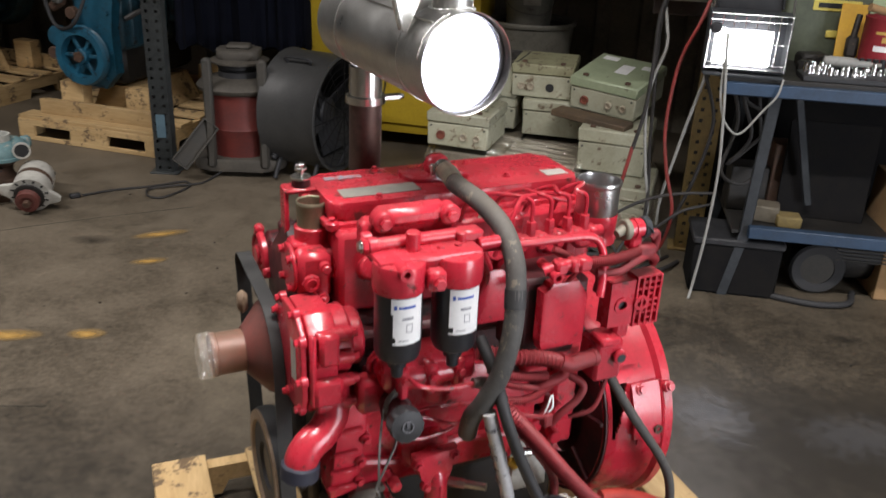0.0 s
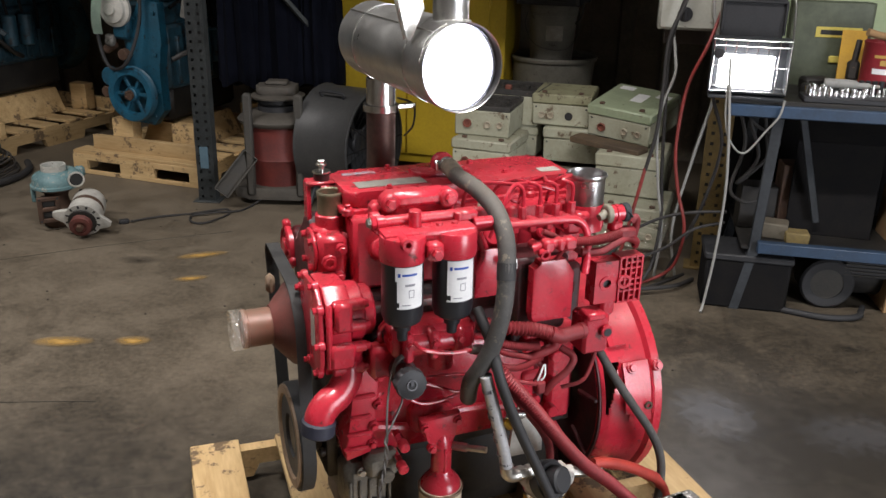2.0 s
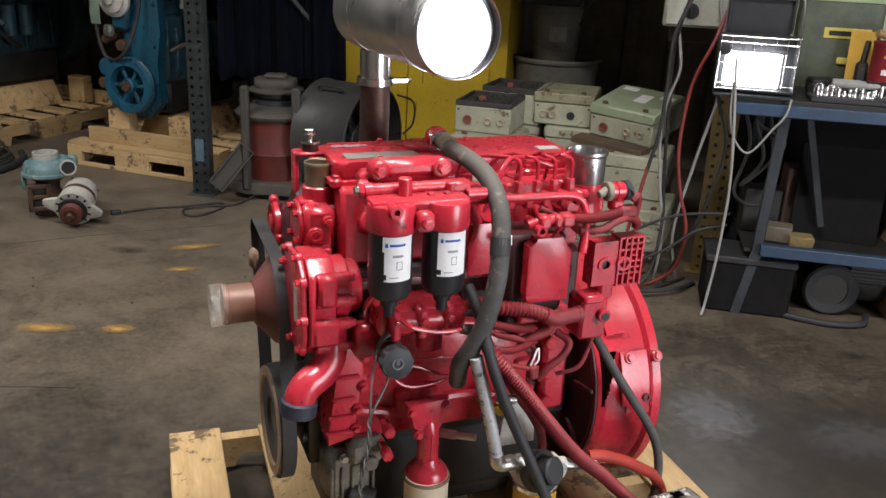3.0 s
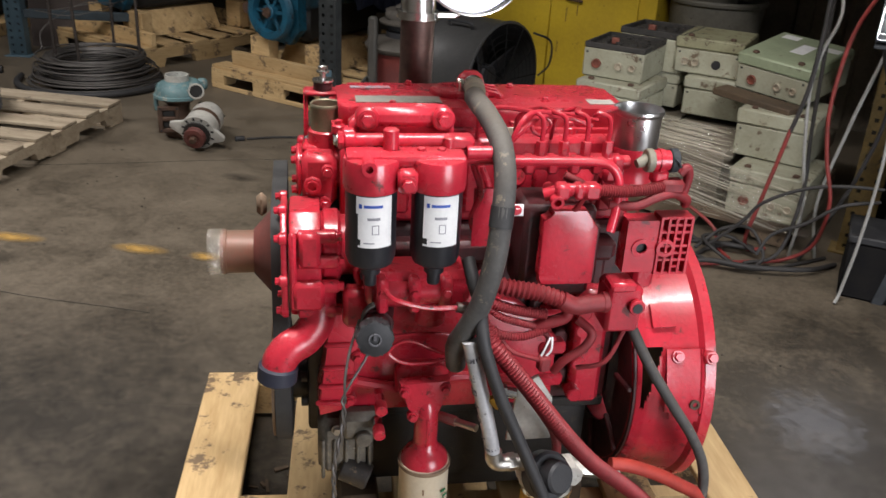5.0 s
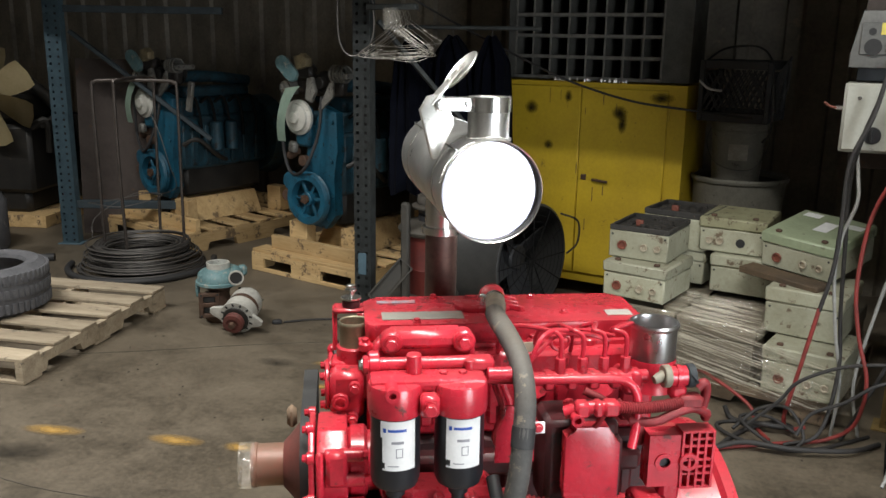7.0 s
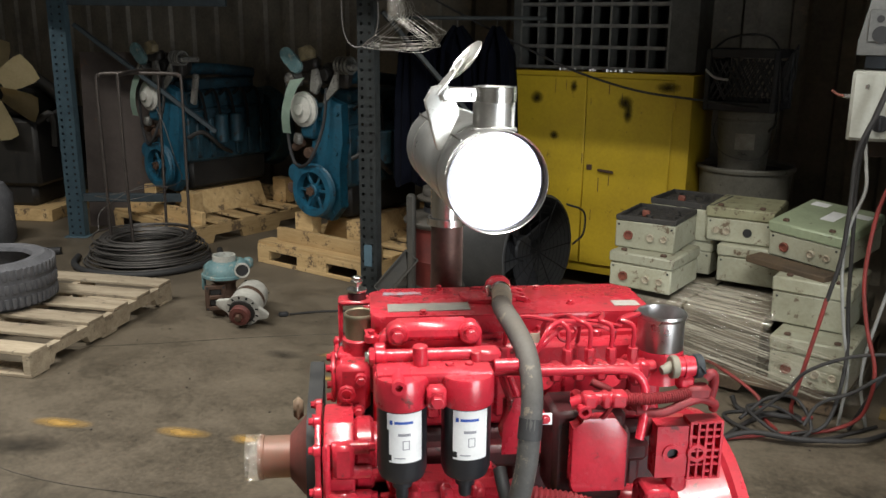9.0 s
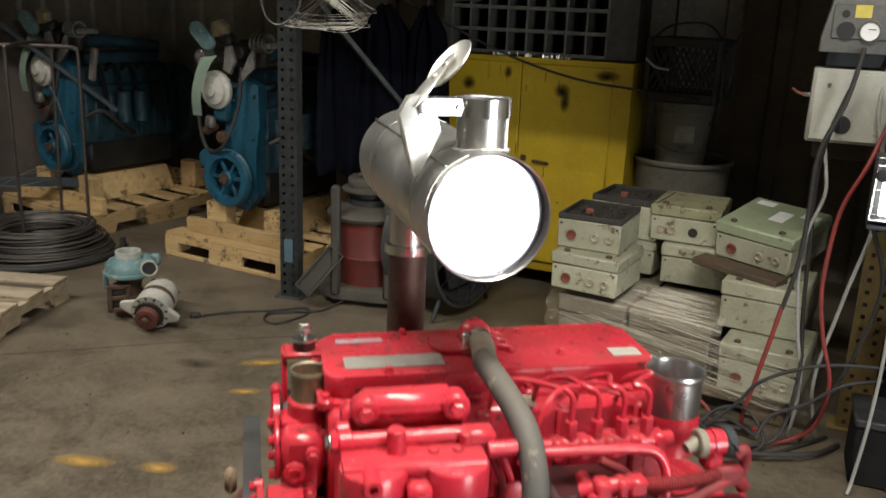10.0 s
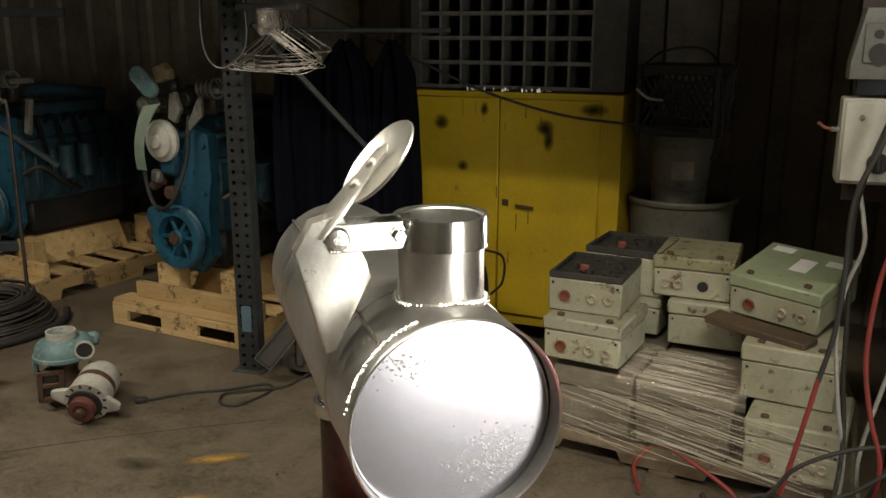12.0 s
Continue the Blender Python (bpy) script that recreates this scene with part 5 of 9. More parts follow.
cyl(bm, (-0.224, FV - 0.036, 1.059), (-0.224, FV, 1.059), 0.012, seg=16)
cyl(bm, (-0.05, FV + 0.02, 1.063), (-0.005, FV + 0.02, 1.063), 0.012, seg=14, bevel=0.002)
hexbolt(bm, (-0.1585, FV - 0.050, 1.029), (0, -1, 0), 0.011, 0.010)
box(bm, (-0.158, FV + 0.012, 1.061), (0.205, 0.066, 0.017), bevel=0.007, seg=2)
box(bm, (-0.060, FV + 0.040, 1.077), (0.050, 0.036, 0.024), bevel=0.006)
cyl(bm, (-0.272, FV + 0.045, 1.077), (-0.262, FV + 0.045, 1.077), 0.0165, seg=6, bevel=0.002)
cyl(bm, (-0.262, FV + 0.045, 1.077), (-0.240, FV + 0.045, 1.077), 0.0150, seg=18, bevel=0.003)
for u in (-0.130, -0.095):
    cyl(bm, (u, FV + 0.012, 1.066), (u, FV + 0.012, 1.0745), 0.008, seg=6, bevel=0.001)
part("filter_head", bm, RED, eng)
part("hex_plug", hexbolt(B(), (-0.272, FV + 0.045, 1.077), (-1, 0, 0), 0.009, 0.006), NICKEL, eng)
bm = box(B(), (-0.155, FV + 0.10, 1.107), (0.150, 0.05, 0.036), bevel=0.012)
box(bm, (-0.155, FV + 0.12, 1.063), (0.19, 0.05, 0.07), bevel=0.01)
for u in (-0.219, -0.085):
    cyl(bm, (u, FV + 0.10, 1.107), (u, FV + 0.066, 1.107), 0.021, seg=20, bevel=0.004)
    hexbolt(bm, (u, FV + 0.066, 1.107), (0, -1, 0), 0.011, 0.010)
cyl(bm, (-0.262, FV + 0.08, 1.075), (-0.24, FV + 0.08, 1.075), 0.014, seg=14, bevel=0.003)
part("filter_bracket", bm, RED, eng)
for u in FU:
    can = part("fuel_filter", lathe(B(), [(0, 0.822), (0.011, 0.822), (0.012, 0.828), (0.012, 0.844), (0.018, 0.846), (0.019, 0.858), (0.028, 0.862), (0.040, 0.870), (0.0445, 0.884), (0.0448, 1.010), (0, 1.010)], pose(u, FV, 0), 40), BLACK_CAN, eng, "black fuel filter canister with a white label")

    def wrap(a0, a1, z0, z1, r, n=10, uu=u):
        b2 = B()
        cols = []
        for i in range(n + 1):
            a = radians(-90 + a0 + (a1 - a0) * i / n)
            cols.append([b2.verts.new((uu + r * math.cos(a), FV + r * math.sin(a), z)) for z in (z0, z1)])
        for p, q in zip(cols, cols[1:]):
            b2.faces.new((p[0], q[0], q[1], p[1]))
        return b2

    lb = part("label", wrap(-38, 46, 0.912, 1.005, 0.0452), WHITE_LABEL, can, "white printed paper label")
    part("print", wrap(-31, -24, 0.984, 0.992, 0.0455, 4), BLUE_INK, lb)
    part("print", wrap(-20, 22, 0.9855, 0.9905, 0.0455), BLUE_INK, lb)
    part("print", wrap(-12, 16, 0.963, 0.968, 0.0455), GREY_INK, lb)
    for z in (0.953, 0.937):
        part("print", wrap(-2, 14, z, z + 0.0015, 0.0455, 5), GREY_INK, lb)
    part("print", wrap(-2, 0, 0.937, 0.953, 0.0455, 2), GREY_INK, lb)
    part("print", wrap(12, 14, 0.937, 0.953, 0.0455, 2), GREY_INK, lb)
    part("print", wrap(-38, -27, 0.916, 0.927, 0.0455, 3), BLACK_INK, lb)
    part("print", wrap(-20, 4, 0.92, 0.922, 0.0455, 4), GREY_INK, lb)
    if u < -0.15:
        b2 = wrap(-39, -33, 0.91, 0.974, 0.0455, 2)
        part("tear", b2, BLACK_CAN, lb)

# lift pump and fittings under the canisters
bm = box(B(), (-0.12, -0.16, 0.78), (0.20, 0.09, 0.075), bevel=0.012)
cyl(bm, (-0.20, -0.20, 0.78), (-0.06, -0.20, 0.78), 0.024, seg=20, bevel=0.004)
for u in (-0.19, -0.13, -0.07):
    box(bm, (u, -0.205, 0.78), (0.022, 0.05, 0.07), bevel=0.006)
    hexbolt(bm, (u, -0.231, 0.79), (0, -1, 0), 0.008, 0.008)
cyl(bm, (-0.09, -0.16, 0.75), (-0.09, -0.16, 0.69), 0.03, seg=20, bevel=0.004)
box(bm, (-0.23, -0.14, 0.72), (0.06, 0.05, 0.08), bevel=0.01)
part("lift_pump", bm, RED, eng)
for pts, r in (([(-0.19, -0.25, 0.81), (-0.17, -0.265, 0.795), (-0.11, -0.26, 0.775), (-0.05, -0.255, 0.77)], 0.005), ([(-0.22, -0.20, 0.86), (-0.235, -0.15, 0.80), (-0.22, -0.12, 0.74)], 0.006), ([(-0.03, -0.20, 1.03), (-0.015, -0.21, 0.98), (-0.025, -0.19, 0.92), (0.0, -0.17, 0.86)], 0.006), ([(-0.01, -0.18, 1.02), (0.005, -0.19, 0.97), (-0.005, -0.17, 0.90), (0.03, -0.15, 0.85)], 0.006)):
    part("fuel_line", tube(B(), pts, r, 8), RED, eng)
bm = cyl(B(), (-0.045, -0.255, 0.77), (-0.02, -0.255, 0.765), 0.012, seg=6)
cyl(bm, (-0.055, -0.255, 0.772), (-0.045, -0.255, 0.77), 0.010, seg=14)
part("fitting", bm, NICKEL, eng, "nickel line fitting")
part("side_bracket", prism(B(), [(-0.03, 0.87), (0.045, 0.87), (0.045, 0.96), (0.02, 0.985), (-0.03, 0.985)], 0.006, pose(0.005, -0.195, 0, 90), bevel=0.001), RED, eng)
bm = box(B(), (0.0, 0, 0), (0.030, 0.003, 0.022), bevel=0.001, m=pose(0.046, -0.232, 0.955, -8, 0, 0))
part("tag_plate", bm, WHITE_LABEL, eng, "small white tag plate")
part("tag_bolt", hexbolt(cyl(B(), (0.048, -0.16, 0.955), (0.048, -0.234, 0.955), 0.006, seg=10), (0.048, -0.233, 0.955), (0, -1, 0), 0.007, 0.006), RED, eng)

# oil filler with lobed cap
bm = cyl(B(), (-0.180, -0.12, 0.715), (-0.203, -0.268, 0.742), 0.028, seg=22, bevel=0.004)
ring(bm, (-0.1925, -0.20, 0.7297), (-0.1948, -0.215, 0.7324), 0.032, 0.006, 22)
part("filler_neck", bm, RED_DIRT_SHADE, eng, m=pose(-0.004, 0, -0.018))
cap = part("filler_cap", prism(B(), [((0.0335 + 0.0022 * math.cos(8 * a)) * math.cos(a), (0.0335 + 0.0022 * math.cos(8 * a)) * math.sin(a)) for a in [2 * math.pi * i / 64 for i in range(64)]], 0.030, pose(-0.204, -0.265, 0.745, 82, 0, 0), bevel=0.004), BLACK_PLASTIC, eng, "black lobed oil filler cap", m=pose(-0.004, 0, -0.018))
bm = ring(B(), (-0.2045, -0.2955, 0.749), (-0.2045, -0.298, 0.7495), 0.012, 0.0025, 24)
box(bm, (-0.2045, -0.2965, 0.755), (0.006, 0.003, 0.014))
part("oil_symbol", bm, mat("grey_moulding", (0.09, 0.09, 0.1), None, 0.4), cap)
bm = B()
for k in range(2):  # two strands laid round each other
    pts = [(-0.232, -0.225, 0.735 - 0.02 * k), (-0.252 + 0.035 * k, -0.262, 0.69), (-0.262 + 0.014 * k, -0.284, 0.64)]
    for i in range(40):
        a = math.pi * k + i * 1.15
        z = 0.60 - 0.0115 * i
        pts.append((-0.264 - 0.04 * (0.60 - z) * 2.2 + 0.0028 * math.cos(a) + 0.004 * math.sin(i * 0.35), -0.285 + 0.0028 * math.sin(a), z))
    tube(bm, pts, 0.0026, 6, 3)
for i in range(3):
    tube(bm, [(-0.20 + 0.028 * math.cos(t), -0.222 - 0.006 * i + 0.004 * math.sin(t), 0.732 + 0.034 * math.sin(t)) for t in [math.pi * (0.55 + 0.1 * j) for j in range(11)]], 0.0024, 6, 2)
part("twisted_wire", bm, WIRE, eng, "twisted tie wire hanging down")
bm = tube(B(), [(0.02, -0.13, 0.62), (-0.05, -0.165, 0.605), (-0.13, -0.17, 0.60), (-0.17, -0.165, 0.625), (-0.13, -0.165, 0.65), (-0.06, -0.168, 0.62), (0.0, -0.16, 0.60)], 0.004, 8)
tube(bm, [(-0.20, -0.14, 0.64), (-0.10, -0.155, 0.66), (0.02, -0.145, 0.64)], 0.004, 8)
part("sensor_wire", bm, RED, eng)

# oil filter head and canister
bm = box(B(), (-0.095, -0.11, 0.53), (0.11, 0.06, 0.07), bevel=0.014)
prism(bm, [(-0.148, 0.566), (-0.046, 0.572), (-0.050, 0.545), (-0.068, 0.520), (-0.070, 0.470), (-0.110, 0.470), (-0.124, 0.515), (-0.146, 0.535)], 0.030, pose(0, -0.165, 0, 90), bevel=0.008)
tube(bm, [(-0.092, -0.13, 0.530), (-0.091, -0.165, 0.515), (-0.090, -0.18, 0.485), (-0.090, -0.18, 0.40)], 0.025, 20, 6)
lathe(bm, [(0.024, 0.425), (0.028, 0.408), (0.040, 0.396), (0.048, 0.385), (0.050, 0.372), (0, 0.372)], pose(-0.090, -0.18, 0), 32)
box(bm, (-0.090, -0.200, 0.452), (0.008, 0.016, 0.070), bevel=0.003)
for x, z in ((-0.138, 0.550), (-0.056, 0.555), (-0.120, 0.490)):
    hexbolt(cyl(bm, (x, -0.185, z), (x, -0.199, z), 0.012, seg=14, bevel=0.002), (x, -0.198, z), (0, -1, 0), 0.008, 0.008)
part("oil_filter_head", bm, RED, eng)
of = part("oil_filter", lathe(B(), [(0, 0.185), (0.03, 0.185), (0.046, 0.192), (0.0525, 0.208), (0.0525, 0.425), (0.0545, 0.430), (0.0545, 0.438), (0.05, 0.440), (0, 0.440)], pose(-0.098, -0.18, -0.012), 40), CREAM_CAN, eng, "cream spin-on oil filter canister", m=pose(0.008, 0, -0.055))
bm = B()
for i in range(5):
    box(bm, (-0.062 + 0.004 * (i % 2), -0.2235 + 0.0016 * (i % 2), 0.375 - 0.013 * i), (0.014, 0.002, 0.0045), rz=40 + 8 * (i % 3))
part("print", bm, GREEN_INK, of)
part("print", box(B(), (-0.086, -0.2318, 0.352), (0.030, 0.0016, 0.008), rz=10), GREY_INK, of)
part("print", box(B(), (-0.105, -0.2323, 0.378), (0.004, 0.0016, 0.014), rz=-6), TAN, of)
part("rim", ring(B(), (-0.098, -0.18, 0.419), (-0.098, -0.18, 0.427), 0.0555, 0.004, 40), TAN, of)
for x, z, c in ((-0.175, 0.525, RED), (-0.178, 0.465, RED)):
    bm = cyl(B(), (x, -0.10, z), (x, -0.16, z - 0.004), 0.009, seg=12)
    cyl(bm, (x, -0.155, z - 0.004), (x, -0.185, z - 0.006), 0.013, seg=16, bevel=0.003)
    part("plug", bm, c, eng, m=pose(-0.008, 0, -0.024))
    part("plug_sleeve", cyl(B(), (x, -0.135, z - 0.002), (x, -0.157, z - 0.004), 0.011, seg=14), CHROME, eng, m=pose(-0.008, 0, -0.024))
bm = cyl(B(), (-0.05, -0.17, 0.50), (-0.02, -0.20, 0.505), 0.011, seg=6)
cyl(bm, (-0.02, -0.20, 0.505), (0.015, -0.235, 0.512), 0.008, seg=12)
part("drain_cock", bm, NICKEL, eng, "nickel drain fitting", m=pose(-0.010, 0, -0.030))
PUMP_METAL = mat("grimy_pump_aluminium", (0.24, 0.22, 0.18), (0.05, 0.044, 0.036), 0.45, 0.4, 14, 110, 0.8, 0.3, (0.42, 0.40, 0.36), 0.64)
bm = box(B(), (-0.25, -0.06, 0.35), (0.12, 0.10, 0.14), bevel=0.02)
box(bm, (-0.22, -0.11, 0.42), (0.09, 0.05, 0.07), bevel=0.015)
sp = part("steering_pump", bm, PUMP_METAL, eng, "dirty bare metal pump casting")
for i in range(5):
    part("pump_rib", box(B(), (-0.30 + 0.025 * i, -0.112, 0.33), (0.008, 0.012, 0.10), bevel=0.003), PUMP_METAL, sp)
part("pump_boss", cyl(B(), (-0.215, -0.13, 0.40), (-0.215, -0.15, 0.40), 0.018, seg=16, bevel=0.003), PUMP_METAL, sp)
part("pump_bolt", hexbolt(B(), (-0.27, -0.112, 0.405), (0, -1, 0), 0.009, 0.01), NICKEL, sp)
part("pump_port", cyl(B(), (-0.26, -0.10, 0.30), (-0.20, -0.12, 0.28), 0.03, seg=16, bevel=0.005), CAST, sp)

# white tube, yellow fuel separator and its pipes
TUBE_AT = pose(0.013, 0, -0.022)
wt = part("white_tube", tube(B(), [(-0.048, -0.295, 0.745), (-0.026, -0.30, 0.66), (-0.004, -0.305, 0.57), (0.014, -0.305, 0.490)], 0.0145, 14, 4), WHITE_PIPE, eng, "scuffed white steel tube with dark marks", m=TUBE_AT)
for f, w in ((0.12, 0.010), (0.30, 0.004), (0.38, 0.014), (0.52, 0.005), (0.63, 0.010), (0.80, 0.005), (0.90, 0.008)):
    p0, p1 = Vector((-0.048, -0.295, 0.745)).lerp(Vector((0.014, -0.305, 0.490)), f), Vector((-0.048, -0.295, 0.745)).lerp(Vector((0.014, -0.305, 0.490)), f + w * 3.8)
    part("tape_mark", ring(B(), p0, p1, 0.0153, 0.002, 14), mat("scraped_black_mark", (0.02, 0.02, 0.025), (0.34, 0.34, 0.36), 0.5, 0, 60, 160, 0.35), wt)
bm = tube(B(), [(0.013, -0.305, 0.500), (0.016, -0.305, 0.480), (0.028, -0.304, 0.470), (0.045, -0.302, 0.469)], 0.017, 14, 5)
cyl(bm, (0.043, -0.302, 0.469), (0.058, -0.30, 0.468), 0.0185, seg=6)
cyl(bm, (0.058, -0.30, 0.468), (0.066, -0.30, 0.467), 0.016, seg=16)
cyl(bm, (0.066, -0.30, 0.467), (0.080, -0.30, 0.466), 0.0185, seg=6)
cyl(bm, (0.078, -0.30, 0.466), (0.12, -0.285, 0.45), 0.014, seg=16)
part("tube_elbow", bm, NICKEL, eng, "nickel elbow fitting", m=TUBE_AT)
bm = cyl(B(), (0.000, -0.305, 0.642), (0.045, -0.312, 0.637), 0.011, seg=12)
cyl(bm, (0.010, -0.306, 0.641), (0.026, -0.309, 0.639), 0.015, seg=6)
part("quick_coupler", bm, CHROME, eng, "bright quick coupler", m=TUBE_AT)
part("coupler_tape", cyl(B(), (0.000, -0.304, 0.625), (0.016, -0.308, 0.607), 0.010, seg=12), YELLOW_CAN, eng, m=TUBE_AT)
bm = box(B(), (0.150, -0.27, 0.415), (0.13, 0.075, 0.045), bevel=0.014)
cyl(bm, (0.085, -0.27, 0.425), (0.22, -0.27, 0.415), 0.018, seg=16)
cyl(bm, (0.15, -0.265, 0.375), (0.15, -0.265, 0.405), 0.05, seg=28, bevel=0.004)
part("separator_head", bm, ALU, eng, "cast aluminium separator head", m=pose(0.004, 0, -0.022))
bm = cyl(B(), (0.128, -0.29, 0.425), (0.140, -0.322, 0.445), 0.049, seg=28, bevel=0.006)
cyl(bm, (0.138, -0.316, 0.442), (0.154, -0.346, 0.456), 0.033, seg=24, bevel=0.005)
part("primer_knob", bm, BLACK_PLASTIC, eng, "black round hand primer knob", m=pose(0.004, 0, -0.022))
ys = part("fuel_separator", lathe(B(), [(0, 0.17), (0.035, 0.17), (0.048, 0.182), (0.051, 0.20), (0.051, 0.370), (0.0535, 0.375), (0, 0.377)], pose(0.15, -0.265, 0), 36), YELLOW_CAN, eng, "yellow fuel separator canister", m=pose(0.004, 0, -0.022))
part("print", box(B(), (0.142, -0.3165, 0.325), (0.034, 0.002, 0.012), rz=-4), BLACK_INK, ys)
part("print", box(B(), (0.142, -0.3165, 0.285), (0.05, 0.002, 0.006), rz=-4), BLACK_INK, ys)
part("separator_ring", ring(B(), (0.15, -0.265, 0.373), (0.15, -0.265, 0.383), 0.0545, 0.004, 36), CHROME, eng, m=pose(0.004, 0, -0.022))
bm = cyl(B(), (0.215, -0.27, 0.415), (0.275, -0.272, 0.403), 0.014, seg=6)
ring(bm, (0.285, -0.2715, 0.402), (0.303, -0.275, 0.405), 0.0185, 0.004, 18)
part("outlet_fitting", bm, NICKEL, eng, m=pose(0.004, 0, -0.022))
part("outlet_hose", tube(B(), [(0.285, -0.272, 0.403), (0.33, -0.272, 0.395), (0.40, -0.265, 0.361), (0.455, -0.258, 0.325), (0.506, -0.25, 0.286), (0.54, -0.25, 0.22), (0.545, -0.25, 0.145)], 0.0145, 12), HOSE_RED, eng, "red rubber fuel hose")
part("backing_plate", prism(B(), [(0.075, 0.43), (0.17, 0.43), (0.165, 0.53), (0.13, 0.585), (0.09, 0.56)], 0.012, pose(0, -0.20, 0, 90), bevel=0.003), ALU, eng)

# electronic module, connector blocks
bm = prism(B(), [(0.110, 0.836), (0.211, 0.836), (0.211, 0.950), (0.186, 0.985), (0.123, 0.985), (0.123, 0.972), (0.106, 0.968), (0.106, 0.856), (0.110, 0.852)], 0.03, pose(0, -0.192, 0, 90), bevel=0.003)
MODULE = pose(-0.008, -0.022, -0.028)
part("control_module", bm, RED, eng, m=MODULE)
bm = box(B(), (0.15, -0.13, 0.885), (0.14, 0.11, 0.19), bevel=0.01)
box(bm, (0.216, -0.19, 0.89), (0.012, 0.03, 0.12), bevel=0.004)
part("module_body", bm, RED_DIRT_SHADE, eng, m=MODULE)
bm = B()
U0, U1, Z0, Z1, VB = 0.238, 0.292, 0.876, 0.972, -0.232
for a, b, c, d in ((U0, 0.253, Z0, Z1), (0.277, U1, Z0, Z1), (0.253, 0.277, Z0, 0.910), (0.253, 0.277, 0.934, Z1)):
    box(bm, ((a + b) / 2, VB - 0.02, (c + d) / 2), (b - a, 0.04, d - c))
lathe(bm, [(0.0095, 0), (0.0165, 0.0), (0.0165, 0.004), (0.0095, 0.004)], pose(0.265, VB - 0.039, 0.922, 90), 20, True)
box(bm, (0.265, VB - 0.002, 0.922), (0.054, 0.004, 0.096))
BLOCKS = pose(0.257, -0.250, 0.886) @ Matrix.Diagonal((1.15, 1, 1.08, 1)) @ pose(-0.238, 0.272, -0.924)
part("connector_block", bm, RED, eng, m=BLOCKS)
part("block_hole", cyl(B(), (0.265, VB - 0.006, 0.922), (0.265, VB - 0.034, 0.922), 0.0105, seg=16), BLACK_PLASTIC, eng, m=BLOCKS)
g0, g1 = 0.2935, 0.345
cc = part("cell_connector", box(B(), ((g0 + g1) / 2, VB - 0.01, 0.925), (g1 - g0, 0.004, 0.104)), RED, eng, m=BLOCKS)
for i in range(5):
    part("cell_wall", box(B(), (g0 + (g1 - g0) * i / 4, VB - 0.024, 0.925), (0.004, 0.04, 0.106)), RED, cc)
for j in range(9):
    z = 0.873 + 0.104 * j / 8
    a, b = (0, 4) if j in (0, 2, 6, 8) else (random.choice((0, 1, 2)), random.choice((3, 4)))
    ua, ub = g0 + (g1 - g0) * a / 4, g0 + (g1 - g0) * b / 4
    part("cell_wall", box(B(), ((ua + ub) / 2, VB - 0.024, z), (ub - ua + 0.004, 0.036, 0.004)), RED, cc)
part("cell_boss", ring(B(), (0.305, VB - 0.046, 0.922), (0.305, VB - 0.015, 0.922), 0.016, 0.006, 20), RED, cc)
bm = box(B(), (0.262, -0.215, 0.79), (0.07, 0.07, 0.10), bevel=0.008)
cyl(bm, (0.283, -0.25, 0.80), (0.283, -0.262, 0.80), 0.016, seg=18, bevel=0.002)
box(bm, (0.25, -0.24, 0.845), (0.05, 0.05, 0.02), bevel=0.005)
box(bm, (0.30, -0.20, 0.85), (0.04, 0.06, 0.05), bevel=0.008)
part("lower_bracket", bm, RED, eng, m=pose(0.011, -0.003, -0.037))
part("bracket_hole", cyl(B(), (0.283, -0.2625, 0.80), (0.283, -0.2640, 0.80), 0.010, seg=16), BLACK_PLASTIC, eng, m=pose(0.011, -0.003, -0.037))

# fuel rail, injector unions and pipes
bm = cyl(B(), (0.03, -0.165, 1.023), (0.275, -0.165, 1.023), 0.0135, seg=18, bevel=0.003)
for u in (0.080, 0.124, 0.166, 0.208, 0.250):
    box(bm, (u, -0.165, 1.020), (0.022, 0.034, 0.034), bevel=0.005)
part("fuel_rail", bm, RED, eng)
for k, u in enumerate((0.102, 0.145, 0.187, 0.229)):
    bm = cyl(B(), (u, -0.165, 1.030), (u, -0.165, 1.044), 0.0095, seg=16)
    cyl(bm, (u, -0.165, 1.042), (u, -0.165, 1.064), 0.0105, seg=6, bevel=0.001)
    part("rail_union", bm, RED, eng)
    x = -0.01 + 0.075 * k
    part("injector_pipe", tube(B(), [(u, -0.165, 1.06), (u, -0.165, 1.098), (u - 0.006, -0.160, 1.110), (u - 0.02, -0.150, 1.114), (x + 0.045, -0.10, 1.108), (x + 0.015, -0.07, 1.085), (x + 0.015, -0.04, 1.03)], 0.0046, 8, 5), RED, eng)
part("supply_pipe", tube(B(), [(-0.05, -0.20, 1.040), (0.05, -0.215, 1.042), (0.12, -0.222, 1.044), (0.185, -0.226, 1.044), (0.217, -0.230, 1.036), (0.232, -0.238, 1.008), (0.226, -0.256, 0.965), (0.216, -0.268, 0.925)], 0.0085, 12), RED, eng)
bm = tube(B(), [(0.02, -0.15, 1.03), (0.06, -0.16, 1.075), (0.10, -0.14, 1.10), (0.16, -0.12, 1.095), (0.21, -0.12, 1.08)], 0.0045, 8)
tube(bm, [(0.02, -0.17, 1.0), (0.05, -0.18, 1.09), (0.08, -0.16, 1.115), (0.13, -0.14, 1.11)], 0.0045, 8)
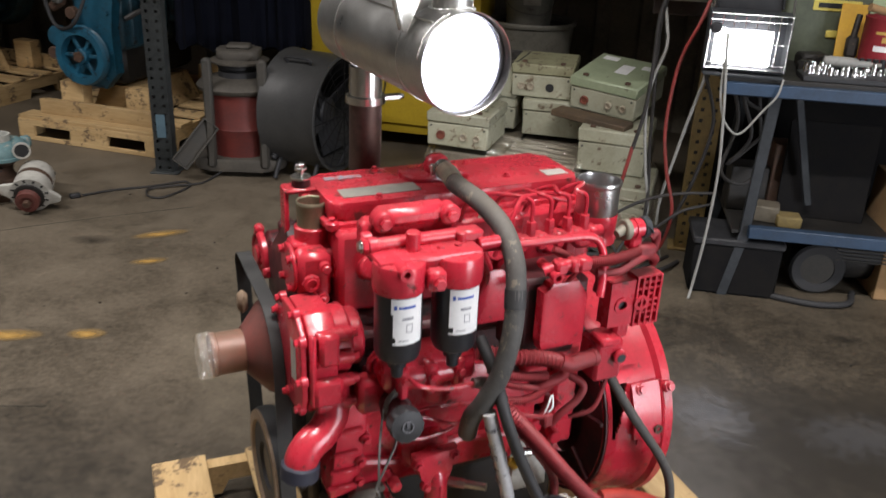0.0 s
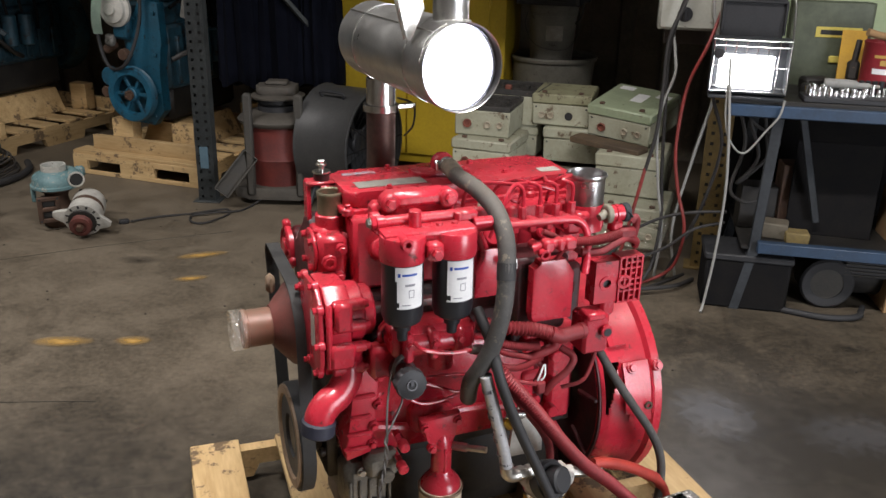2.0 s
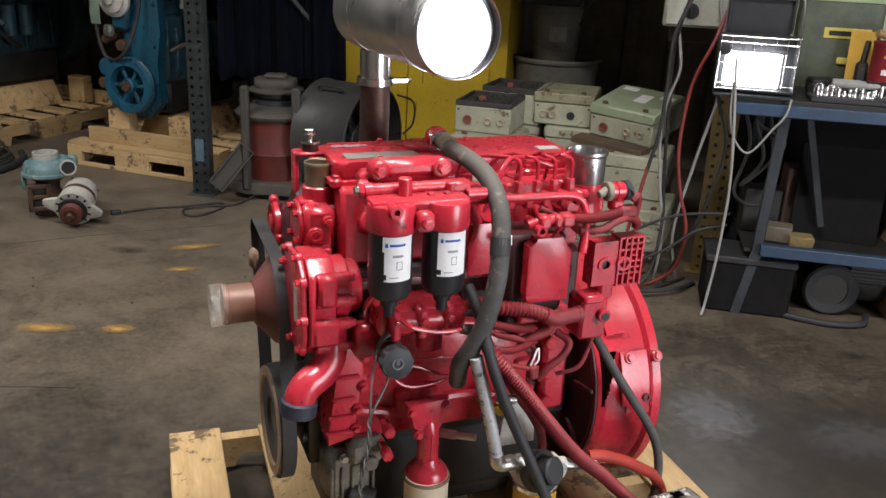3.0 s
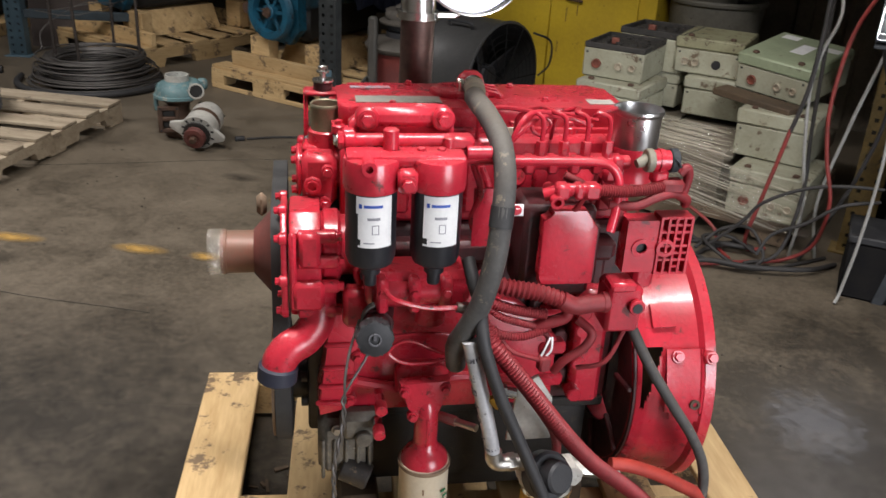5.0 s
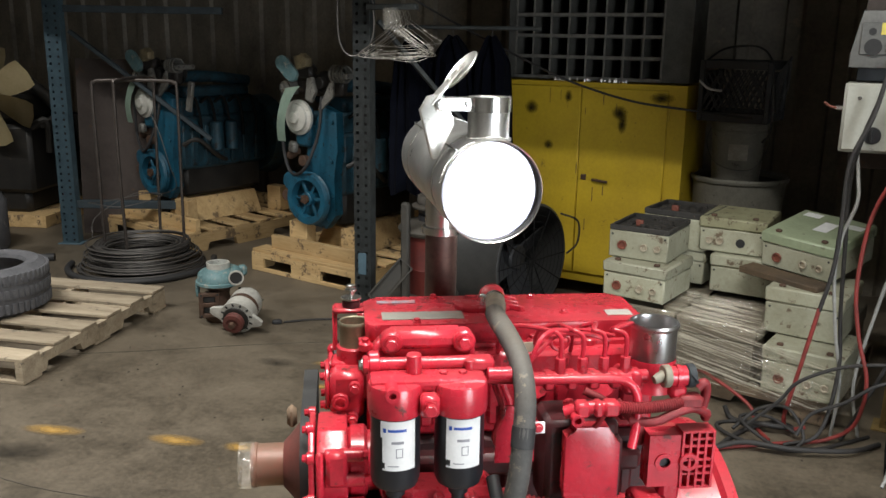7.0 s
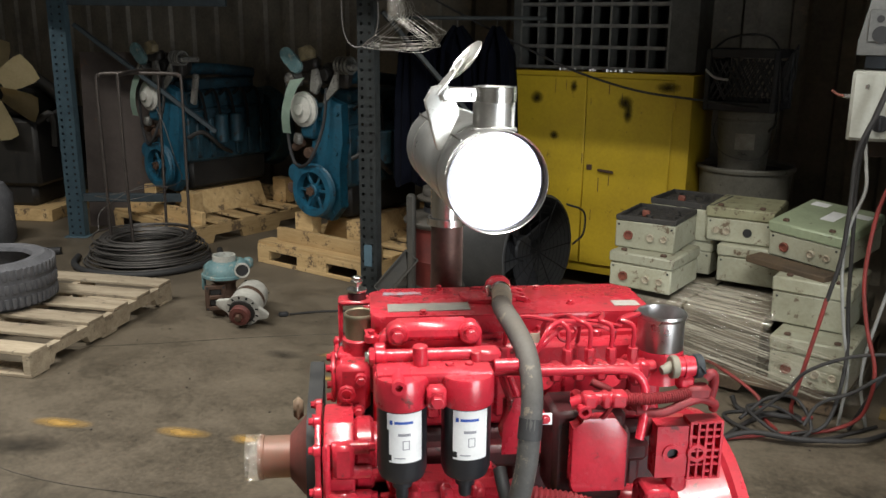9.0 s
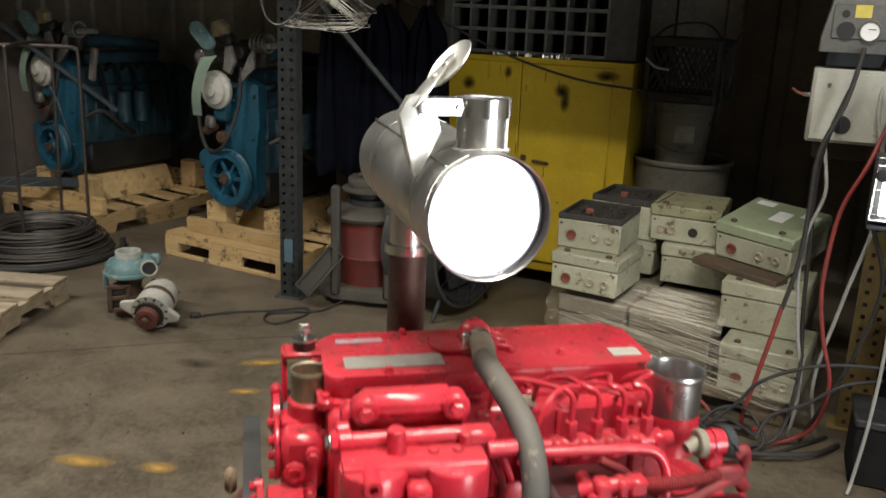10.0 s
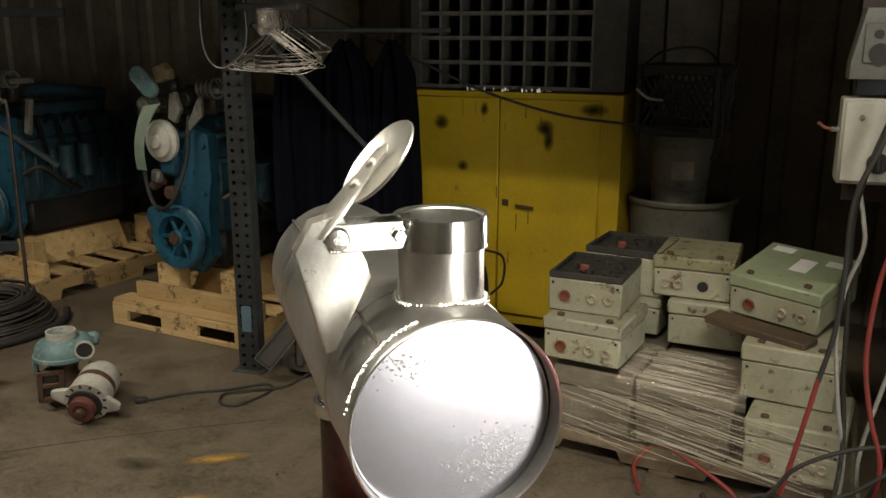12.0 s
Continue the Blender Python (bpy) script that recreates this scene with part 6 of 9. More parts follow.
tube(bm, [(0.10, -0.09, 1.075), (0.12, -0.10, 1.09), (0.135, -0.10, 1.075), (0.12, -0.10, 1.055), (0.10, -0.10, 1.065), (0.105, -0.10, 1.09), (0.16, -0.11, 1.10), (0.22, -0.12, 1.09)], 0.0035, 8)
part("return_line", bm, RED, eng)
part("serial_tag", box(B(), (0.062, -0.05, 1.045), (0.042, 0.003, 0.020), bevel=0.0005), CREAM_CAN, eng, "small cream tag")

# plated intake cup on its red boss
CUP = pose(0.312, -0.085, 1.018) @ Matrix.Scale(1.10, 4)
PLATED = mat("bright_zinc_plate", (0.66, 0.66, 0.65), (0.52, 0.52, 0.52), 0.26, 1.0, 9, 160, 0.6, 0.05, rough2=0.36)
bm = lathe(B(), [(0.0, 0.0), (0.0405, 0.0), (0.0415, 0.004), (0.0415, 0.069), (0.0440, 0.071), (0.0455, 0.0755), (0.0440, 0.080), (0.0410, 0.0795), (0.0395, 0.074), (0.0395, 0.006), (0, 0.004)], CUP, 48)
part("intake_cup", bm, PLATED, eng, "bright plated intake cup")
bm = lathe(B(), [(0, -0.048), (0.043, -0.048), (0.0405, -0.034), (0.0405, -0.024), (0.0432, -0.012), (0.0434, 0.008), (0.0424, 0.013), (0.0417, 0.010), (0, -0.004)], CUP, 44)
box(bm, (0.300, -0.07, 0.980), (0.11, 0.10, 0.04), bevel=0.01)
part("intake_boss", bm, RED, eng)

# round service connector
bm = cyl(B(), (0.248, -0.22, 1.055), (0.262, -0.22, 1.055), 0.0215, seg=24, bevel=0.002)
cyl(bm, (0.230, -0.225, 1.050), (0.250, -0.22, 1.055), 0.008, 0.012, seg=10)
ROUND = pose(0.030, -0.012, -0.006)
part("connector_body", bm, mat("olive_grey_connector", (0.14, 0.13, 0.10), (0.22, 0.2, 0.15), 0.45), eng, m=ROUND)
bm = cyl(B(), (0.262, -0.22, 1.055), (0.292, -0.22, 1.055), 0.019, seg=24)
ring(bm, (0.272, -0.22, 1.055), (0.280, -0.22, 1.055), 0.0215, 0.004, 24)
box(bm, (0.278, -0.22, 1.025), (0.03, 0.03, 0.03), bevel=0.006)
part("connector_collar", bm, RED, eng, m=ROUND)
bm = cyl(B(), (0.292, -0.22, 1.055), (0.308, -0.22, 1.055), 0.0225, seg=12, bevel=0.002)
tube(bm, [(0.296, -0.241, 1.064), (0.302, -0.2445, 1.058), (0.307, -0.2445, 1.050)], 0.0022, 6)
part("connector_nut", bm, GREY_LEG, eng, "grey ribbed connector nut", m=ROUND)

# harness
bm = tube(B(), [(0.06, -0.24, 1.00), (0.10, -0.25, 1.013), (0.155, -0.256, 1.014)], 0.012, 12)
for u, w in ((0.088, 0.026), (0.118, 0.018), (0.142, 0.03)):
    box(bm, (u, -0.254, 1.013), (w, 0.030, 0.028), bevel=0.005)
ring(bm, (0.078, -0.27, 0.995), (0.078, -0.25, 0.997), 0.012, 0.005, 16)
cyl(bm, (0.078, -0.255, 0.997), (0.078, -0.20, 1.0), 0.011, seg=12)
LOOM = pose(0.034, 0, -0.013)
part("inline_connector", bm, RED, eng, m=LOOM)
part("harness_conduit", tube(B(), [(0.155, -0.256, 1.014), (0.20, -0.258, 1.012), (0.245, -0.255, 1.014), (0.275, -0.25, 1.018)], 0.0115, 12, 6, rib=0.002, pitch=0.0045), RED_MATT, eng, m=LOOM)
bm = box(B(), (0.295, -0.245, 1.018), (0.045, 0.03, 0.026), bevel=0.006)
tube(bm, [(0.31, -0.24, 1.04), (0.322, -0.24, 1.05), (0.330, -0.235, 1.03), (0.325, -0.23, 0.985)], 0.009, 10)
tube(bm, [(0.18, -0.25, 0.985), (0.225, -0.26, 0.985), (0.265, -0.258, 1.0), (0.30, -0.25, 1.005), (0.33, -0.24, 0.99), (0.335, -0.23, 0.975)], 0.009, 10)
part("harness_tee", bm, RED_MATT, eng, m=LOOM)
bm = tube(B(), [(0.13, -0.255, 1.0), (0.12, -0.24, 0.97), (0.09, -0.22, 0.93), (0.07, -0.20, 0.88)], 0.005, 8)
tube(bm, [(0.17, -0.20, 1.0), (0.19, -0.21, 0.98), (0.21, -0.22, 0.96), (0.215, -0.21, 0.92)], 0.010, 10)
tube(bm, [(0.11, -0.19, 1.02), (0.15, -0.20, 1.0), (0.17, -0.19, 0.97)], 0.008, 10)
part("harness_branch", bm, RED_MATT, eng, m=LOOM)
part("conduit_upper", tube(B(), [(-0.03, -0.22, 0.835), (0.04, -0.245, 0.822), (0.10, -0.252, 0.812), (0.15, -0.255, 0.795)], 0.0178, 14, 8, rib=0.0042, pitch=0.0095), RED_MATT, eng, m=pose(0, 0, -0.016))
bm = tube(B(), [(0.145, -0.255, 0.797), (0.17, -0.257, 0.785), (0.20, -0.255, 0.787), (0.238, -0.25, 0.787)], 0.0175, 14)
cyl(bm, (0.225, -0.25, 0.787), (0.24, -0.25, 0.787), 0.020, seg=14, bevel=0.003)
tube(bm, [(0.16, -0.255, 0.785), (0.155, -0.255, 0.76), (0.12, -0.25, 0.745), (0.10, -0.245, 0.735)], 0.012, 12)
part("conduit_tee", bm, RED_MATT, eng, m=pose(0, 0, -0.016))
for pts, r in (([(-0.01, -0.235, 0.80), (0.03, -0.25, 0.785), (0.08, -0.252, 0.772), (0.12, -0.25, 0.765)], 0.011), ([(0.0, -0.24, 0.785), (0.03, -0.255, 0.765), (0.07, -0.258, 0.752), (0.10, -0.25, 0.74)], 0.008), ([(-0.01, -0.24, 0.765), (0.02, -0.26, 0.735), (0.07, -0.262, 0.725), (0.13, -0.25, 0.735)], 0.009)):
    part("conduit", tube(B(), pts, r, 10, 8, rib=0.0015, pitch=0.005), RED_MATT, eng, m=pose(0, 0, -0.016))
part("conduit_long", tube(B(), [(-0.02, -0.25, 0.77), (0.005, -0.30, 0.723), (0.045, -0.312, 0.672), (0.088, -0.318, 0.618), (0.138, -0.322, 0.552), (0.190, -0.320, 0.487), (0.230, -0.312, 0.441), (0.271, -0.300, 0.400), (0.325, -0.286, 0.350), (0.367, -0.275, 0.306), (0.425, -0.270, 0.245), (0.465, -0.27, 0.20), (0.485, -0.268, 0.145)], 0.0172, 14, 10, rib=0.0038, pitch=0.0075), RED_MATT, eng)
bm = tube(B(), [(0.03, -0.25, 0.70), (0.08, -0.27, 0.62), (0.13, -0.27, 0.55), (0.17, -0.25, 0.47), (0.18, -0.24, 0.35), (0.19, -0.26, 0.20)], 0.010, 10)
tube(bm, [(0.02, -0.25, 0.74), (0.05, -0.27, 0.70), (0.10, -0.27, 0.68), (0.13, -0.255, 0.66)], 0.005, 8)
tube(bm, [(0.19, -0.23, 0.74), (0.215, -0.25, 0.72), (0.20, -0.255, 0.69), (0.165, -0.25, 0.66), (0.15, -0.24, 0.63)], 0.009, 10)
tube(bm, [(0.10, -0.24, 0.74), (0.13, -0.25, 0.71), (0.12, -0.245, 0.67)], 0.006, 8)
tube(bm, [(0.29, -0.23, 0.72), (0.25, -0.25, 0.655), (0.20, -0.23, 0.63)], 0.005, 8)
part("loose_loom", bm, RED_MATT, eng, m=pose(0, 0, -0.016))
part("plug_connector", box(B(), (0.108, -0.272, 0.668), (0.024, 0.022, 0.032), rz=12, bevel=0.004), RED_MATT, eng, m=pose(0.012, 0.007, -0.018))
bm = tube(B(), [(0.102, -0.272, 0.683), (0.108, -0.274, 0.703), (0.118, -0.268, 0.722)], 0.0022, 6)
tube(bm, [(0.112, -0.272, 0.683), (0.120, -0.274, 0.698), (0.122, -0.266, 0.722)], 0.0022, 6)
part("bare_wires", bm, WHITE_LABEL, eng, "two white wires", m=pose(0.012, 0.007, -0.018))
part("drain_hose", tube(B(), [(-0.035, -0.235, 0.86), (-0.03, -0.27, 0.83), (-0.018, -0.285, 0.79), (-0.012, -0.322, 0.725), (0.016, -0.335, 0.64), (0.05, -0.34, 0.56), (0.087, -0.348, 0.478), (0.123, -0.356, 0.395), (0.158, -0.36, 0.315), (0.185, -0.365, 0.23), (0.20, -0.37, 0.148)], 0.0125, 12), BLACK_RUBBER, eng, "black rubber drain hose")
part("side_hose", tube(B(), [(0.305, -0.15, 0.72), (0.325, -0.195, 0.67), (0.362, -0.222, 0.60), (0.415, -0.235, 0.52), (0.470, -0.242, 0.44), (0.508, -0.245, 0.36), (0.518, -0.248, 0.27), (0.50, -0.255, 0.148)], 0.0115, 12), HOSE, eng, "dusty rubber hose down to the pallet")

# flywheel housing: a smooth bell with a starter opening, angles from the filter side upwards
HV, HZ = 0.115, 0.452


def bell_radius(x):
    rows = ((0.362, 0.266), (0.369, 0.280), (0.390, 0.288), (0.45, 0.295), (0.498, 0.303), (0.507, 0.315), (0.530, 0.315), (0.534, 0.309))
    for (a, r), (b, q) in zip(rows, rows[1:]):
        if x <= b:
            return r + (q - r) * max(0, x - a) / (b - a)
    return rows[-1][1]


def bell_point(x, a, out=0.0):
    a, r = radians(a), bell_radius(x) + out
    return Vector((x, HV - r * math.cos(a), HZ + r * math.sin(a)))


def bell_sheet(xs, angles, thick, out=0.0, leave=None):
    """A shell laid on the bell over a span of x and angle; leave(x, a) tells what stays open."""
    bm = B()
    rows = [[bm.verts.new(bell_point(x, a, out)) for a in angles] for x in xs]
    for p in range(len(xs) - 1):
        for q in range(len(angles) - 1):
            if not leave or not leave((xs[p] + xs[p + 1]) / 2, (angles[q] + angles[q + 1]) / 2):
                bm.faces.new((rows[p][q], rows[p][q + 1], rows[p + 1][q + 1], rows[p + 1][q]))
    bmesh.ops.remove_doubles(bm, verts=bm.verts, dist=1e-5)
    bmesh.ops.recalc_face_normals(bm, faces=bm.faces)
    bmesh.ops.solidify(bm, geom=bm.faces[:], thickness=thick)
    return bm


bell = part("flywheel_housing", bell_sheet([0.362, 0.3655, 0.369] + [0.374 + 0.004 * k for k in range(15)] + [0.45, 0.475, 0.498, 0.503, 0.507, 0.530, 0.534], [2 * k for k in range(181)], 0.007,
            leave=lambda x, a: 1 < a < 31 and 0.377 < x < 0.381 + 0.0014 * a), RED, eng)
bm = ring(B(), (0.363, HV, HZ), (0.371, HV, HZ), 0.278, 0.10, 60)
for k in range(9):
    box(bm, (0, 0, 0), (0.012, 0.012, 0.09), bevel=0.003, m=pose(0.357, HV, HZ) @ pose(0, 0, 0, 40 * k, 0, 0) @ pose(0, 0, 0.225))
part("front_web", bm, RED_DIRT_SHADE, bell)
part("flywheel", cyl(B(), (0.455, HV, HZ), (0.485, HV, HZ), 0.262, seg=60, bevel=0.004), CAST, eng, "dark oily flywheel inside the housing")
part("starter_pad", bell_sheet([0.424, 0.45, 0.475, 0.498, 0.503], [3 + 2 * k for k in range(14)], 0.009, 0.008), RED, bell)
part("pad_lip", bell_sheet([0.436, 0.45, 0.475, 0.498], [-1, 1, 3, 5, 7, 9, 11], 0.006, 0.014), RED, bell)
part("shoulder", bell_sheet([0.400, 0.43, 0.45], [38, 40, 42, 44, 46, 48], 0.016, 0.012), RED, bell)
for x, a in ((0.446, 26), (0.512, 25.5)):
    p, q = bell_point(x, a), bell_point(x, a, 0.020)
    part("pad_bolt", hexbolt(cyl(B(), p, q, 0.015, seg=18, bevel=0.003), q, q - p, 0.010, 0.007), RED, bell)
p, q = bell_point(0.485, 7, 0.012), bell_point(0.485, 7, 0.022)
part("bare_bolt", ring(B(), p, q, 0.011, 0.005, 16), BARE, bell)
part("bolt_hole", cyl(B(), p, bell_point(0.485, 7, 0.016), 0.0065, seg=12), BLACK_PLASTIC, bell)
bm = box(B(), (0.27, -0.07, 0.58), (0.07, 0.08, 0.28), bevel=0.012)
for z in (0.48, 0.56, 0.64, 0.68):
    cyl(bm, (0.24, -0.10, z), (0.24, -0.135, z), 0.016, seg=14, bevel=0.003)
    box(bm, (0.19, -0.08, z + 0.02), (0.06, 0.05, 0.03), bevel=0.007)
part("rear_bracket", bm, RED, eng)

# ---- silencer over the engine: y along its body away from the open end ----
MUF = pose(0.4733, 1.7487, 1.3117, 0, 0, 37.5)
mf = thing("exhaust_silencer", MUF, "bright steel cylindrical silencer on a rusty exhaust stub over the engine", "silencer")
R = 0.0903
bm = lathe(B(), [(R - 0.002, 0.018), (R - 0.0015, 0.0), (R, -0.0015), (R + 0.001, 0.0), (R + 0.001, 0.004), (R, 0.012), (R, 0.498), (R - 0.004, 0.51), (R - 0.02, 0.52), (0.0, 0.522), (0.0, 0.518), (R - 0.006, 0.50), (R - 0.0025, 0.03)], pose(0, 0, 0, -90), 72)
for s in (0.10, 0.40):
    ring(bm, (0, s, 0), (0, s + 0.004, 0), R + 0.0012, 0.003, 64)
part("shell", bm, STEEL, mf)
part("end_plate", lathe(B(), [(0, 0.020), (0.04, 0.020), (R - 0.0045, 0.020), (R - 0.004, 0.020), (R - 0.0028, 0.0195), (R - 0.0028, 0.03), (0, 0.03)], pose(0, 0, 0, -93), 72), CAP_STEEL, mf, "scratched bright end plate set into the shell")
bm = B()
for cx, cz, sx, sz, n in ((-0.045, 0.048, 0.020, 0.014, 70), (0.036, -0.044, 0.032, 0.022, 90), (0.04, -0.03, 0.022, 0.02, 25)):
    for i in range(n):
        x, z = random.gauss(cx, sx * 0.55), random.gauss(cz, sz * 0.6)
        if x * x + z * z < (R - 0.012) ** 2:
            box(bm, (0, 0, 0), (random.uniform(0.0006, 0.003), 0.0005, random.uniform(0.0005, 0.0014)), m=pose(x, 0.0196 + 0.0524 * z, z, -3, random.uniform(0, 180), 0))
o = part("weld_spatter", bm, WHITE_LABEL, mf, "fine pale spatter marks")
o["kind"] = "stuff"
bm = B()
for i in range(46):
    a = radians(110 + i * 1.35)
    q = Vector((R * math.cos(a), 0.016 + random.uniform(-0.0015, 0.0015), R * math.sin(a)))
    bmesh.ops.create_icosphere(bm, subdivisions=1, radius=random.uniform(0.0018, 0.0028), matrix=Matrix.Translation(q))
part("weld_bead", bm, STEEL, mf)
part("lap_seam", box(B(), (-0.062, 0.25, 0.072), (0.002, 0.47, 0.004), m=I4), STEEL, mf)
# outlet stub with clamp band and rain flap
SX, SY = 0.009, 0.078
st = part("outlet_stub", lathe(B(), [(0.0375, 0.080), (0.0375, 0.156), (0.0362, 0.157), (0.035, 0.156), (0.035, 0.080)], pose(SX, SY, 0), 44, True), STEEL, mf)
bm = B()
for i in range(60):
    a = 2 * math.pi * i / 60
    q = Vector((SX + 0.039 * math.cos(a), SY + 0.041 * math.sin(a), 0.090 - 0.006 * abs(math.cos(a))))
    bmesh.ops.create_icosphere(bm, subdivisions=1, radius=random.uniform(0.0028, 0.004), matrix=Matrix.Translation(q))
part("weld_bead", bm, STEEL, mf)
band = part("clamp_band", ring(B(), (SX, SY, 0.133), (SX, SY, 0.159), 0.0405, 0.0028, 48), CHROME, mf)
bm = box(B(), (-0.052, SY - 0.014, 0.146), (0.075, 0.0025, 0.024), bevel=0.001)
box(bm, (-0.052, SY + 0.014, 0.146), (0.075, 0.0025, 0.024), bevel=0.001)
part("clamp_ear", bm, CHROME, band)
bm = hexbolt(B(), (-0.032, SY - 0.0155, 0.146), (0, -1, 0), 0.0058, 0.005)
cyl(bm, (-0.032, SY - 0.02, 0.146), (-0.032, SY + 0.025, 0.146), 0.003, seg=10)
lathe(bm, [(0, 0.004), (0.008, 0.003), (0.010, 0), (0.008, -0.002), (0, -0.002)], pose(-0.083, SY - 0.0155, 0.146, 90), 20)
cyl(bm, (-0.083, SY - 0.02, 0.146), (-0.083, SY + 0.02, 0.146), 0.004, seg=12)
part("clamp_bolts", bm, CHROME, band)
# bent flap plate: tapering counterweight tail below the hinge, arm and dished lid above
HX = pose(-0.083, SY, 0.147)
bm = prism(B(), [(-0.020, 0.012), (0.005, 0.018), (0.024, -0.022), (0.028, -0.036), (-0.004, -0.096), (-0.012, -0.098), (-0.034, -0.012)], 0.0022, HX @ pose(0, -0.0085, 0, 88, 0, 3), bevel=0.0006)
prism(bm, [(-0.020, 0.012), (0.005, 0.018), (0.024, -0.022), (0.028, -0.036), (-0.004, -0.096), (-0.012, -0.098), (-0.034, -0.012)], 0.0022, HX @ pose(0, 0.0105, 0, 88, 0, 3), bevel=0.0006)
fl = part("flap_tail", bm, BRIGHT_FLAP, mf, "bent bright tail plate of the rain flap")
LID = HX @ pose(0.040, 0.0, 0.056, 0, -50, 0) @ pose(0, 0, 0, 5, 0, 0)
bm = lathe(B(), [(0, -0.004), (0.028, -0.003), (0.040, 0.001), (0.0425, 0.003), (0.0415, 0.0045), (0.028, -0.001), (0, -0.002)], LID, 44)
part("flap_lid", bm, BRIGHT_FLAP, mf, "dished bright rain flap lid standing open")
bm = prism(B(), [(-0.078, -0.017), (-0.050, -0.020), (-0.018, -0.012), (0.010, -0.011), (0.016, 0.0), (0.010, 0.011), (-0.018, 0.012), (-0.050, 0.020), (-0.078, 0.017)], 0.0025, LID @ pose(0, 0, 0.0046), bevel=0.0006)
lathe(bm, [(0, 0.004), (0.004, 0.003), (0.005, 0)], LID @ pose(-0.004, 0, 0.007), 14)
lathe(bm, [(0, 0.004), (0.004, 0.003), (0.005, 0)], LID @ pose(-0.026, 0, 0.007), 14)
part("flap_arm", bm, BRIGHT_FLAP, mf)
# inlet: clamp and rusty riser
PX, PY = -0.010, 0.42
part("inlet_collar", ring(B(), (PX, PY, -0.085), (PX, PY, -0.155), 0.0365, 0.003, 40), CHROME, mf)
bm = ring(B(), (PX, PY, -0.150), (PX, PY, -0.166), 0.044, 0.006, 40)
box(bm, (PX + 0.055, PY - 0.005, -0.158), (0.05, 0.018, 0.012), bevel=0.002)
hexbolt(bm, (PX + 0.08, PY - 0.005, -0.158), (1, 0, 0), 0.006, 0.008)
part("inlet_clamp", bm, CHROME, mf)
part("riser_pipe", tube(B(), [(PX, PY, -0.155), (PX, PY, -0.25), (PX, PY, -0.36), (PX + 0.01, PY - 0.03, -0.45), (PX + 0.02, PY - 0.09, -0.50)], 0.036, 28), PIPE_STEEL, mf, "heat-stained rusty riser pipe")
bm = lathe(B(), [(0, 0), (0.05, 0), (0.075, 0.02), (0.08, 0.05), (0.06, 0.08), (0.0, 0.085)], pose(PX - 0.02, PY - 0.06, -0.60, 90, 0, 30), 28)
box(bm, (PX, PY - 0.02, -0.52), (0.10, 0.09, 0.03), bevel=0.01)
part("turbo_outlet", bm, BARE, mf, "rusty turbo outlet flange")

# ---- film-wrapped boxes on a pallet ----
pallet(pose(0.52, 4.66, 0, 0, 0, -9), 1.12, 0.95, "oily brown pallet under the film-wrapped switch boxes", OILY_WOOD, boards=7)


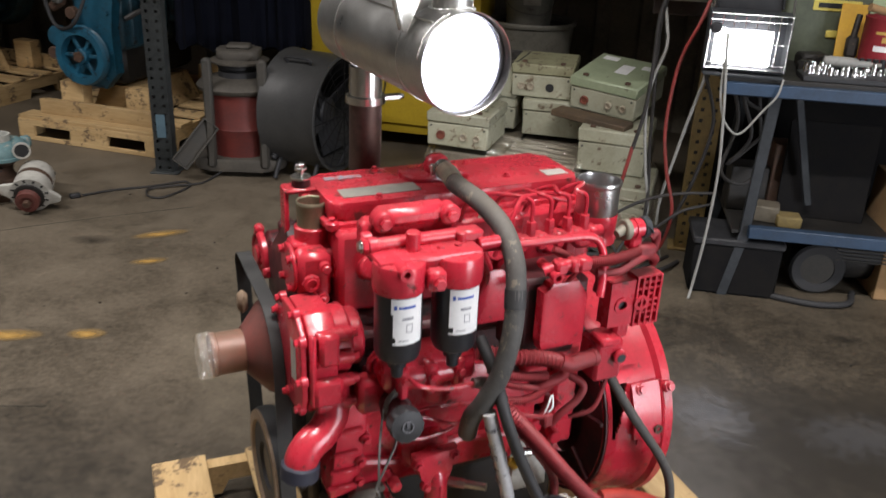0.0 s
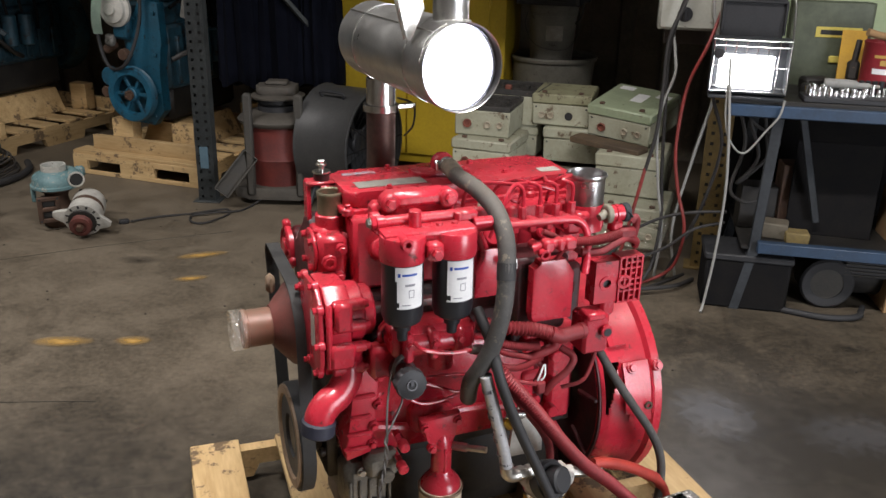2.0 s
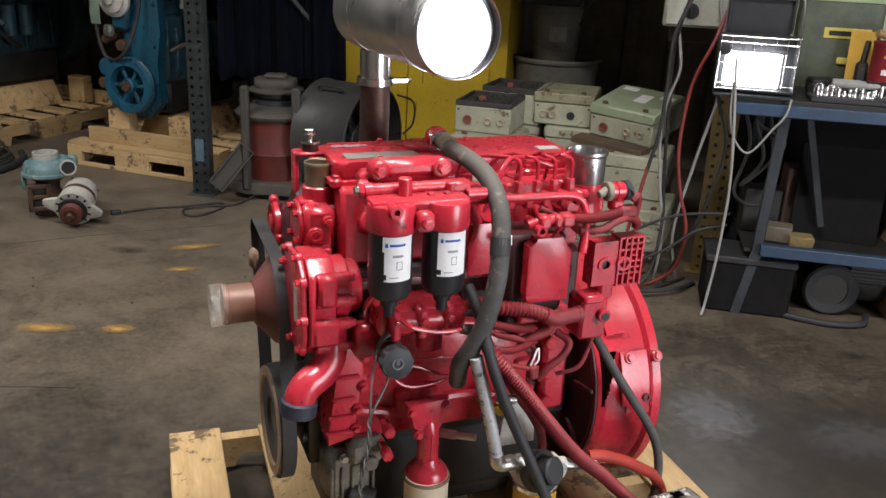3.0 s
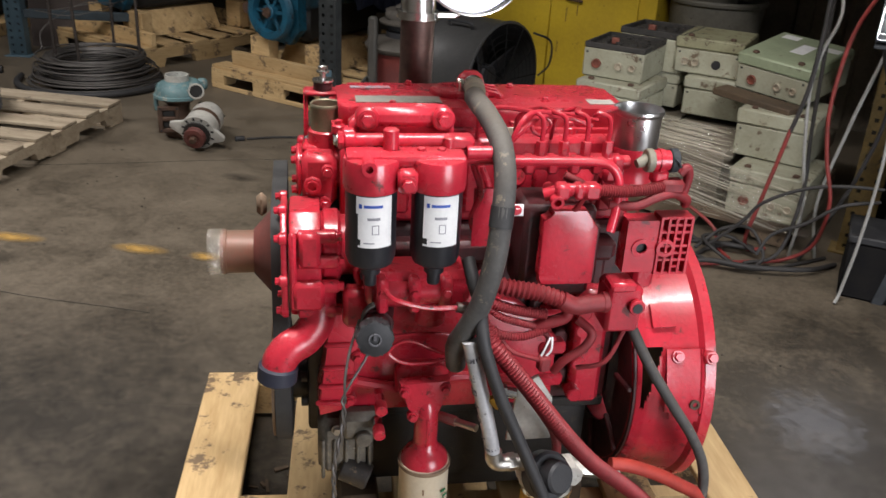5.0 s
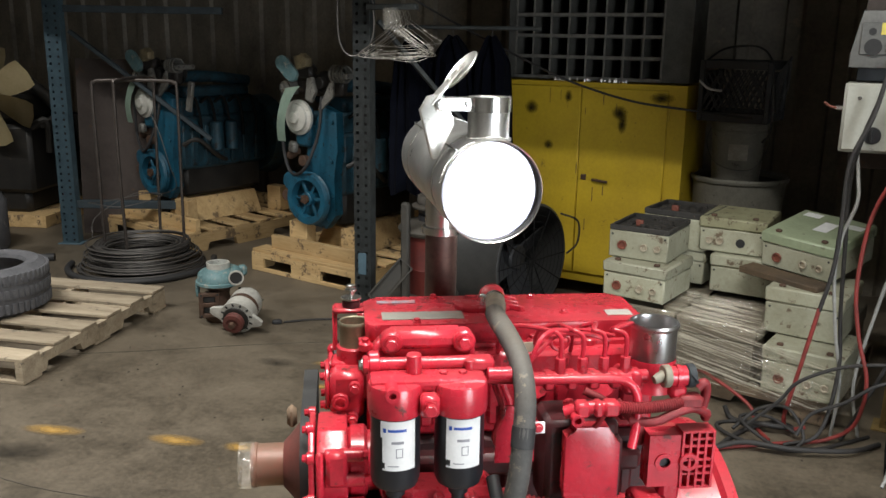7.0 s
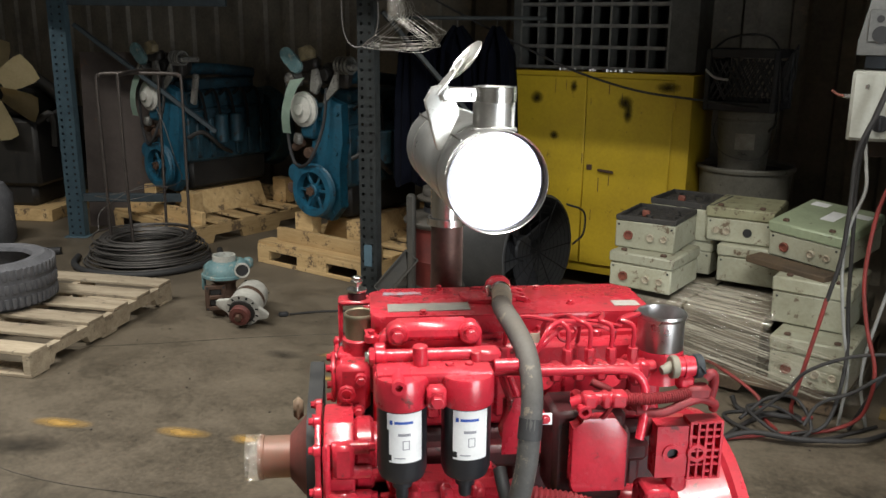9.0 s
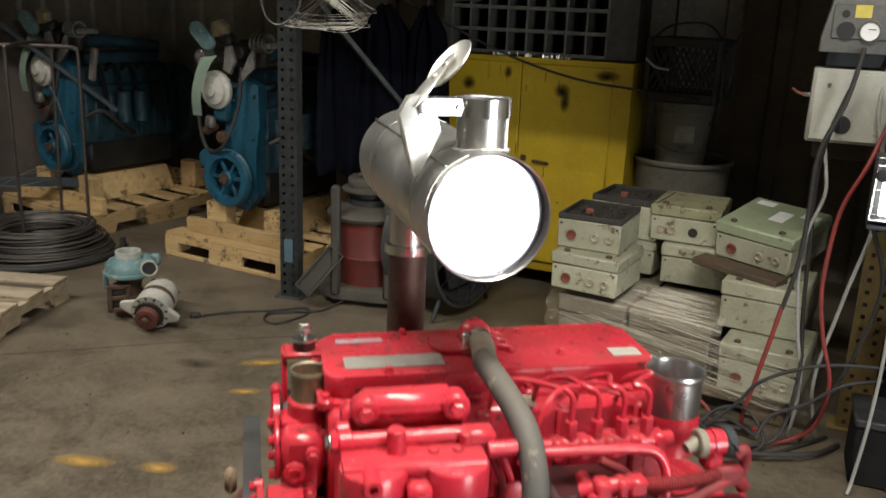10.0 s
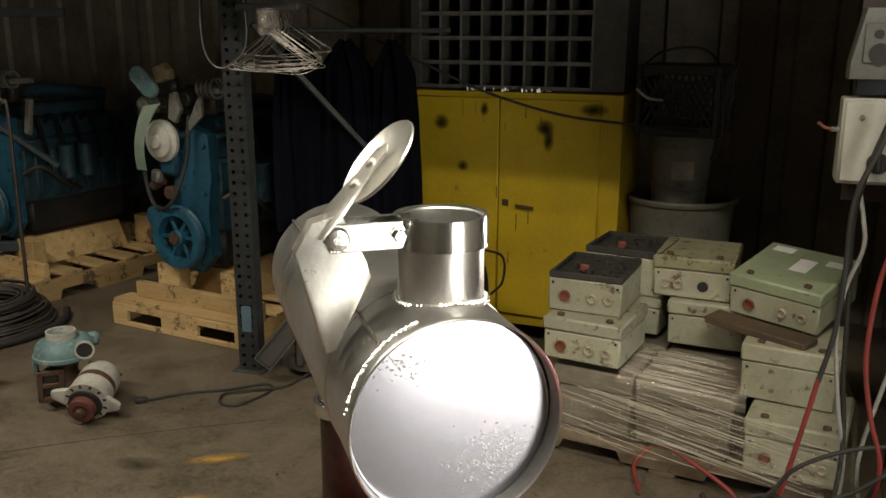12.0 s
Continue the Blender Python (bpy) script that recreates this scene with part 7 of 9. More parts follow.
def switch_box(m, w, d, h, lid, label, face=0, open_top=False, latches=True, shell=BOX_GREY):
    """A wall switch box lying on its back: base, overlapping lid, grommet and two lenses in its end face."""
    th = thing("switch_box", m, label, "switch box", "switch boxes")
    lh = h * (0.16 if open_top else 0.32)
    body = part("body", box(B(), (w / 2, d / 2, (h - lh) / 2), (w, d, h - lh), bevel=0.006), shell, th)
    if open_top:
        # an open top is a dark plate with loose parts and a dark rim
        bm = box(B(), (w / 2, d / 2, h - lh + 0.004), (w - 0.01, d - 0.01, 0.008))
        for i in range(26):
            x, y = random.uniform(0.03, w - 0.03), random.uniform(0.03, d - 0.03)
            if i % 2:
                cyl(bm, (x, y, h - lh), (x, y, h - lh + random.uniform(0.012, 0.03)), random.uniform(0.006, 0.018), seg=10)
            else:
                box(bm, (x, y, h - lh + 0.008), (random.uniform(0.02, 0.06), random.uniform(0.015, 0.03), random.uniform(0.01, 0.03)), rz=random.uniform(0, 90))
        part("dark_interior", bm, BOX_DARK, th, "black open interior with loose parts")
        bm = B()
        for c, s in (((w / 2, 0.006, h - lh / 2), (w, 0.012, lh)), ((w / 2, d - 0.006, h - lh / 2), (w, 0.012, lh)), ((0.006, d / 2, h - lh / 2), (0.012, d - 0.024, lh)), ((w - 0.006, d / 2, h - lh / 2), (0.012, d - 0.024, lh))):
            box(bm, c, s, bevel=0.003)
        part("rim_frame", bm, BOX_DARK, th)
        part("red_insulator", box(B(), (w * 0.42, d * 0.22, h - lh + 0.03), (0.035, 0.02, 0.03), bevel=0.004), ORANGE_RUBBER, th)
    else:
        part("lid", box(B(), (w / 2, d / 2, h - lh / 2 + 0.001), (w + 0.012, d + 0.012, lh), bevel=0.008), lid, th)
        if latches:
            for x in (0.18, 0.82):
                part("hinge", box(B(), (w * x, 0.03, h + 0.006), (0.026, 0.02, 0.014), bevel=0.004), BARE, th)
    for x, r, mt, n in ((0.23, 0.022, ORANGE_RUBBER, "grommet"), (0.60, 0.018, CLEAR_KNOB, "lens"), (0.82, 0.016, CLEAR_KNOB, "lens")) if face == 0 else ((0.64, 0.021, BLACK_INK, "knockout_hole"), (0.16, 0.018, CLEAR_KNOB, "lens"), (0.32, 0.018, CLEAR_KNOB, "lens")) if face == 1 else ():
        z = (h - lh) * 0.48
        k = part(n, lathe(B(), [(0, 0.004), (r * 0.62, 0.004), (r * 0.72, 0.010), (r * 0.95, 0.010), (r, 0.0), (0, 0)], pose(w * x, 0, z, 90), 24) if mt is not BLACK_INK else cyl(B(), (w * x, -0.0025, z), (w * x, 0.004, z), r, seg=24), mt, th)
    for x in (0.06, 0.94):
        part("screw", cyl(B(), (w * x, -0.002, (h - lh) * 0.85), (w * x, 0.002, (h - lh) * 0.85), 0.005, seg=10), BLACK_INK, th)
    return th


SW = -9
BOXL = "pale grey steel switch box with red grommet, stacked"
switch_box(pose(-0.025, 4.225, 0.405, 0, 0, SW), 0.30, 0.33, 0.165, BOX_GREY, "cream-grey steel switch box with closed lid, on the wrap")
switch_box(pose(-0.030, 4.300, 0.572, 0, 0, SW + 4), 0.285, 0.33, 0.155, BOX_GREY, "grey steel switch box with open dark top", open_top=True)
switch_box(pose(0.045, 4.64, 0.572, 0, 0, SW), 0.32, 0.30, 0.185, BOX_GREY, "dark-topped grey switch box with open interior", face=2, open_top=True)
switch_box(pose(0.045, 4.66, 0.405, 0, 0, SW), 0.32, 0.30, 0.165, BOX_GREY, "grey steel switch box under a dark-topped one", face=2)
switch_box(pose(0.335, 4.575, 0.590, 0, 0, SW + 5), 0.30, 0.34, 0.165, BOX_LID, "grey switch box with an empty knockout and grimy olive lid", face=1)
switch_box(pose(0.405, 4.54, 0.405, 0, 0, SW + 5), 0.29, 0.32, 0.18, BOX_GREY, "plain pale grey steel switch box in the stack", face=2, latches=False)
switch_box(pose(0.695, 4.255, 0.335, 0, 0, SW), 0.315, 0.36, 0.205, BOX_GREY, "large plain pale grey switch box on the wrapped stack", face=2)
gb = switch_box(pose(0.632, 4.510, 0.572, 9, 3, -24), 0.34, 0.36, 0.165, BOX_GREEN, "pale switch box with a mint green lid, tilted on a plank")
part("paper_sticker", box(B(), (0.19, 0.20, 0.1665), (0.065, 0.12, 0.001)), WHITE_LABEL, gb, "yellowed paper sticker")
part("paper_sticker", box(B(), (0.29, 0.27, 0.1665), (0.075, 0.05, 0.001)), WHITE_LABEL, gb, "torn paper sticker")
part("paper_sticker", box(B(), (0.07, 0.31, 0.1665), (0.08, 0.05, 0.001)), WHITE_LABEL, gb, "torn paper sticker")
solo("plank", box(B(), (0, 0, 0), (0.40, 0.10, 0.03), bevel=0.004, m=pose(0.745, 4.375, 0.5545, 3, 1, -30)), DARK_WOOD, "dark oily offcut plank under the green-lidded box", "plank")
# lower layer inside the film
switch_box(pose(0.725, 4.085, 0.130, 0, 0, SW), 0.31, 0.36, 0.20, BOX_GREY, "pale grey switch box in the wrapped bottom layer")
for x, y, w in ((0.02, 4.24, 0.30), (0.34, 4.19, 0.34), (0.06, 4.62, 0.34), (0.42, 4.56, 0.30), (0.76, 4.50, 0.28)):
    switch_box(pose(x, y, 0.130, 0, 0, SW), w, 0.34, 0.245, BOX_BROWN, "brown-grey switch box in the wrapped bottom layer", face=2, latches=False, shell=BOX_BROWN)


def film_shroud():
    """Stretch film pulled round the stack: a tapering skirt with horizontal tucks and a sagging top sheet."""
    bm = B()
    path = [(-0.03, 4.20), (0.34, 4.145), (0.70, 4.07), (1.07, 4.04), (1.11, 4.45), (1.09, 4.92), (0.60, 5.05), (0.04, 5.08), (-0.04, 4.65)]
    P = []
    for a, b in zip(path, path[1:] + path[:1]):
        for i in range(8):
            P.append((a[0] + (b[0] - a[0]) * i / 8, a[1] + (b[1] - a[1]) * i / 8))
    cx, cy = 0.53, 4.55
    rows = []
    J = 44
    tuck = [random.uniform(-0.008, 0.010) for j in range(J + 1)]
    for j in range(J + 1):
        f = j / J
        z = 0.10 + 0.29 * f
        row = []
        for i, (x, y) in enumerate(P):
            k = 1.012 + 0.010 * math.sin(f * 25 + i * 0.35) - 0.02 * f + tuck[j] * (0.6 + 0.4 * math.sin(i * 0.21 + j * 1.7))
            drop = 0.10 * max(0, (x - 0.45)) / 0.6 * f
            row.append(bm.verts.new((cx + (x - cx) * k, cy + (y - cy) * k, z - drop + 0.008 * math.sin(i * 0.55 + f * 9))))
        rows.append(row)
    for r0, r1 in zip(rows, rows[1:]):
        for i in range(len(P)):
            q = (i + 1) % len(P)
            bm.faces.new((r0[i], r0[q], r1[q], r1[i]))
    return bm


def film_top():
    """The sagging top sheet between the stacks."""
    bm = B()
    N, M = 20, 84
    fold = [random.gauss(0, 0.0045) for j in range(M + 1)]
    slip = [random.uniform(0, 6) for j in range(M + 1)]
    g = [[bm.verts.new((0.27 + 0.45 * i / N, 4.10 + 0.46 * j / M - 0.07 * i / N + 0.006 * math.sin(i * 0.5), 0.390 - 0.02 * i / N + fold[j] * (0.6 + 0.5 * math.sin(i * 0.33 + slip[j])) + 0.004 * math.sin(j * 0.4 + i * 0.3))) for i in range(N + 1)] for j in range(M + 1)]
    for j in range(M):
        for i in range(N):
            bm.faces.new((g[j][i], g[j][i + 1], g[j + 1][i + 1], g[j + 1][i]))
    return bm


fw = thing("stretch_film_wrap", I4, "crinkled clear stretch film wrapped round the switch boxes", "stretch film")
part("skirt", film_shroud(), WRAP, fw)
part("top_sheet", film_top(), WRAP_TOP, fw)
# bunched strands of film drawn tight round the front and across the top, coloured pale for the film's bright streaks
STRAND = mat("bunched_clear_film", (0.50, 0.47, 0.38), (0.34, 0.31, 0.24), 0.14, 0, 20, 120, 0.7, 0.1)
random.seed(23)
bm = B()
for i in range(46):
    x0 = random.uniform(-0.02, 0.55)
    x1, z0 = x0 + random.uniform(0.25, 0.60), random.uniform(0.16, 0.385)
    pts = []
    for k in range(7):
        x = min(1.04, x0 + (x1 - x0) * k / 6)
        pts.append((x, 4.176 - 0.142 * (x + 0.03) - 0.013 + random.uniform(-0.003, 0.003), max(0.11, z0 - 0.16 * (x - x0) + random.uniform(-0.002, 0.002))))
    tube(bm, pts, random.uniform(0.0006, 0.0016), 5, 2)
part("film_strand", bm, STRAND, fw)["kind"] = "stuff"
bm = B()
for i in range(38):
    y, a, b = random.uniform(4.13, 4.52), random.uniform(0.27, 0.45), random.uniform(0.5, 0.69)
    tube(bm, [(a + (b - a) * k / 4, y - 0.07 * ((a + (b - a) * k / 4) - 0.27) / 0.45, 0.397 - 0.02 * ((a + (b - a) * k / 4) - 0.27) / 0.45 + random.uniform(-0.002, 0.003)) for k in range(5)], random.uniform(0.0006, 0.0017), 5, 2)
part("film_strand", bm, STRAND, fw)["kind"] = "stuff"

# ---- drum fan, vacuum, turbo, coil, tyre pallet ----


def drum_fan(m):
    """A barrel fan on its side; x along the axis towards the open grille."""
    th = thing("drum_fan", m, "charcoal steel drum fan with carrying handle and mesh front", "fan")
    R, W = 0.315, 0.36
    part("drum", lathe(B(), [(R, 0), (R + 0.008, 0.006), (R, 0.02), (R, W - 0.02), (R + 0.008, W - 0.006), (R, W), (R - 0.006, W), (R - 0.006, 0)], pose(0, 0, R + 0.05, 0, -90), 56, True), DRUM, th)
    part("back_disc", cyl(B(), (-W + 0.01, 0, R + 0.05), (-W + 0.02, 0, R + 0.05), R - 0.01, seg=40), BLACK_ENGINE, th)
    bm = B()
    for i in range(1, 9):
        rr = R * i / 8.5
        tube(bm, [(-0.004, rr * math.cos(a), R + 0.05 + rr * math.sin(a)) for a in [2 * math.pi * k / 20 for k in range(20)]], 0.0012, 5, 1, closed=True)
    for k in range(6):
        a = math.pi * k / 6
        tube(bm, [(-0.002, R * math.cos(a), R + 0.05 + R * math.sin(a)), (-0.002, -R * math.cos(a), R + 0.05 - R * math.sin(a))], 0.003, 5)
    part("grille", bm, MATT_BLACK, th)
    for k in range(4):
        bm = box(B(), (0, 0, 0.16), (0.012, 0.13, 0.24), bevel=0.004, m=pose(-0.14, 0, R + 0.05) @ pose(0, 0, 0, 90 * k + 20, 0, 0) @ pose(0, 0, 0, 0, 0, 28))
        part("blade", bm, BLACK_PLASTIC, th)
    part("motor", cyl(B(), (-0.30, 0, R + 0.05), (-0.10, 0, R + 0.05), 0.075, seg=24, bevel=0.01), BLACK_PLASTIC, th)
    hd = radians(62)
    c, s = math.cos(hd), math.sin(hd)
    q = [(-0.26, -R * c, R + 0.05 + R * s), (-0.26, -(R + 0.035) * c, R + 0.05 + (R + 0.035) * s), (-0.12, -(R + 0.035) * c, R + 0.05 + (R + 0.035) * s), (-0.12, -R * c, R + 0.05 + R * s)]
    part("carry_handle", tube(B(), q, 0.008, 8, 3), BLACK_PLASTIC, th)
    for x in (-0.06, -W + 0.06):
        part("stand_foot", tube(B(), [(x, -0.25, 0.012), (x, -0.20, 0.10), (x, -0.16, 0.14), (x, 0.0, 0.045), (x, 0.16, 0.14), (x, 0.20, 0.10), (x, 0.25, 0.012)], 0.012, 8), BLACK_PLASTIC, th)
    part("cord", tube(B(), [(0.0, 0.25, 0.60), (0.06, 0.34, 0.55), (0.05, 0.36, 0.42), (0.0, 0.33, 0.35)], 0.006, 8), CABLE_BLACK, th)
    return th


drum_fan(pose(-0.585, 4.77, 0, 0, 0, -15))


def shop_vac(m):
    th = thing("shop_vacuum", m, "dusty red tank workshop vacuum with grey-brown head on a wheeled base", "vacuum cleaner")
    part("tank", lathe(B(), [(0, 0.09), (0.17, 0.09), (0.185, 0.10), (0.20, 0.25), (0.205, 0.26), (0.20, 0.27), (0.205, 0.46), (0, 0.46)], seg=44), VAC_RED, th)
    part("lid_ring", lathe(B(), [(0.0, 0.455), (0.215, 0.455), (0.235, 0.47), (0.24, 0.485), (0.225, 0.50), (0.19, 0.515), (0.12, 0.53), (0, 0.53)], seg=44), VAC_GREY, th)
    part("motor_neck", lathe(B(), [(0.105, 0.52), (0.12, 0.53), (0.12, 0.56), (0.105, 0.565), (0.12, 0.575), (0.12, 0.60), (0, 0.60)], seg=36), BLACK_PLASTIC, th)
    bm = lathe(B(), [(0, 0.598), (0.13, 0.598), (0.158, 0.606), (0.160, 0.616), (0.13, 0.626), (0, 0.63)], seg=40)
    prism(bm, rounded(0.23, 0.20, 0.05), 0.055, pose(0, 0, 0.622), bevel=0.02)
    box(bm, (0, 0, 0.688), (0.13, 0.10, 0.025), bevel=0.010)
    part("motor_cover", bm, VAC_GREY, th)
    bm = prism(B(), rounded(0.50, 0.44, 0.10), 0.07, pose(0, 0, 0.035), bevel=0.015)
    part("dolly_base", bm, VAC_GREY, th)
    for a in (45, 135, 225, 315):
        x, y = 0.20 * math.cos(radians(a)), 0.17 * math.sin(radians(a))
        c = part("caster", cyl(B(), (x - 0.012, y, 0.025), (x + 0.012, y, 0.025), 0.025, seg=18, bevel=0.004), BLACK_PLASTIC, th)
    for x in (-0.13, 0.16):
        part("accessory_tube", box(B(), (x, -0.215, 0.36), (0.05, 0.045, 0.60), bevel=0.012), DIRTY_PLASTIC, th, "dusty dark wand standing in the base")
    bm = B()
    box(bm, (0, 0, 0), (0.095, 0.012, 0.28), bevel=0.003)
    for x in (-0.045, 0.045):
        box(bm, (x, -0.02, 0), (0.008, 0.04, 0.28), bevel=0.002)
    for z in (-0.138, 0.138):
        box(bm, (0, -0.02, z), (0.095, 0.04, 0.008), bevel=0.002)
    part("floor_nozzle", bm, DIRTY_PLASTIC, th, "open rectangular floor nozzle leaning", m=pose(-0.21, -0.25, 0.20, -14, 40, 10))
    bm = tube(B(), [(0.12, 0.0, 0.52), (0.22, -0.12, 0.54), (0.27, -0.16, 0.40), (0.25, -0.18, 0.20), (0.20, -0.20, 0.12)], 0.022, 10, 8, rib=0.003, pitch=0.012)
    part("hose", bm, BLACK_PLASTIC, th)
    return th


shop_vac(pose(-1.19, 4.80, 0, 0, 0, 10))
solo("power_cord", tube(B(), [(-1.79, 4.09, 0.008), (-1.68, 4.21, 0.006), (-1.53, 4.31, 0.006), (-1.395, 4.43, 0.006), (-1.335, 4.36, 0.006), (-1.39, 4.18, 0.006), (-1.47, 4.17, 0.008), (-1.51, 4.26, 0.010), (-1.42, 4.33, 0.014), (-1.30, 4.43, 0.006), (-1.27, 4.56, 0.008), (-1.22, 4.62, 0.05)], 0.006, 8, 8), CABLE_BLACK, "black power cord looped on the floor", "power cord")
solo("cord_plug", box(B(), (0, 0, 0.0125), (0.055, 0.028, 0.025), bevel=0.006, m=pose(-1.815, 4.065, 0, 0, 0, 42)), BLACK_PLASTIC, "black plug end of the power cord", "plug")


def turbo(m):
    """A turbocharger on its turbine housing: teal compressor scroll on top, rusty twin flange at the side."""
    th = thing("turbocharger", m, "used turbocharger with chalky teal scroll and rusty flange on the floor", "turbocharger")
    cx, cy = -0.02, 0.02
    part("compressor_cover", lathe(B(), [(0, 0.03), (0.046, 0.038), (0.056, 0.034), (0.075, 0.026), (0.094, 0.006), (0.102, -0.012), (0.104, -0.026), (0.112, -0.030), (0.112, -0.042), (0.07, -0.05), (0, -0.05)], pose(cx, cy, 0.240), 36), TEAL, th)
    bm = B()
    pts, rad = [], []
    for i in range(15):  # the scroll grows towards its mouth
        t = math.radians(215 - 215 * i / 14)
        pts.append((cx + 0.080 * math.cos(t), cy + 0.080 * math.sin(t), 0.234 + 0.010 * i / 14))
    for i in range(0, 14, 2):
        tube(bm, pts[i:i + 3], 0.020 + 0.0019 * i / 2 * 1.2, 14, 4)
    tube(bm, [pts[-1], (cx + 0.084, -0.02, 0.244), (cx + 0.084, -0.075, 0.243)], 0.0345, 16, 4)
    box(bm, (cx + 0.115, 0.035, 0.25), (0.05, 0.035, 0.055), bevel=0.012)
    part("scroll", bm, TEAL, th)
    part("outlet_lip", ring(B(), (cx + 0.084, -0.070, 0.243), (cx + 0.084, -0.082, 0.243), 0.037, 0.007, 24), ALU, th)
    part("outlet_bore", cyl(B(), (cx + 0.084, -0.060, 0.243), (cx + 0.084, -0.0775, 0.243), 0.030, seg=20), BLACK_INK, th)
    part("inlet_ring", ring(B(), (cx, cy, 0.268), (cx, cy, 0.302), 0.056, 0.007, 32), ALU, th)
    part("bearing_housing", lathe(B(), [(0, 0.10), (0.06, 0.10), (0.05, 0.14), (0.055, 0.165), (0.085, 0.188), (0.085, 0.192), (0, 0.192)], pose(cx, cy, 0), 28), BARE, th)
    part("turbine_housing", lathe(B(), [(0, 0.0), (0.06, 0.0), (0.085, 0.03), (0.09, 0.07), (0.07, 0.105), (0, 0.105)], pose(cx, 0.03, 0), 28), BARE, th)
    tf = part("twin_flange", box(B(), (-0.065, 0.0, 0.105), (0.07, 0.09, 0.095), bevel=0.014), BARE, th, "rusty flange with two ports")
    for z in (0.052, 0.107, 0.158):
        part("flange_bar", box(B(), (-0.068, -0.055, z), (0.098, 0.02, 0.022), bevel=0.004), BARE, tf)
    for x in (-0.107, -0.029):
        part("flange_bar", box(B(), (x, -0.0552, 0.105), (0.022, 0.0204, 0.128), bevel=0.004), BARE, tf)
    for z in (0.080, 0.133):
        part("port", box(B(), (-0.068, -0.052, z), (0.056, 0.012, 0.032), bevel=0.005), BLACK_INK, th)
    for x in (-0.107, -0.029):
        for z in (0.052, 0.158):
            part("bolt_hole", cyl(B(), (x, -0.060, z), (x, -0.0664, z), 0.006, seg=10), BLACK_INK, tf)
    part("side_bracket", box(B(), (-0.122, 0.02, 0.165), (0.02, 0.03, 0.07), bevel=0.005), TEAL, th)
    return th


def alternator(m):
    """An alternator leaning on the turbo, nose down on its pulley."""
    th = thing("alternator", m, "chalky white alternator with rusty pulley leaning on the turbocharger", "alternator")
    ax = axis_frame((0.142, 0.06, 0.108), (0.052, -0.165, 0.045))[0]
    body = part("rear_housing", lathe(B(), [(0, -0.014), (0.045, -0.012), (0.060, 0.004), (0.067, 0.028), (0.068, 0.066), (0, 0.066)], ax, 32), ALU, th)
    part("stator_band", lathe(B(), [(0, 0.066), (0.0655, 0.066), (0.0655, 0.092), (0, 0.092)], ax, 32), BARE, th, "bare brown stator band")
    front = part("front_housing", lathe(B(), [(0, 0.092), (0.069, 0.092), (0.070, 0.125), (0.073, 0.146), (0.073, 0.158), (0, 0.158)], ax, 32), ALU, th)
    e = ax.to_3x3().inverted() @ Vector((0.9, -0.35, -0.25))
    turn = math.degrees(math.atan2(e.y, e.x))
    for s, n in ((0, 0.108), (180, 0.118)):
        bm = prism(B(), [(0.045, -0.040), (n - 0.01, -0.016), (n, -0.008), (n, 0.010), (n - 0.01, 0.016), (0.045, 0.045)], 0.018, ax @ pose(0, 0, 0.139, 0, 0, turn + s), bevel=0.004)
        part("mounting_ear", bm, ALU, front)
    part("mounting_ear", box(B(), (0, 0.060, 0.075), (0.035, 0.045, 0.10), bevel=0.008, m=ax @ pose(0, 0, 0, 0, 0, turn + 125)), ALU, body)
    for i in range(12):  # air slots round the nose
        part("air_slot", box(B(), (0.062, 0, 0.1515), (0.017, 0.013, 0.015), bevel=0.003, m=ax @ pose(0, 0, 0, 0, 0, 30 * i + 8)), BLACK_INK, front)
    part("fan_disc", lathe(B(), [(0, 0.162), (0.050, 0.162), (0.056, 0.168), (0.054, 0.174), (0.02, 0.180), (0, 0.180)], ax, 28), BLACK_ENGINE, th)
    part("pulley", lathe(B(), [(0, 0.180), (0.042, 0.180), (0.043, 0.186), (0.034, 0.194), (0.043, 0.203), (0.042, 0.209), (0.026, 0.211), (0.024, 0.206), (0, 0.206)], ax, 28), RUST_RED, th, "rusty red belt pulley")
    part("shaft_nut", cyl(B(), ax @ Vector((0, 0, 0.205)), ax @ Vector((0, 0, 0.226)), 0.015, seg=6, bevel=0.002), BARE, th)
    for i in range(3):
        part("rear_bolt", hexbolt(B(), ax @ Vector((0.060 * math.cos(2.1 * i), 0.060 * math.sin(2.1 * i), 0.010)), ax.to_3x3() @ Vector((0, 0, -1)), 0.006, 0.006), NICKEL, body)
    return th


alternator(pose(-2.10, 3.96, 0, 0, 0, 41) @ pose(-0.045, -0.12, 0) @ Matrix.Scale(1.28, 4))
turbo(pose(-2.10, 3.96, 0, 0, 0, 41) @ Matrix.Scale(1.12, 4))

# wire coil round its stand
wc = thing("wire_coil", pose(-3.37, 4.60, 0), "coil of dark steel wire lying round a bar stand", "wire coil")
for i in range(44):
    r, z = random.uniform(0.27, 0.42), 0.012 + 0.17 * (i / 44) + random.uniform(-0.01, 0.01)
    r -= 0.04 * (z / 0.18)
    ph, ex, ey, tl = random.uniform(0, 6), random.uniform(-0.02, 0.02), random.uniform(-0.02, 0.02), random.uniform(-0.012, 0.012)
    part("wire_turn", tube(B(), [(ex + r * math.cos(a), ey + r * math.sin(a), max(0.008, z + tl * math.sin(a + ph))) for a in [2 * math.pi * k / 14 for k in range(14)]], 0.0065, 5, 3, closed=True), WIRE, wc)
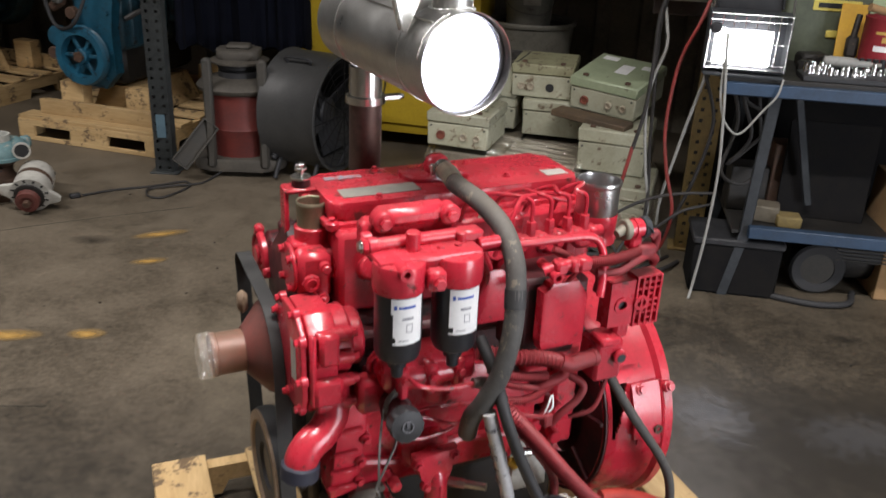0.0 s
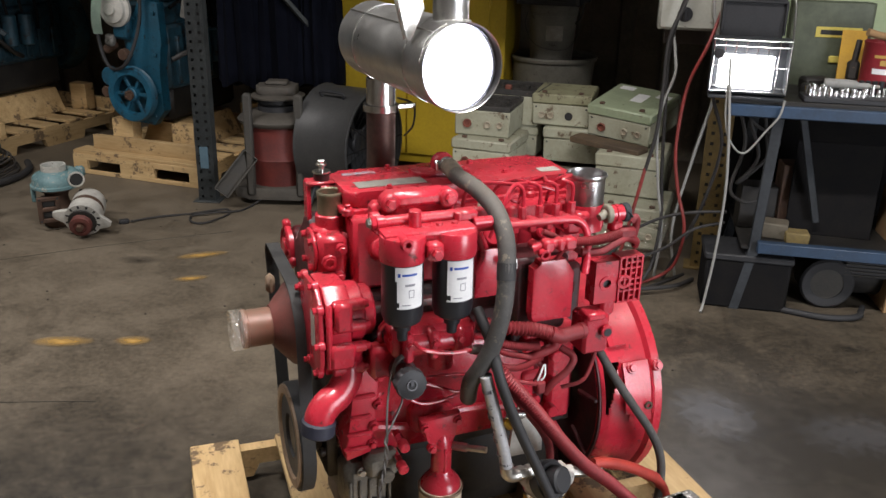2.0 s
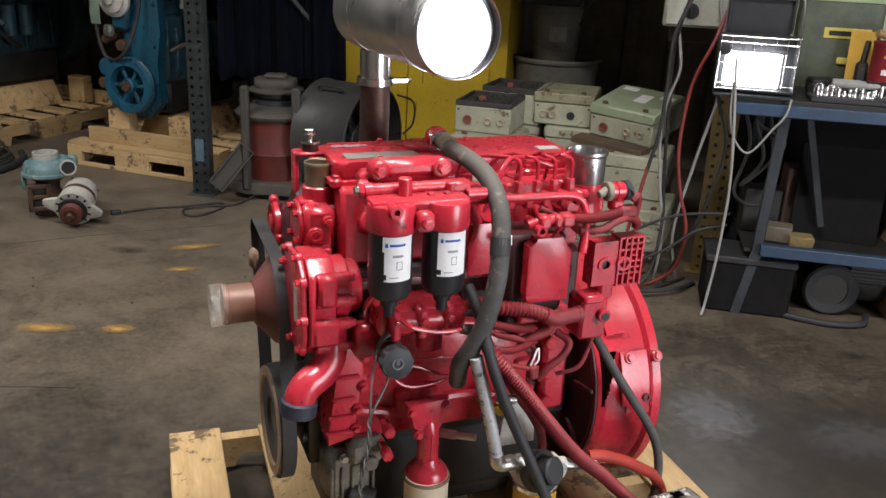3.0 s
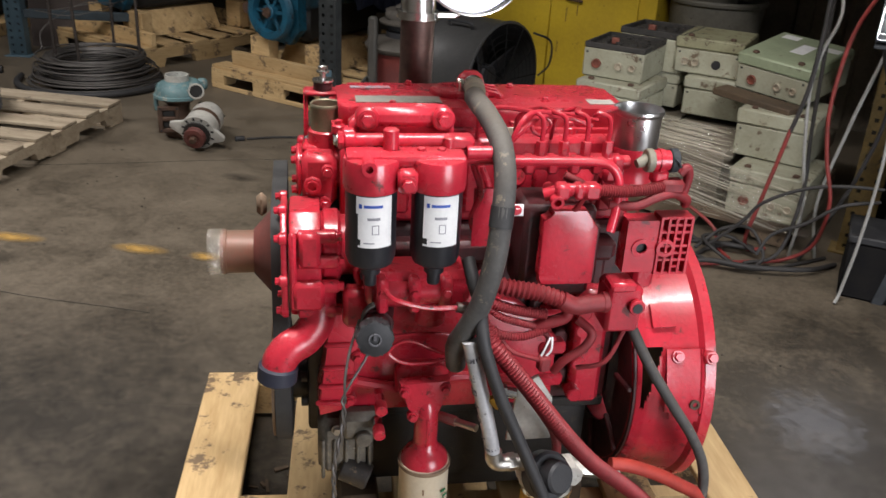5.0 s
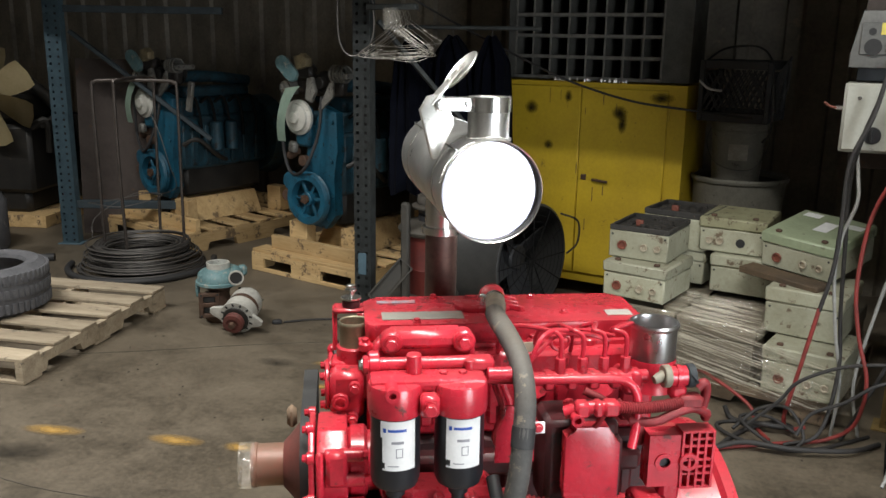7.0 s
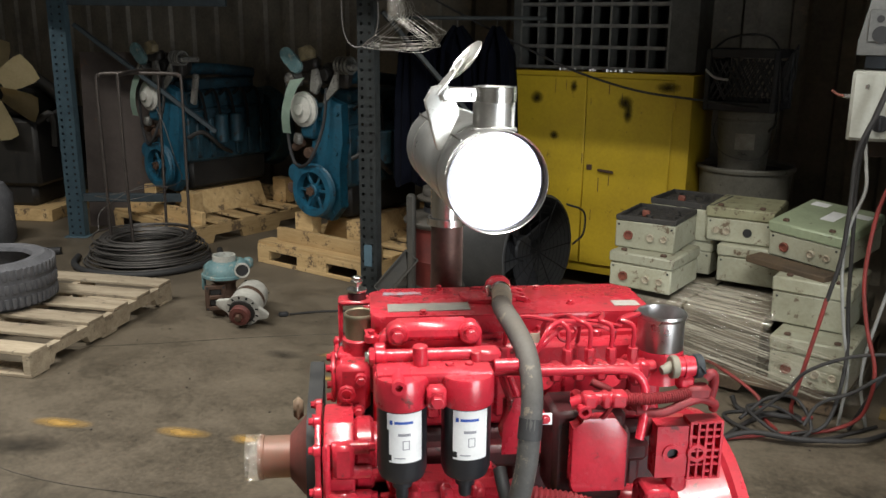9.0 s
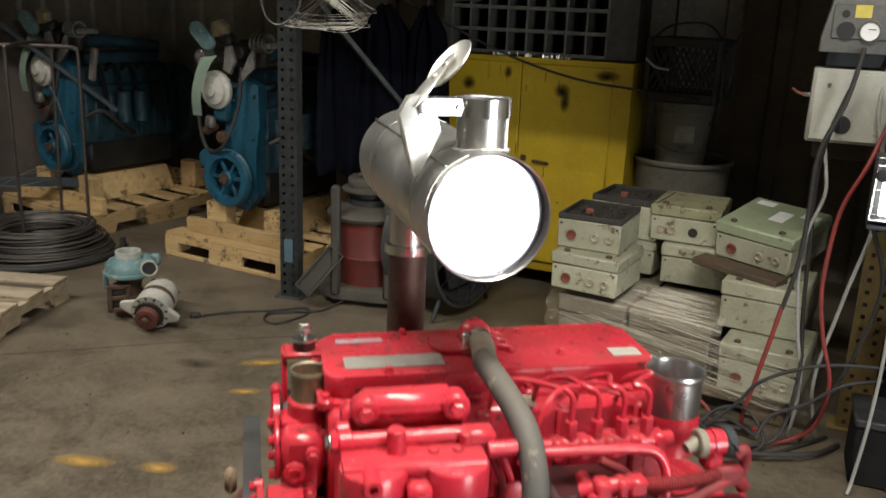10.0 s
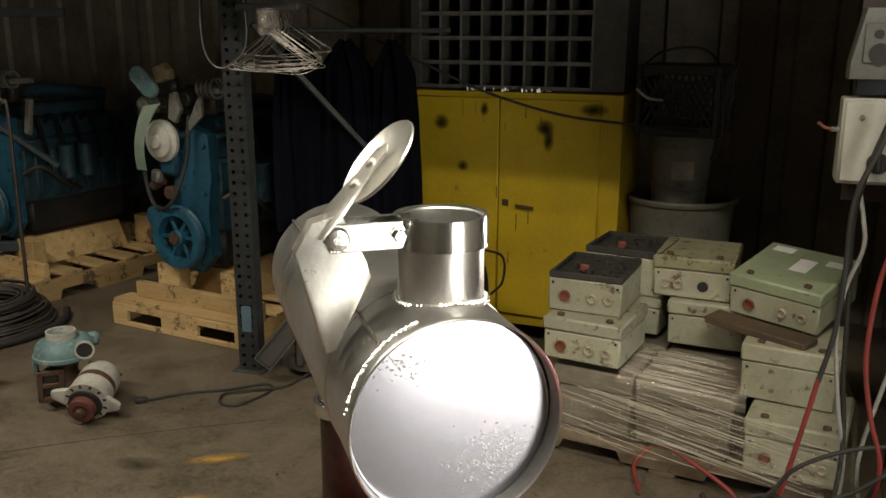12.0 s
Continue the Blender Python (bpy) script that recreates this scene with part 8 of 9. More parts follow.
bm = tube(B(), [(-0.36, -0.1, 0.17), (-0.42, 0.0, 0.30), (-0.3, 0.25, 0.44), (-0.05, 0.25, 0.46), (0.2, 0.15, 0.55), (0.30, 0.0, 0.72), (0.27, -0.05, 0.95), (0.18, -0.02, 1.05)], 0.003, 5)
tube(bm, [(-0.25, -0.2, 0.45), (-0.32, 0.0, 0.42), (-0.1, 0.2, 0.47), (0.1, 0.1, 0.48), (0.0, -0.15, 0.44), (-0.25, -0.2, 0.45)], 0.003, 5)
part("loose_end", bm, WIRE, wc)
part("rubber_hose", tube(B(), [(0.38 * math.cos(a) * 1.25, 0.40 * math.sin(a) * 1.2, 0.022) for a in [radians(x) for x in range(-150, 70, 20)]], 0.022, 10), BLACK_RUBBER, wc)
STAND_BAR = mat("worn_dark_round_bar", (0.11, 0.095, 0.085), (0.06, 0.05, 0.045), 0.38, 0.6, 12, 120, 0.6, 0.15, (0.26, 0.25, 0.24), 0.66)
SLIM = Matrix.Diagonal((0.82, 0.82, 1, 1))
ws = thing("bar_stand", pose(-3.40, 4.66, 0, 0, 0, 36), "dark worn bar stand of two crossed hoops inside the coil", "stand")
part("hoop", tube(B(), [(-0.32, 0, 0.0), (-0.325, 0, 0.6), (-0.33, 0, 1.18), (-0.31, 0, 1.235), (-0.27, 0, 1.25), (0, 0, 1.255), (0.27, 0, 1.25), (0.31, 0, 1.235), (0.33, 0, 1.18), (0.325, 0, 0.6), (0.32, 0, 0.0)], 0.0125, 10), STAND_BAR, ws, m=SLIM)
part("hoop", tube(B(), [(-0.08, -0.30, 0.0), (-0.10, -0.305, 0.6), (-0.10, -0.31, 1.2), (-0.09, -0.28, 1.255), (0.0, 0, 1.27), (0.09, 0.28, 1.255), (0.10, 0.31, 1.2), (0.09, 0.305, 0.6), (0.08, 0.30, 0.0)], 0.0125, 10), STAND_BAR, ws, m=SLIM)

# tyre on a weathered pallet
pallet(pose(-2.93, 3.27, 0, 0, 0, -76), 1.22, 1.05, "weathered grey pine pallet carrying a worn tyre", PINE_GREY, boards=6, bw=0.13)
ty = thing("tyre", pose(-3.10, 3.25, 0.127), "dusty worn truck tyre lying flat on a pallet", "tyre")
RT, WT = 0.30, 0.25
part("carcass", lathe(B(), [(RT - 0.11, 0.03), (RT - 0.10, 0.01), (RT - 0.04, 0.0), (RT - 0.005, 0.025), (RT, 0.05), (RT + 0.004, WT / 2), (RT, WT - 0.05), (RT - 0.005, WT - 0.025), (RT - 0.04, WT), (RT - 0.10, WT - 0.01), (RT - 0.11, WT - 0.03), (RT - 0.06, WT - 0.04), (RT - 0.03, WT / 2), (RT - 0.06, 0.04)], seg=56, closed=True), TYRE, ty)
me = mesh("tread_block", box(box(box(B(), (0.004, 0, -0.075), (0.016, 0.022, 0.055), bevel=0.003), (0.005, 0.006, 0.0), (0.016, 0.022, 0.05), bevel=0.003), (0.004, 0, 0.075), (0.016, 0.022, 0.055), bevel=0.003), TYRE)
for i in range(56):
    a = 360 * i / 56
    piece("tread_block", me, ty, pose(RT * math.cos(radians(a)), RT * math.sin(radians(a)), WT / 2, 0, 0, a))

# grey drum with a black hose at the edge of the aisle
gd = thing("grey_canister", pose(-4.75, 4.35, 0), "dull grey canister with a black rubber hose lying by it", "canister")
part("canister_body", lathe(B(), [(0, 0), (0.2, 0), (0.22, 0.03), (0.22, 0.36), (0.17, 0.44), (0.0, 0.45)], seg=32), TYRE, gd)
part("canister_hose", tube(B(), [(0.10, -0.2, 0.22), (0.2, -0.26, 0.12), (0.42, -0.2, 0.03), (0.75, 0.05, 0.025)], 0.028, 10), BLACK_RUBBER, gd)

# work coats and wire hangers on the rack
ct = thing("work_coats", pose(-1.30, 5.12, 0, 0, 0, 10), "dark navy work coats hanging from a rail", "coats")
for x, w, ph in ((-0.22, 0.26, 0.0), (0.02, 0.30, 1.3), (0.26, 0.24, 2.1)):
    bm = B()
    N = 40
    rows = []
    for j, (z, k, dp) in enumerate(((0.62, 1.0, 0.10), (0.9, 0.98, 0.11), (1.2, 0.9, 0.12), (1.42, 0.75, 0.11), (1.52, 0.35, 0.06), (1.56, 0.14, 0.04))):
        rows.append([bm.verts.new((x + w * k * 0.62 * math.cos(2 * math.pi * i / N), (dp + 0.022 * math.sin(i * 1.9 + ph)) * math.sin(2 * math.pi * i / N) + 0.02 * math.sin(i * 0.9 + ph + j), z + 0.02 * math.sin(i * 0.7 + ph))) for i in range(N)])
    for a, b in zip(rows, rows[1:]):
        for i in range(N):
            bm.faces.new((a[i], a[(i + 1) % N], b[(i + 1) % N], b[i]))
    bm.faces.new(rows[-1])
    bm.faces.new(rows[0][::-1])
    part("coat", bm, COAT, ct)
part("hanging_rail", cyl(B(), (-0.42, 0, 1.62), (0.55, 0, 1.62), 0.012, seg=12), POST_DARK, ct)
for x in (-0.22, 0.02, 0.26):
    part("coat_hook", tube(B(), [(x, 0, 1.55), (x, 0, 1.60), (x, 0.012, 1.635)], 0.003, 6), WIRE, ct)
hg = thing("wire_hangers", pose(-1.40, 4.46, 0, 0, 0, -10), "bundle of bright wire coat hangers on the rack upright", "coat hangers")
for i in range(15):
    y, tl, dr = -0.07 + 0.011 * i, random.uniform(-0.05, 0.05), random.uniform(-0.04, 0.03)
    part("hanger", tube(B(), [(0.14, y, 1.70), (0.15, y, 1.64 + dr), (0.02 + tl, y, 1.55 + dr), (-0.07 + tl * 0.5, y, 1.50 + dr), (0.0, y, 1.485 + dr), (0.20, y, 1.49 + dr + tl * 0.4), (0.34 + tl, y + 0.02, 1.51 + dr), (0.30, y, 1.55 + dr), (0.16, y, 1.63 + dr)], 0.0013, 5, 4), NICKEL, hg)
part("bracket_arm", box(B(), (0.10, 0.0, 1.715), (0.34, 0.03, 0.03), bevel=0.004), POST_DARK, hg)
part("plastic_sleeve", lathe(B(), [(0.045, 1.60), (0.05, 1.71), (0.047, 1.71), (0.042, 1.60)], pose(0.10, 0, 0), 20, True), CLEAR, hg)
solo("hanging_lead", tube(B(), [(-1.60, 4.47, 1.94), (-1.64, 4.45, 1.8), (-1.63, 4.44, 1.55), (-1.56, 4.44, 1.46), (-1.46, 4.45, 1.50), (-1.42, 4.46, 1.62), (-1.46, 4.47, 1.94)], 0.0045, 8), WIRE, "grey lead looped over the rack upright", "lead")
solo("overhead_cable", tube(B(), [(-1.62, 4.70, 1.94), (-1.553, 5.19, 1.77), (-1.2, 5.2, 1.60), (-0.84, 5.2, 1.44), (-0.55, 5.2, 1.325), (-0.2, 5.2, 1.235), (0.12, 5.25, 1.197), (0.33, 5.33, 1.17), (0.50, 5.40, 1.15)], 0.0065, 8), CABLE_BLACK, "dark cable sagging across the cabinet", "cable")

# ---- switchgear post, bench and everything on it ----
rack_post(pose(1.255, 4.20, 0, 0, 0, -4), POST_YELLOW, "grimy ochre punched steel post beside the bench", w=0.115, h=1.94)
pn = thing("breaker_panel", pose(0.915, 4.04, 1.165), "light grey steel breaker box with an isolator knob on the post", "breaker box")
part("panel_box", box(B(), (0.135, 0.06, 0.13), (0.27, 0.12, 0.26), bevel=0.006), PANEL_GREY, pn)
part("panel_door", box(B(), (0.135, -0.004, 0.13), (0.255, 0.012, 0.245), bevel=0.005), PANEL_GREY, pn)
k = part("isolator_plate", cyl(B(), (0.112, -0.010, 0.068), (0.112, -0.016, 0.068), 0.032, seg=28, bevel=0.002), BLACK_PLASTIC, pn)
part("isolator_knob", box(B(), (0.112, -0.026, 0.068), (0.014, 0.022, 0.05), bevel=0.005), BLACK_PLASTIC, k)
part("lock_screw", cyl(B(), (0.055, -0.009, 0.205), (0.055, -0.016, 0.205), 0.007, seg=14), CHROME, pn)
part("door_clasp", box(B(), (-0.014, 0.01, 0.165), (0.028, 0.012, 0.016), bevel=0.003), CHROME, pn)
part("copper_lug", tube(B(), [(-0.022, 0.008, 0.165), (-0.045, 0.0, 0.170), (-0.065, -0.01, 0.185)], 0.005, 8), ORANGE_RUBBER, pn)
part("back_strap", box(B(), (0.30, 0.10, 0.13), (0.16, 0.03, 0.06), bevel=0.003), GREY_LEG, pn)
gg = thing("gauge_console", pose(0.918, 4.0, 1.482), "grey gauge console with a bright dial and a yellow sticker", "gauge console")
part("console_body", prism(B(), [(0, 0), (0.30, 0), (0.30, 0.19), (0.25, 0.205), (0.03, 0.205), (0.0, 0.05)], 0.13, pose(0, 0.13, 0, 90), bevel=0.006), GAUGE_GREY, gg)
part("face_plate", box(B(), (0.135, -0.003, 0.105), (0.21, 0.008, 0.115), bevel=0.003), GAUGE_GREY, gg)
part("dial_hole", cyl(B(), (0.075, -0.0095, 0.075), (0.075, -0.006, 0.075), 0.030, seg=28), BLACK_INK, gg)
part("small_hole", cyl(B(), (0.068, -0.0095, 0.130), (0.068, -0.006, 0.130), 0.013, seg=20), BLACK_INK, gg)
d = part("dial", cyl(B(), (0.150, -0.012, 0.075), (0.150, -0.006, 0.075), 0.030, seg=32), WHITE_LABEL, gg, "white dial")
part("dial_bezel", ring(B(), (0.150, -0.016, 0.075), (0.150, -0.005, 0.075), 0.034, 0.004, 32), CHROME, d)
part("dial_needle", box(B(), (0.157, -0.0128, 0.082), (0.024, 0.001, 0.003), m=I4), BLACK_INK, d)
part("sticker", box(B(), (0.122, -0.008, 0.140), (0.052, 0.002, 0.042)), YELLOW_STICKER, gg)
part("mount_foot", box(B(), (0.15, 0.10, -0.025), (0.24, 0.05, 0.05), bevel=0.003), GREY_LEG, gg)
solo("post_board", box(B(), (1.10, 4.185, 1.42), (0.30, 0.018, 0.66), bevel=0.003), PANEL_BROWN, "dark board bolted to the post behind the switchgear", "board")


def cable(pts, r, material, label, name="cable"):
    pts = [(x, y, r + 0.001 if z < 0.022 else z) for x, y, z in pts]  # laid down on the floor
    return solo(name, tube(B(), pts, r, 10, 7), material, label, "cable")


cable([(1.06, 3.985, 1.50), (1.05, 3.95, 1.44), (1.024, 3.94, 1.306), (0.968, 3.94, 1.134), (0.965, 3.94, 0.916), (0.956, 3.94, 0.72), (0.925, 3.94, 0.55)], 0.0085, CABLE_BLACK, "black supply cable hanging past the breaker box")
cable([(0.925, 3.94, 0.56), (0.906, 3.94, 0.447), (0.866, 3.95, 0.22), (0.842, 3.96, 0.08), (0.86, 4.0, 0.02), (0.92, 4.05, 0.014)], 0.0085, CABLE_RED, "red sleeved end of a hanging supply cable")
cable([(1.035, 3.97, 1.36), (0.996, 3.97, 1.218), (0.975, 3.98, 1.066), (0.987, 3.98, 0.801), (1.0, 3.98, 0.549), (1.02, 3.96, 0.3), (0.98, 3.90, 0.06), (0.86, 3.84, 0.014)], 0.0078, CABLE_BLACK, "black cable hanging from the breaker box")
cable([(0.985, 4.07, 1.165), (1.000, 3.99, 1.08), (1.009, 3.96, 0.985), (0.972, 3.96, 0.848), (0.964, 3.96, 0.689), (0.993, 3.96, 0.46), (1.03, 3.98, 0.25), (1.02, 4.02, 0.02)], 0.0068, CABLE_GREY, "pale grey cable hanging from the breaker box")
cable([(1.20, 4.0, 1.35), (1.13, 3.90, 1.13), (1.074, 3.9, 0.982), (1.052, 3.9, 0.85), (1.047, 3.9, 0.65), (1.078, 3.9, 0.472), (1.124, 3.9, 0.30), (1.10, 3.95, 0.10), (0.991, 3.95, 0.014), (0.874, 3.867, 0.014), (0.696, 3.735, 0.014), (0.60, 3.66, 0.014), (0.50, 3.62, 0.014)], 0.0078, CABLE_RED, "faded red air hose hanging to the floor", "air_hose")
cable([(0.39, 4.0, 0.03), (0.35, 4.16, 0.05), (0.428, 4.20, 0.12), (0.55, 4.09, 0.13), (0.70, 4.00, 0.08), (0.74, 3.96, 0.014), (0.80, 3.86, 0.014)], 0.0078, CABLE_RED, "faded red air hose looped by the pallet", "air_hose")
for pts, r in (
    ([(0.834, 4.02, 0.014), (0.83, 3.99, 0.025), (0.662, 3.98, 0.014), (0.589, 3.90, 0.014), (0.715, 3.756, 0.030), (0.922, 3.812, 0.014), (1.078, 3.975, 0.014), (1.16, 4.08, 0.014)], 0.008),
    ([(0.621, 3.66, 0.018), (0.70, 3.90, 0.018), (0.80, 3.99, 0.030), (0.876, 3.97, 0.030), (0.767, 3.93, 0.040), (0.640, 3.99, 0.018), (0.60, 4.0, 0.06)], 0.0105),
    ([(0.60, 3.64, 0.016), (0.72, 3.72, 0.040), (0.90, 3.76, 0.035), (1.10, 3.86, 0.03), (1.20, 4.02, 0.02)], 0.0105),
    ([(0.70, 3.90, 0.03), (0.817, 3.9, 0.16), (0.885, 3.9, 0.26), (1.023, 3.9, 0.345), (1.158, 3.9, 0.383), (1.30, 3.92, 0.39)], 0.0072),
    ([(0.90, 3.86, 0.05), (0.944, 3.9, 0.134), (1.06, 3.9, 0.209), (1.168, 3.9, 0.303), (1.30, 3.95, 0.33)], 0.0072),
    ([(0.66, 3.85, 0.03), (0.75, 3.95, 0.10), (0.86, 3.92, 0.13), (0.93, 3.86, 0.04), (0.86, 3.80, 0.02), (0.74, 3.82, 0.05), (0.68, 3.90, 0.07), (0.78, 3.97, 0.06), (0.90, 3.92, 0.03)], 0.0072),
):
    cable(pts, r, CABLE_BLACK, "black cable lying in a tangle by the post")
cable([(1.24, 4.10, 1.60), (1.22, 3.98, 1.2), (1.17, 3.95, 0.95), (1.24, 3.93, 0.7), (1.20, 3.96, 0.42), (1.13, 3.98, 0.2), (1.06, 4.0, 0.016)], 0.008, CABLE_BLACK, "thin black cable down the post")
cable([(1.18, 4.12, 1.66), (1.14, 4.02, 1.3), (1.20, 4.0, 1.0), (1.13, 4.0, 0.6), (1.08, 4.04, 0.25), (1.12, 4.06, 0.014)], 0.007, CABLE_GREY, "thin grey cable down the post")

wb = thing("work_bench", pose(1.22, 3.72, 0), "scuffed blue steel work bench with bent grey legs", "work bench")
part("bench_top", box(B(), (0.68, 0.36, 0.925), (1.36, 0.72, 0.022), bevel=0.003), BLACK_ENGINE, wb, "dark oily steel bench top")
part("front_rail", box(B(), (0.68, -0.004, 0.893), (1.36, 0.03, 0.05), bevel=0.004), BENCH_BLUE, wb)
part("rear_rail", box(B(), (0.68, 0.70, 0.89), (1.36, 0.03, 0.05), bevel=0.004), BENCH_BLUE, wb)
part("lower_rail", box(B(), (0.78, 0.005, 0.305), (1.16, 0.04, 0.05), bevel=0.004), BENCH_BLUE, wb)
part("lower_shelf", box(B(), (0.74, 0.34, 0.29), (1.20, 0.62, 0.015), bevel=0.002), BLACK_ENGINE, wb)
for x, y in ((0.15, 0.03), (1.28, 0.03), (0.15, 0.66), (1.28, 0.66)):
    bm = box(B(), (x + 0.03, y, 0.60), (0.045, 0.02, 0.60), bevel=0.004, m=pose(0, 0, 0, 0, 2))
    box(bm, (0, 0, 0), (0.045, 0.022, 0.34), bevel=0.004, m=pose(x + 0.02, y, 0.158, 0, 10))
    part("leg", bm, GREY_LEG, wb)
part("strut", box(B(), (0, 0, 0), (0.03, 0.012, 0.52), bevel=0.003, m=pose(0.40, 0.22, 0.62, 0, -15)), GREY_LEG, wb)

# halogen work lamp
wl = thing("work_lamp", pose(1.285, 3.72, 0.936, 0, 0, -3), "lit halogen work lamp in a folding frame on the bench", "work lamp")
part("lamp_base", box(B(), (0, 0.06, 0.006), (0.30, 0.16, 0.012), bevel=0.003), GREY_LEG, wl)
bm = B()
for c, s in (((0, 0.05, 0.235), (0.30, 0.10, 0.008)), ((0, 0.05, 0.025), (0.30, 0.10, 0.008)), ((-0.148, 0.05, 0.13), (0.008, 0.10, 0.21)), ((0.148, 0.05, 0.13), (0.008, 0.10, 0.21)), ((0, 0.098, 0.13), (0.30, 0.006, 0.21))):
    box(bm, c, s, bevel=0.002)
part("lamp_housing", bm, GREY_LEG, wl)
part("halogen_panel", box(B(), (-0.012, 0.055, 0.102), (0.215, 0.012, 0.135), bevel=0.012), HALOGEN, wl, "glowing halogen reflector")
wg = part("guard_frame", tube(B(), [(-0.147, -0.004, 0.03), (-0.147, -0.004, 0.235), (0.147, -0.004, 0.235), (0.147, -0.004, 0.03)], 0.002, 5, 1, closed=True), CHROME, wl)
for i in range(8):
    part("guard_wire", tube(B(), [(-0.145 + 0.29 * i / 7, -0.004, 0.235), (-0.145 + 0.29 * i / 7, -0.004, 0.03)], 0.0016, 5), CHROME, wg)
for z in (0.05, 0.13, 0.21):
    part("guard_wire", tube(B(), [(-0.147, -0.004, z), (0.147, -0.004, z)], 0.0016, 5), CHROME, wg)
bm = B()
for c, s in (((0, 0.14, 0.375), (0.25, 0.03, 0.010)), ((-0.122, 0.14, 0.31), (0.010, 0.03, 0.13)), ((0.122, 0.14, 0.31), (0.010, 0.03, 0.13)), ((0, 0.155, 0.31), (0.25, 0.006, 0.13))):
    box(bm, c, s, bevel=0.002)
part("rear_hood", bm, BLACK_PLASTIC, wl)
part("hood_back", box(B(), (0, 0.15, 0.25), (0.24, 0.02, 0.30), bevel=0.003), BLACK_PLASTIC, wl)
part("grip", cyl(B(), (-0.09, 0.14, 0.395), (0.09, 0.14, 0.395), 0.011, seg=14, bevel=0.003), ORANGE_RUBBER, wl, "worn wooden grip")
bm = tube(B(), [(-0.09, 0.14, 0.395), (-0.128, 0.14, 0.39), (-0.13, 0.14, 0.24)], 0.005, 8)
tube(bm, [(0.09, 0.14, 0.395), (0.145, 0.12, 0.39), (0.155, 0.08, 0.24), (0.155, 0.06, 0.02)], 0.005, 8)
part("frame_tube", bm, CHROME, wl)
part("side_knob", lathe(B(), [(0, 0), (0.02, 0), (0.022, 0.006), (0.016, 0.014), (0, 0.016)], pose(-0.125, -0.006, 0.18, 90), 20), BLACK_PLASTIC, wl)
cable([(1.205, 3.705, 1.10), (1.208, 3.69, 1.03), (1.233, 3.69, 0.82), (1.254, 3.69, 0.563), (1.248, 3.69, 0.279), (1.227, 3.68, 0.05), (1.215, 3.65, 0.010)], 0.006, CABLE_GREY, "grey lamp lead hanging to the floor")
cable([(1.433, 3.69, 0.944), (1.42, 3.685, 0.88), (1.381, 3.69, 0.82), (1.308, 3.70, 0.717), (1.245, 3.70, 0.764), (1.215, 3.70, 0.86), (1.206, 3.70, 0.995)], 0.0045, CABLE_GREY, "thin lamp lead hanging in a loop")

# bench-top tools
BT = 0.936
for i in range(22):
    x, y, r, h = 1.53 + 0.021 * (i % 17) + random.uniform(-0.004, 0.004), 3.765 + 0.05 * (i // 11) + random.uniform(-0.01, 0.01), random.uniform(0.007, 0.013), random.uniform(0.025, 0.05)
    solo("socket", lathe(B(), [(0, 0), (r, 0), (r, h * 0.5), (r * 0.88, h * 0.55), (r * 0.88, h), (r * 0.6, h), (r * 0.6, h * 0.7), (0, h * 0.7)], pose(x, y, BT + 0.022), 16), CHROME, "bright chrome socket standing in a tray", "socket", "sockets")
solo("socket_tray", box(B(), (1.71, 3.79, BT + 0.011), (0.40, 0.13, 0.022), bevel=0.004), BLACK_PLASTIC, "dark socket tray on the bench", "tray")
for i in range(7):
    solo("impact_socket", cyl(B(), (1.70 + 0.026 * i, 3.885, BT), (1.70 + 0.026 * i, 3.885, BT + 0.075), 0.0115, seg=16, bevel=0.002), BLACK_PLASTIC, "black impact socket standing on the bench", "socket", "impact sockets")
gn = thing("grease_gun", pose(1.60, 3.845, BT + 0.062, 0, 0, -6), "pale grey air tool lying across the sockets", "air tool")
part("barrel", lathe(B(), [(0, 0), (0.02, 0.0), (0.022, 0.02), (0.022, 0.10), (0.018, 0.12), (0.012, 0.13), (0.012, 0.17), (0, 0.17)], pose(0, 0, 0, 0, 90), 20), CABLE_GREY, gn)
part("nose", lathe(B(), [(0, 0.17), (0.009, 0.17), (0.007, 0.21), (0, 0.21)], pose(0, 0, 0, 0, 90), 16), NICKEL, gn)
part("rest_block", box(B(), (0.05, 0.03, -0.04), (0.06, 0.03, 0.043), bevel=0.004), BLACK_PLASTIC, gn)
cn = thing("coffee_tin", pose(1.845, 3.98, BT), "large dark red printed tin with a wooden handle sticking out", "tin")
part("tin_wall", lathe(B(), [(0, 0), (0.083, 0), (0.085, 0.004), (0.083, 0.01), (0.083, 0.215), (0.086, 0.22), (0.086, 0.226), (0.082, 0.226), (0.08, 0.21), (0.08, 0.01), (0, 0.008)], seg=40), TIN_RED, cn)
for z, a0, a1, mt, h in ((0.165, -30, 30, GOLD_INK, 0.012), (0.135, -12, 14, GOLD_INK, 0.022), (0.10, -30, 28, WHITE_LABEL, 0.022)):
    bm = B()
    cols = []
    for i in range(9):
        a = radians(-100 + a0 + (a1 - a0) * i / 8)
        cols.append([bm.verts.new((0.0836 * math.cos(a), 0.0836 * math.sin(a), q)) for q in (z, z + h)])
    for p, q in zip(cols, cols[1:]):
        bm.faces.new((p[0], q[0], q[1], p[1]))
    part("print", bm, mt, cn)
part("hammer_handle", tube(B(), [(-0.03, 0.0, 0.05), (0.0, 0.0, 0.2), (0.02, 0.01, 0.26)], 0.012, 10), RUSTY_TUBE, cn)
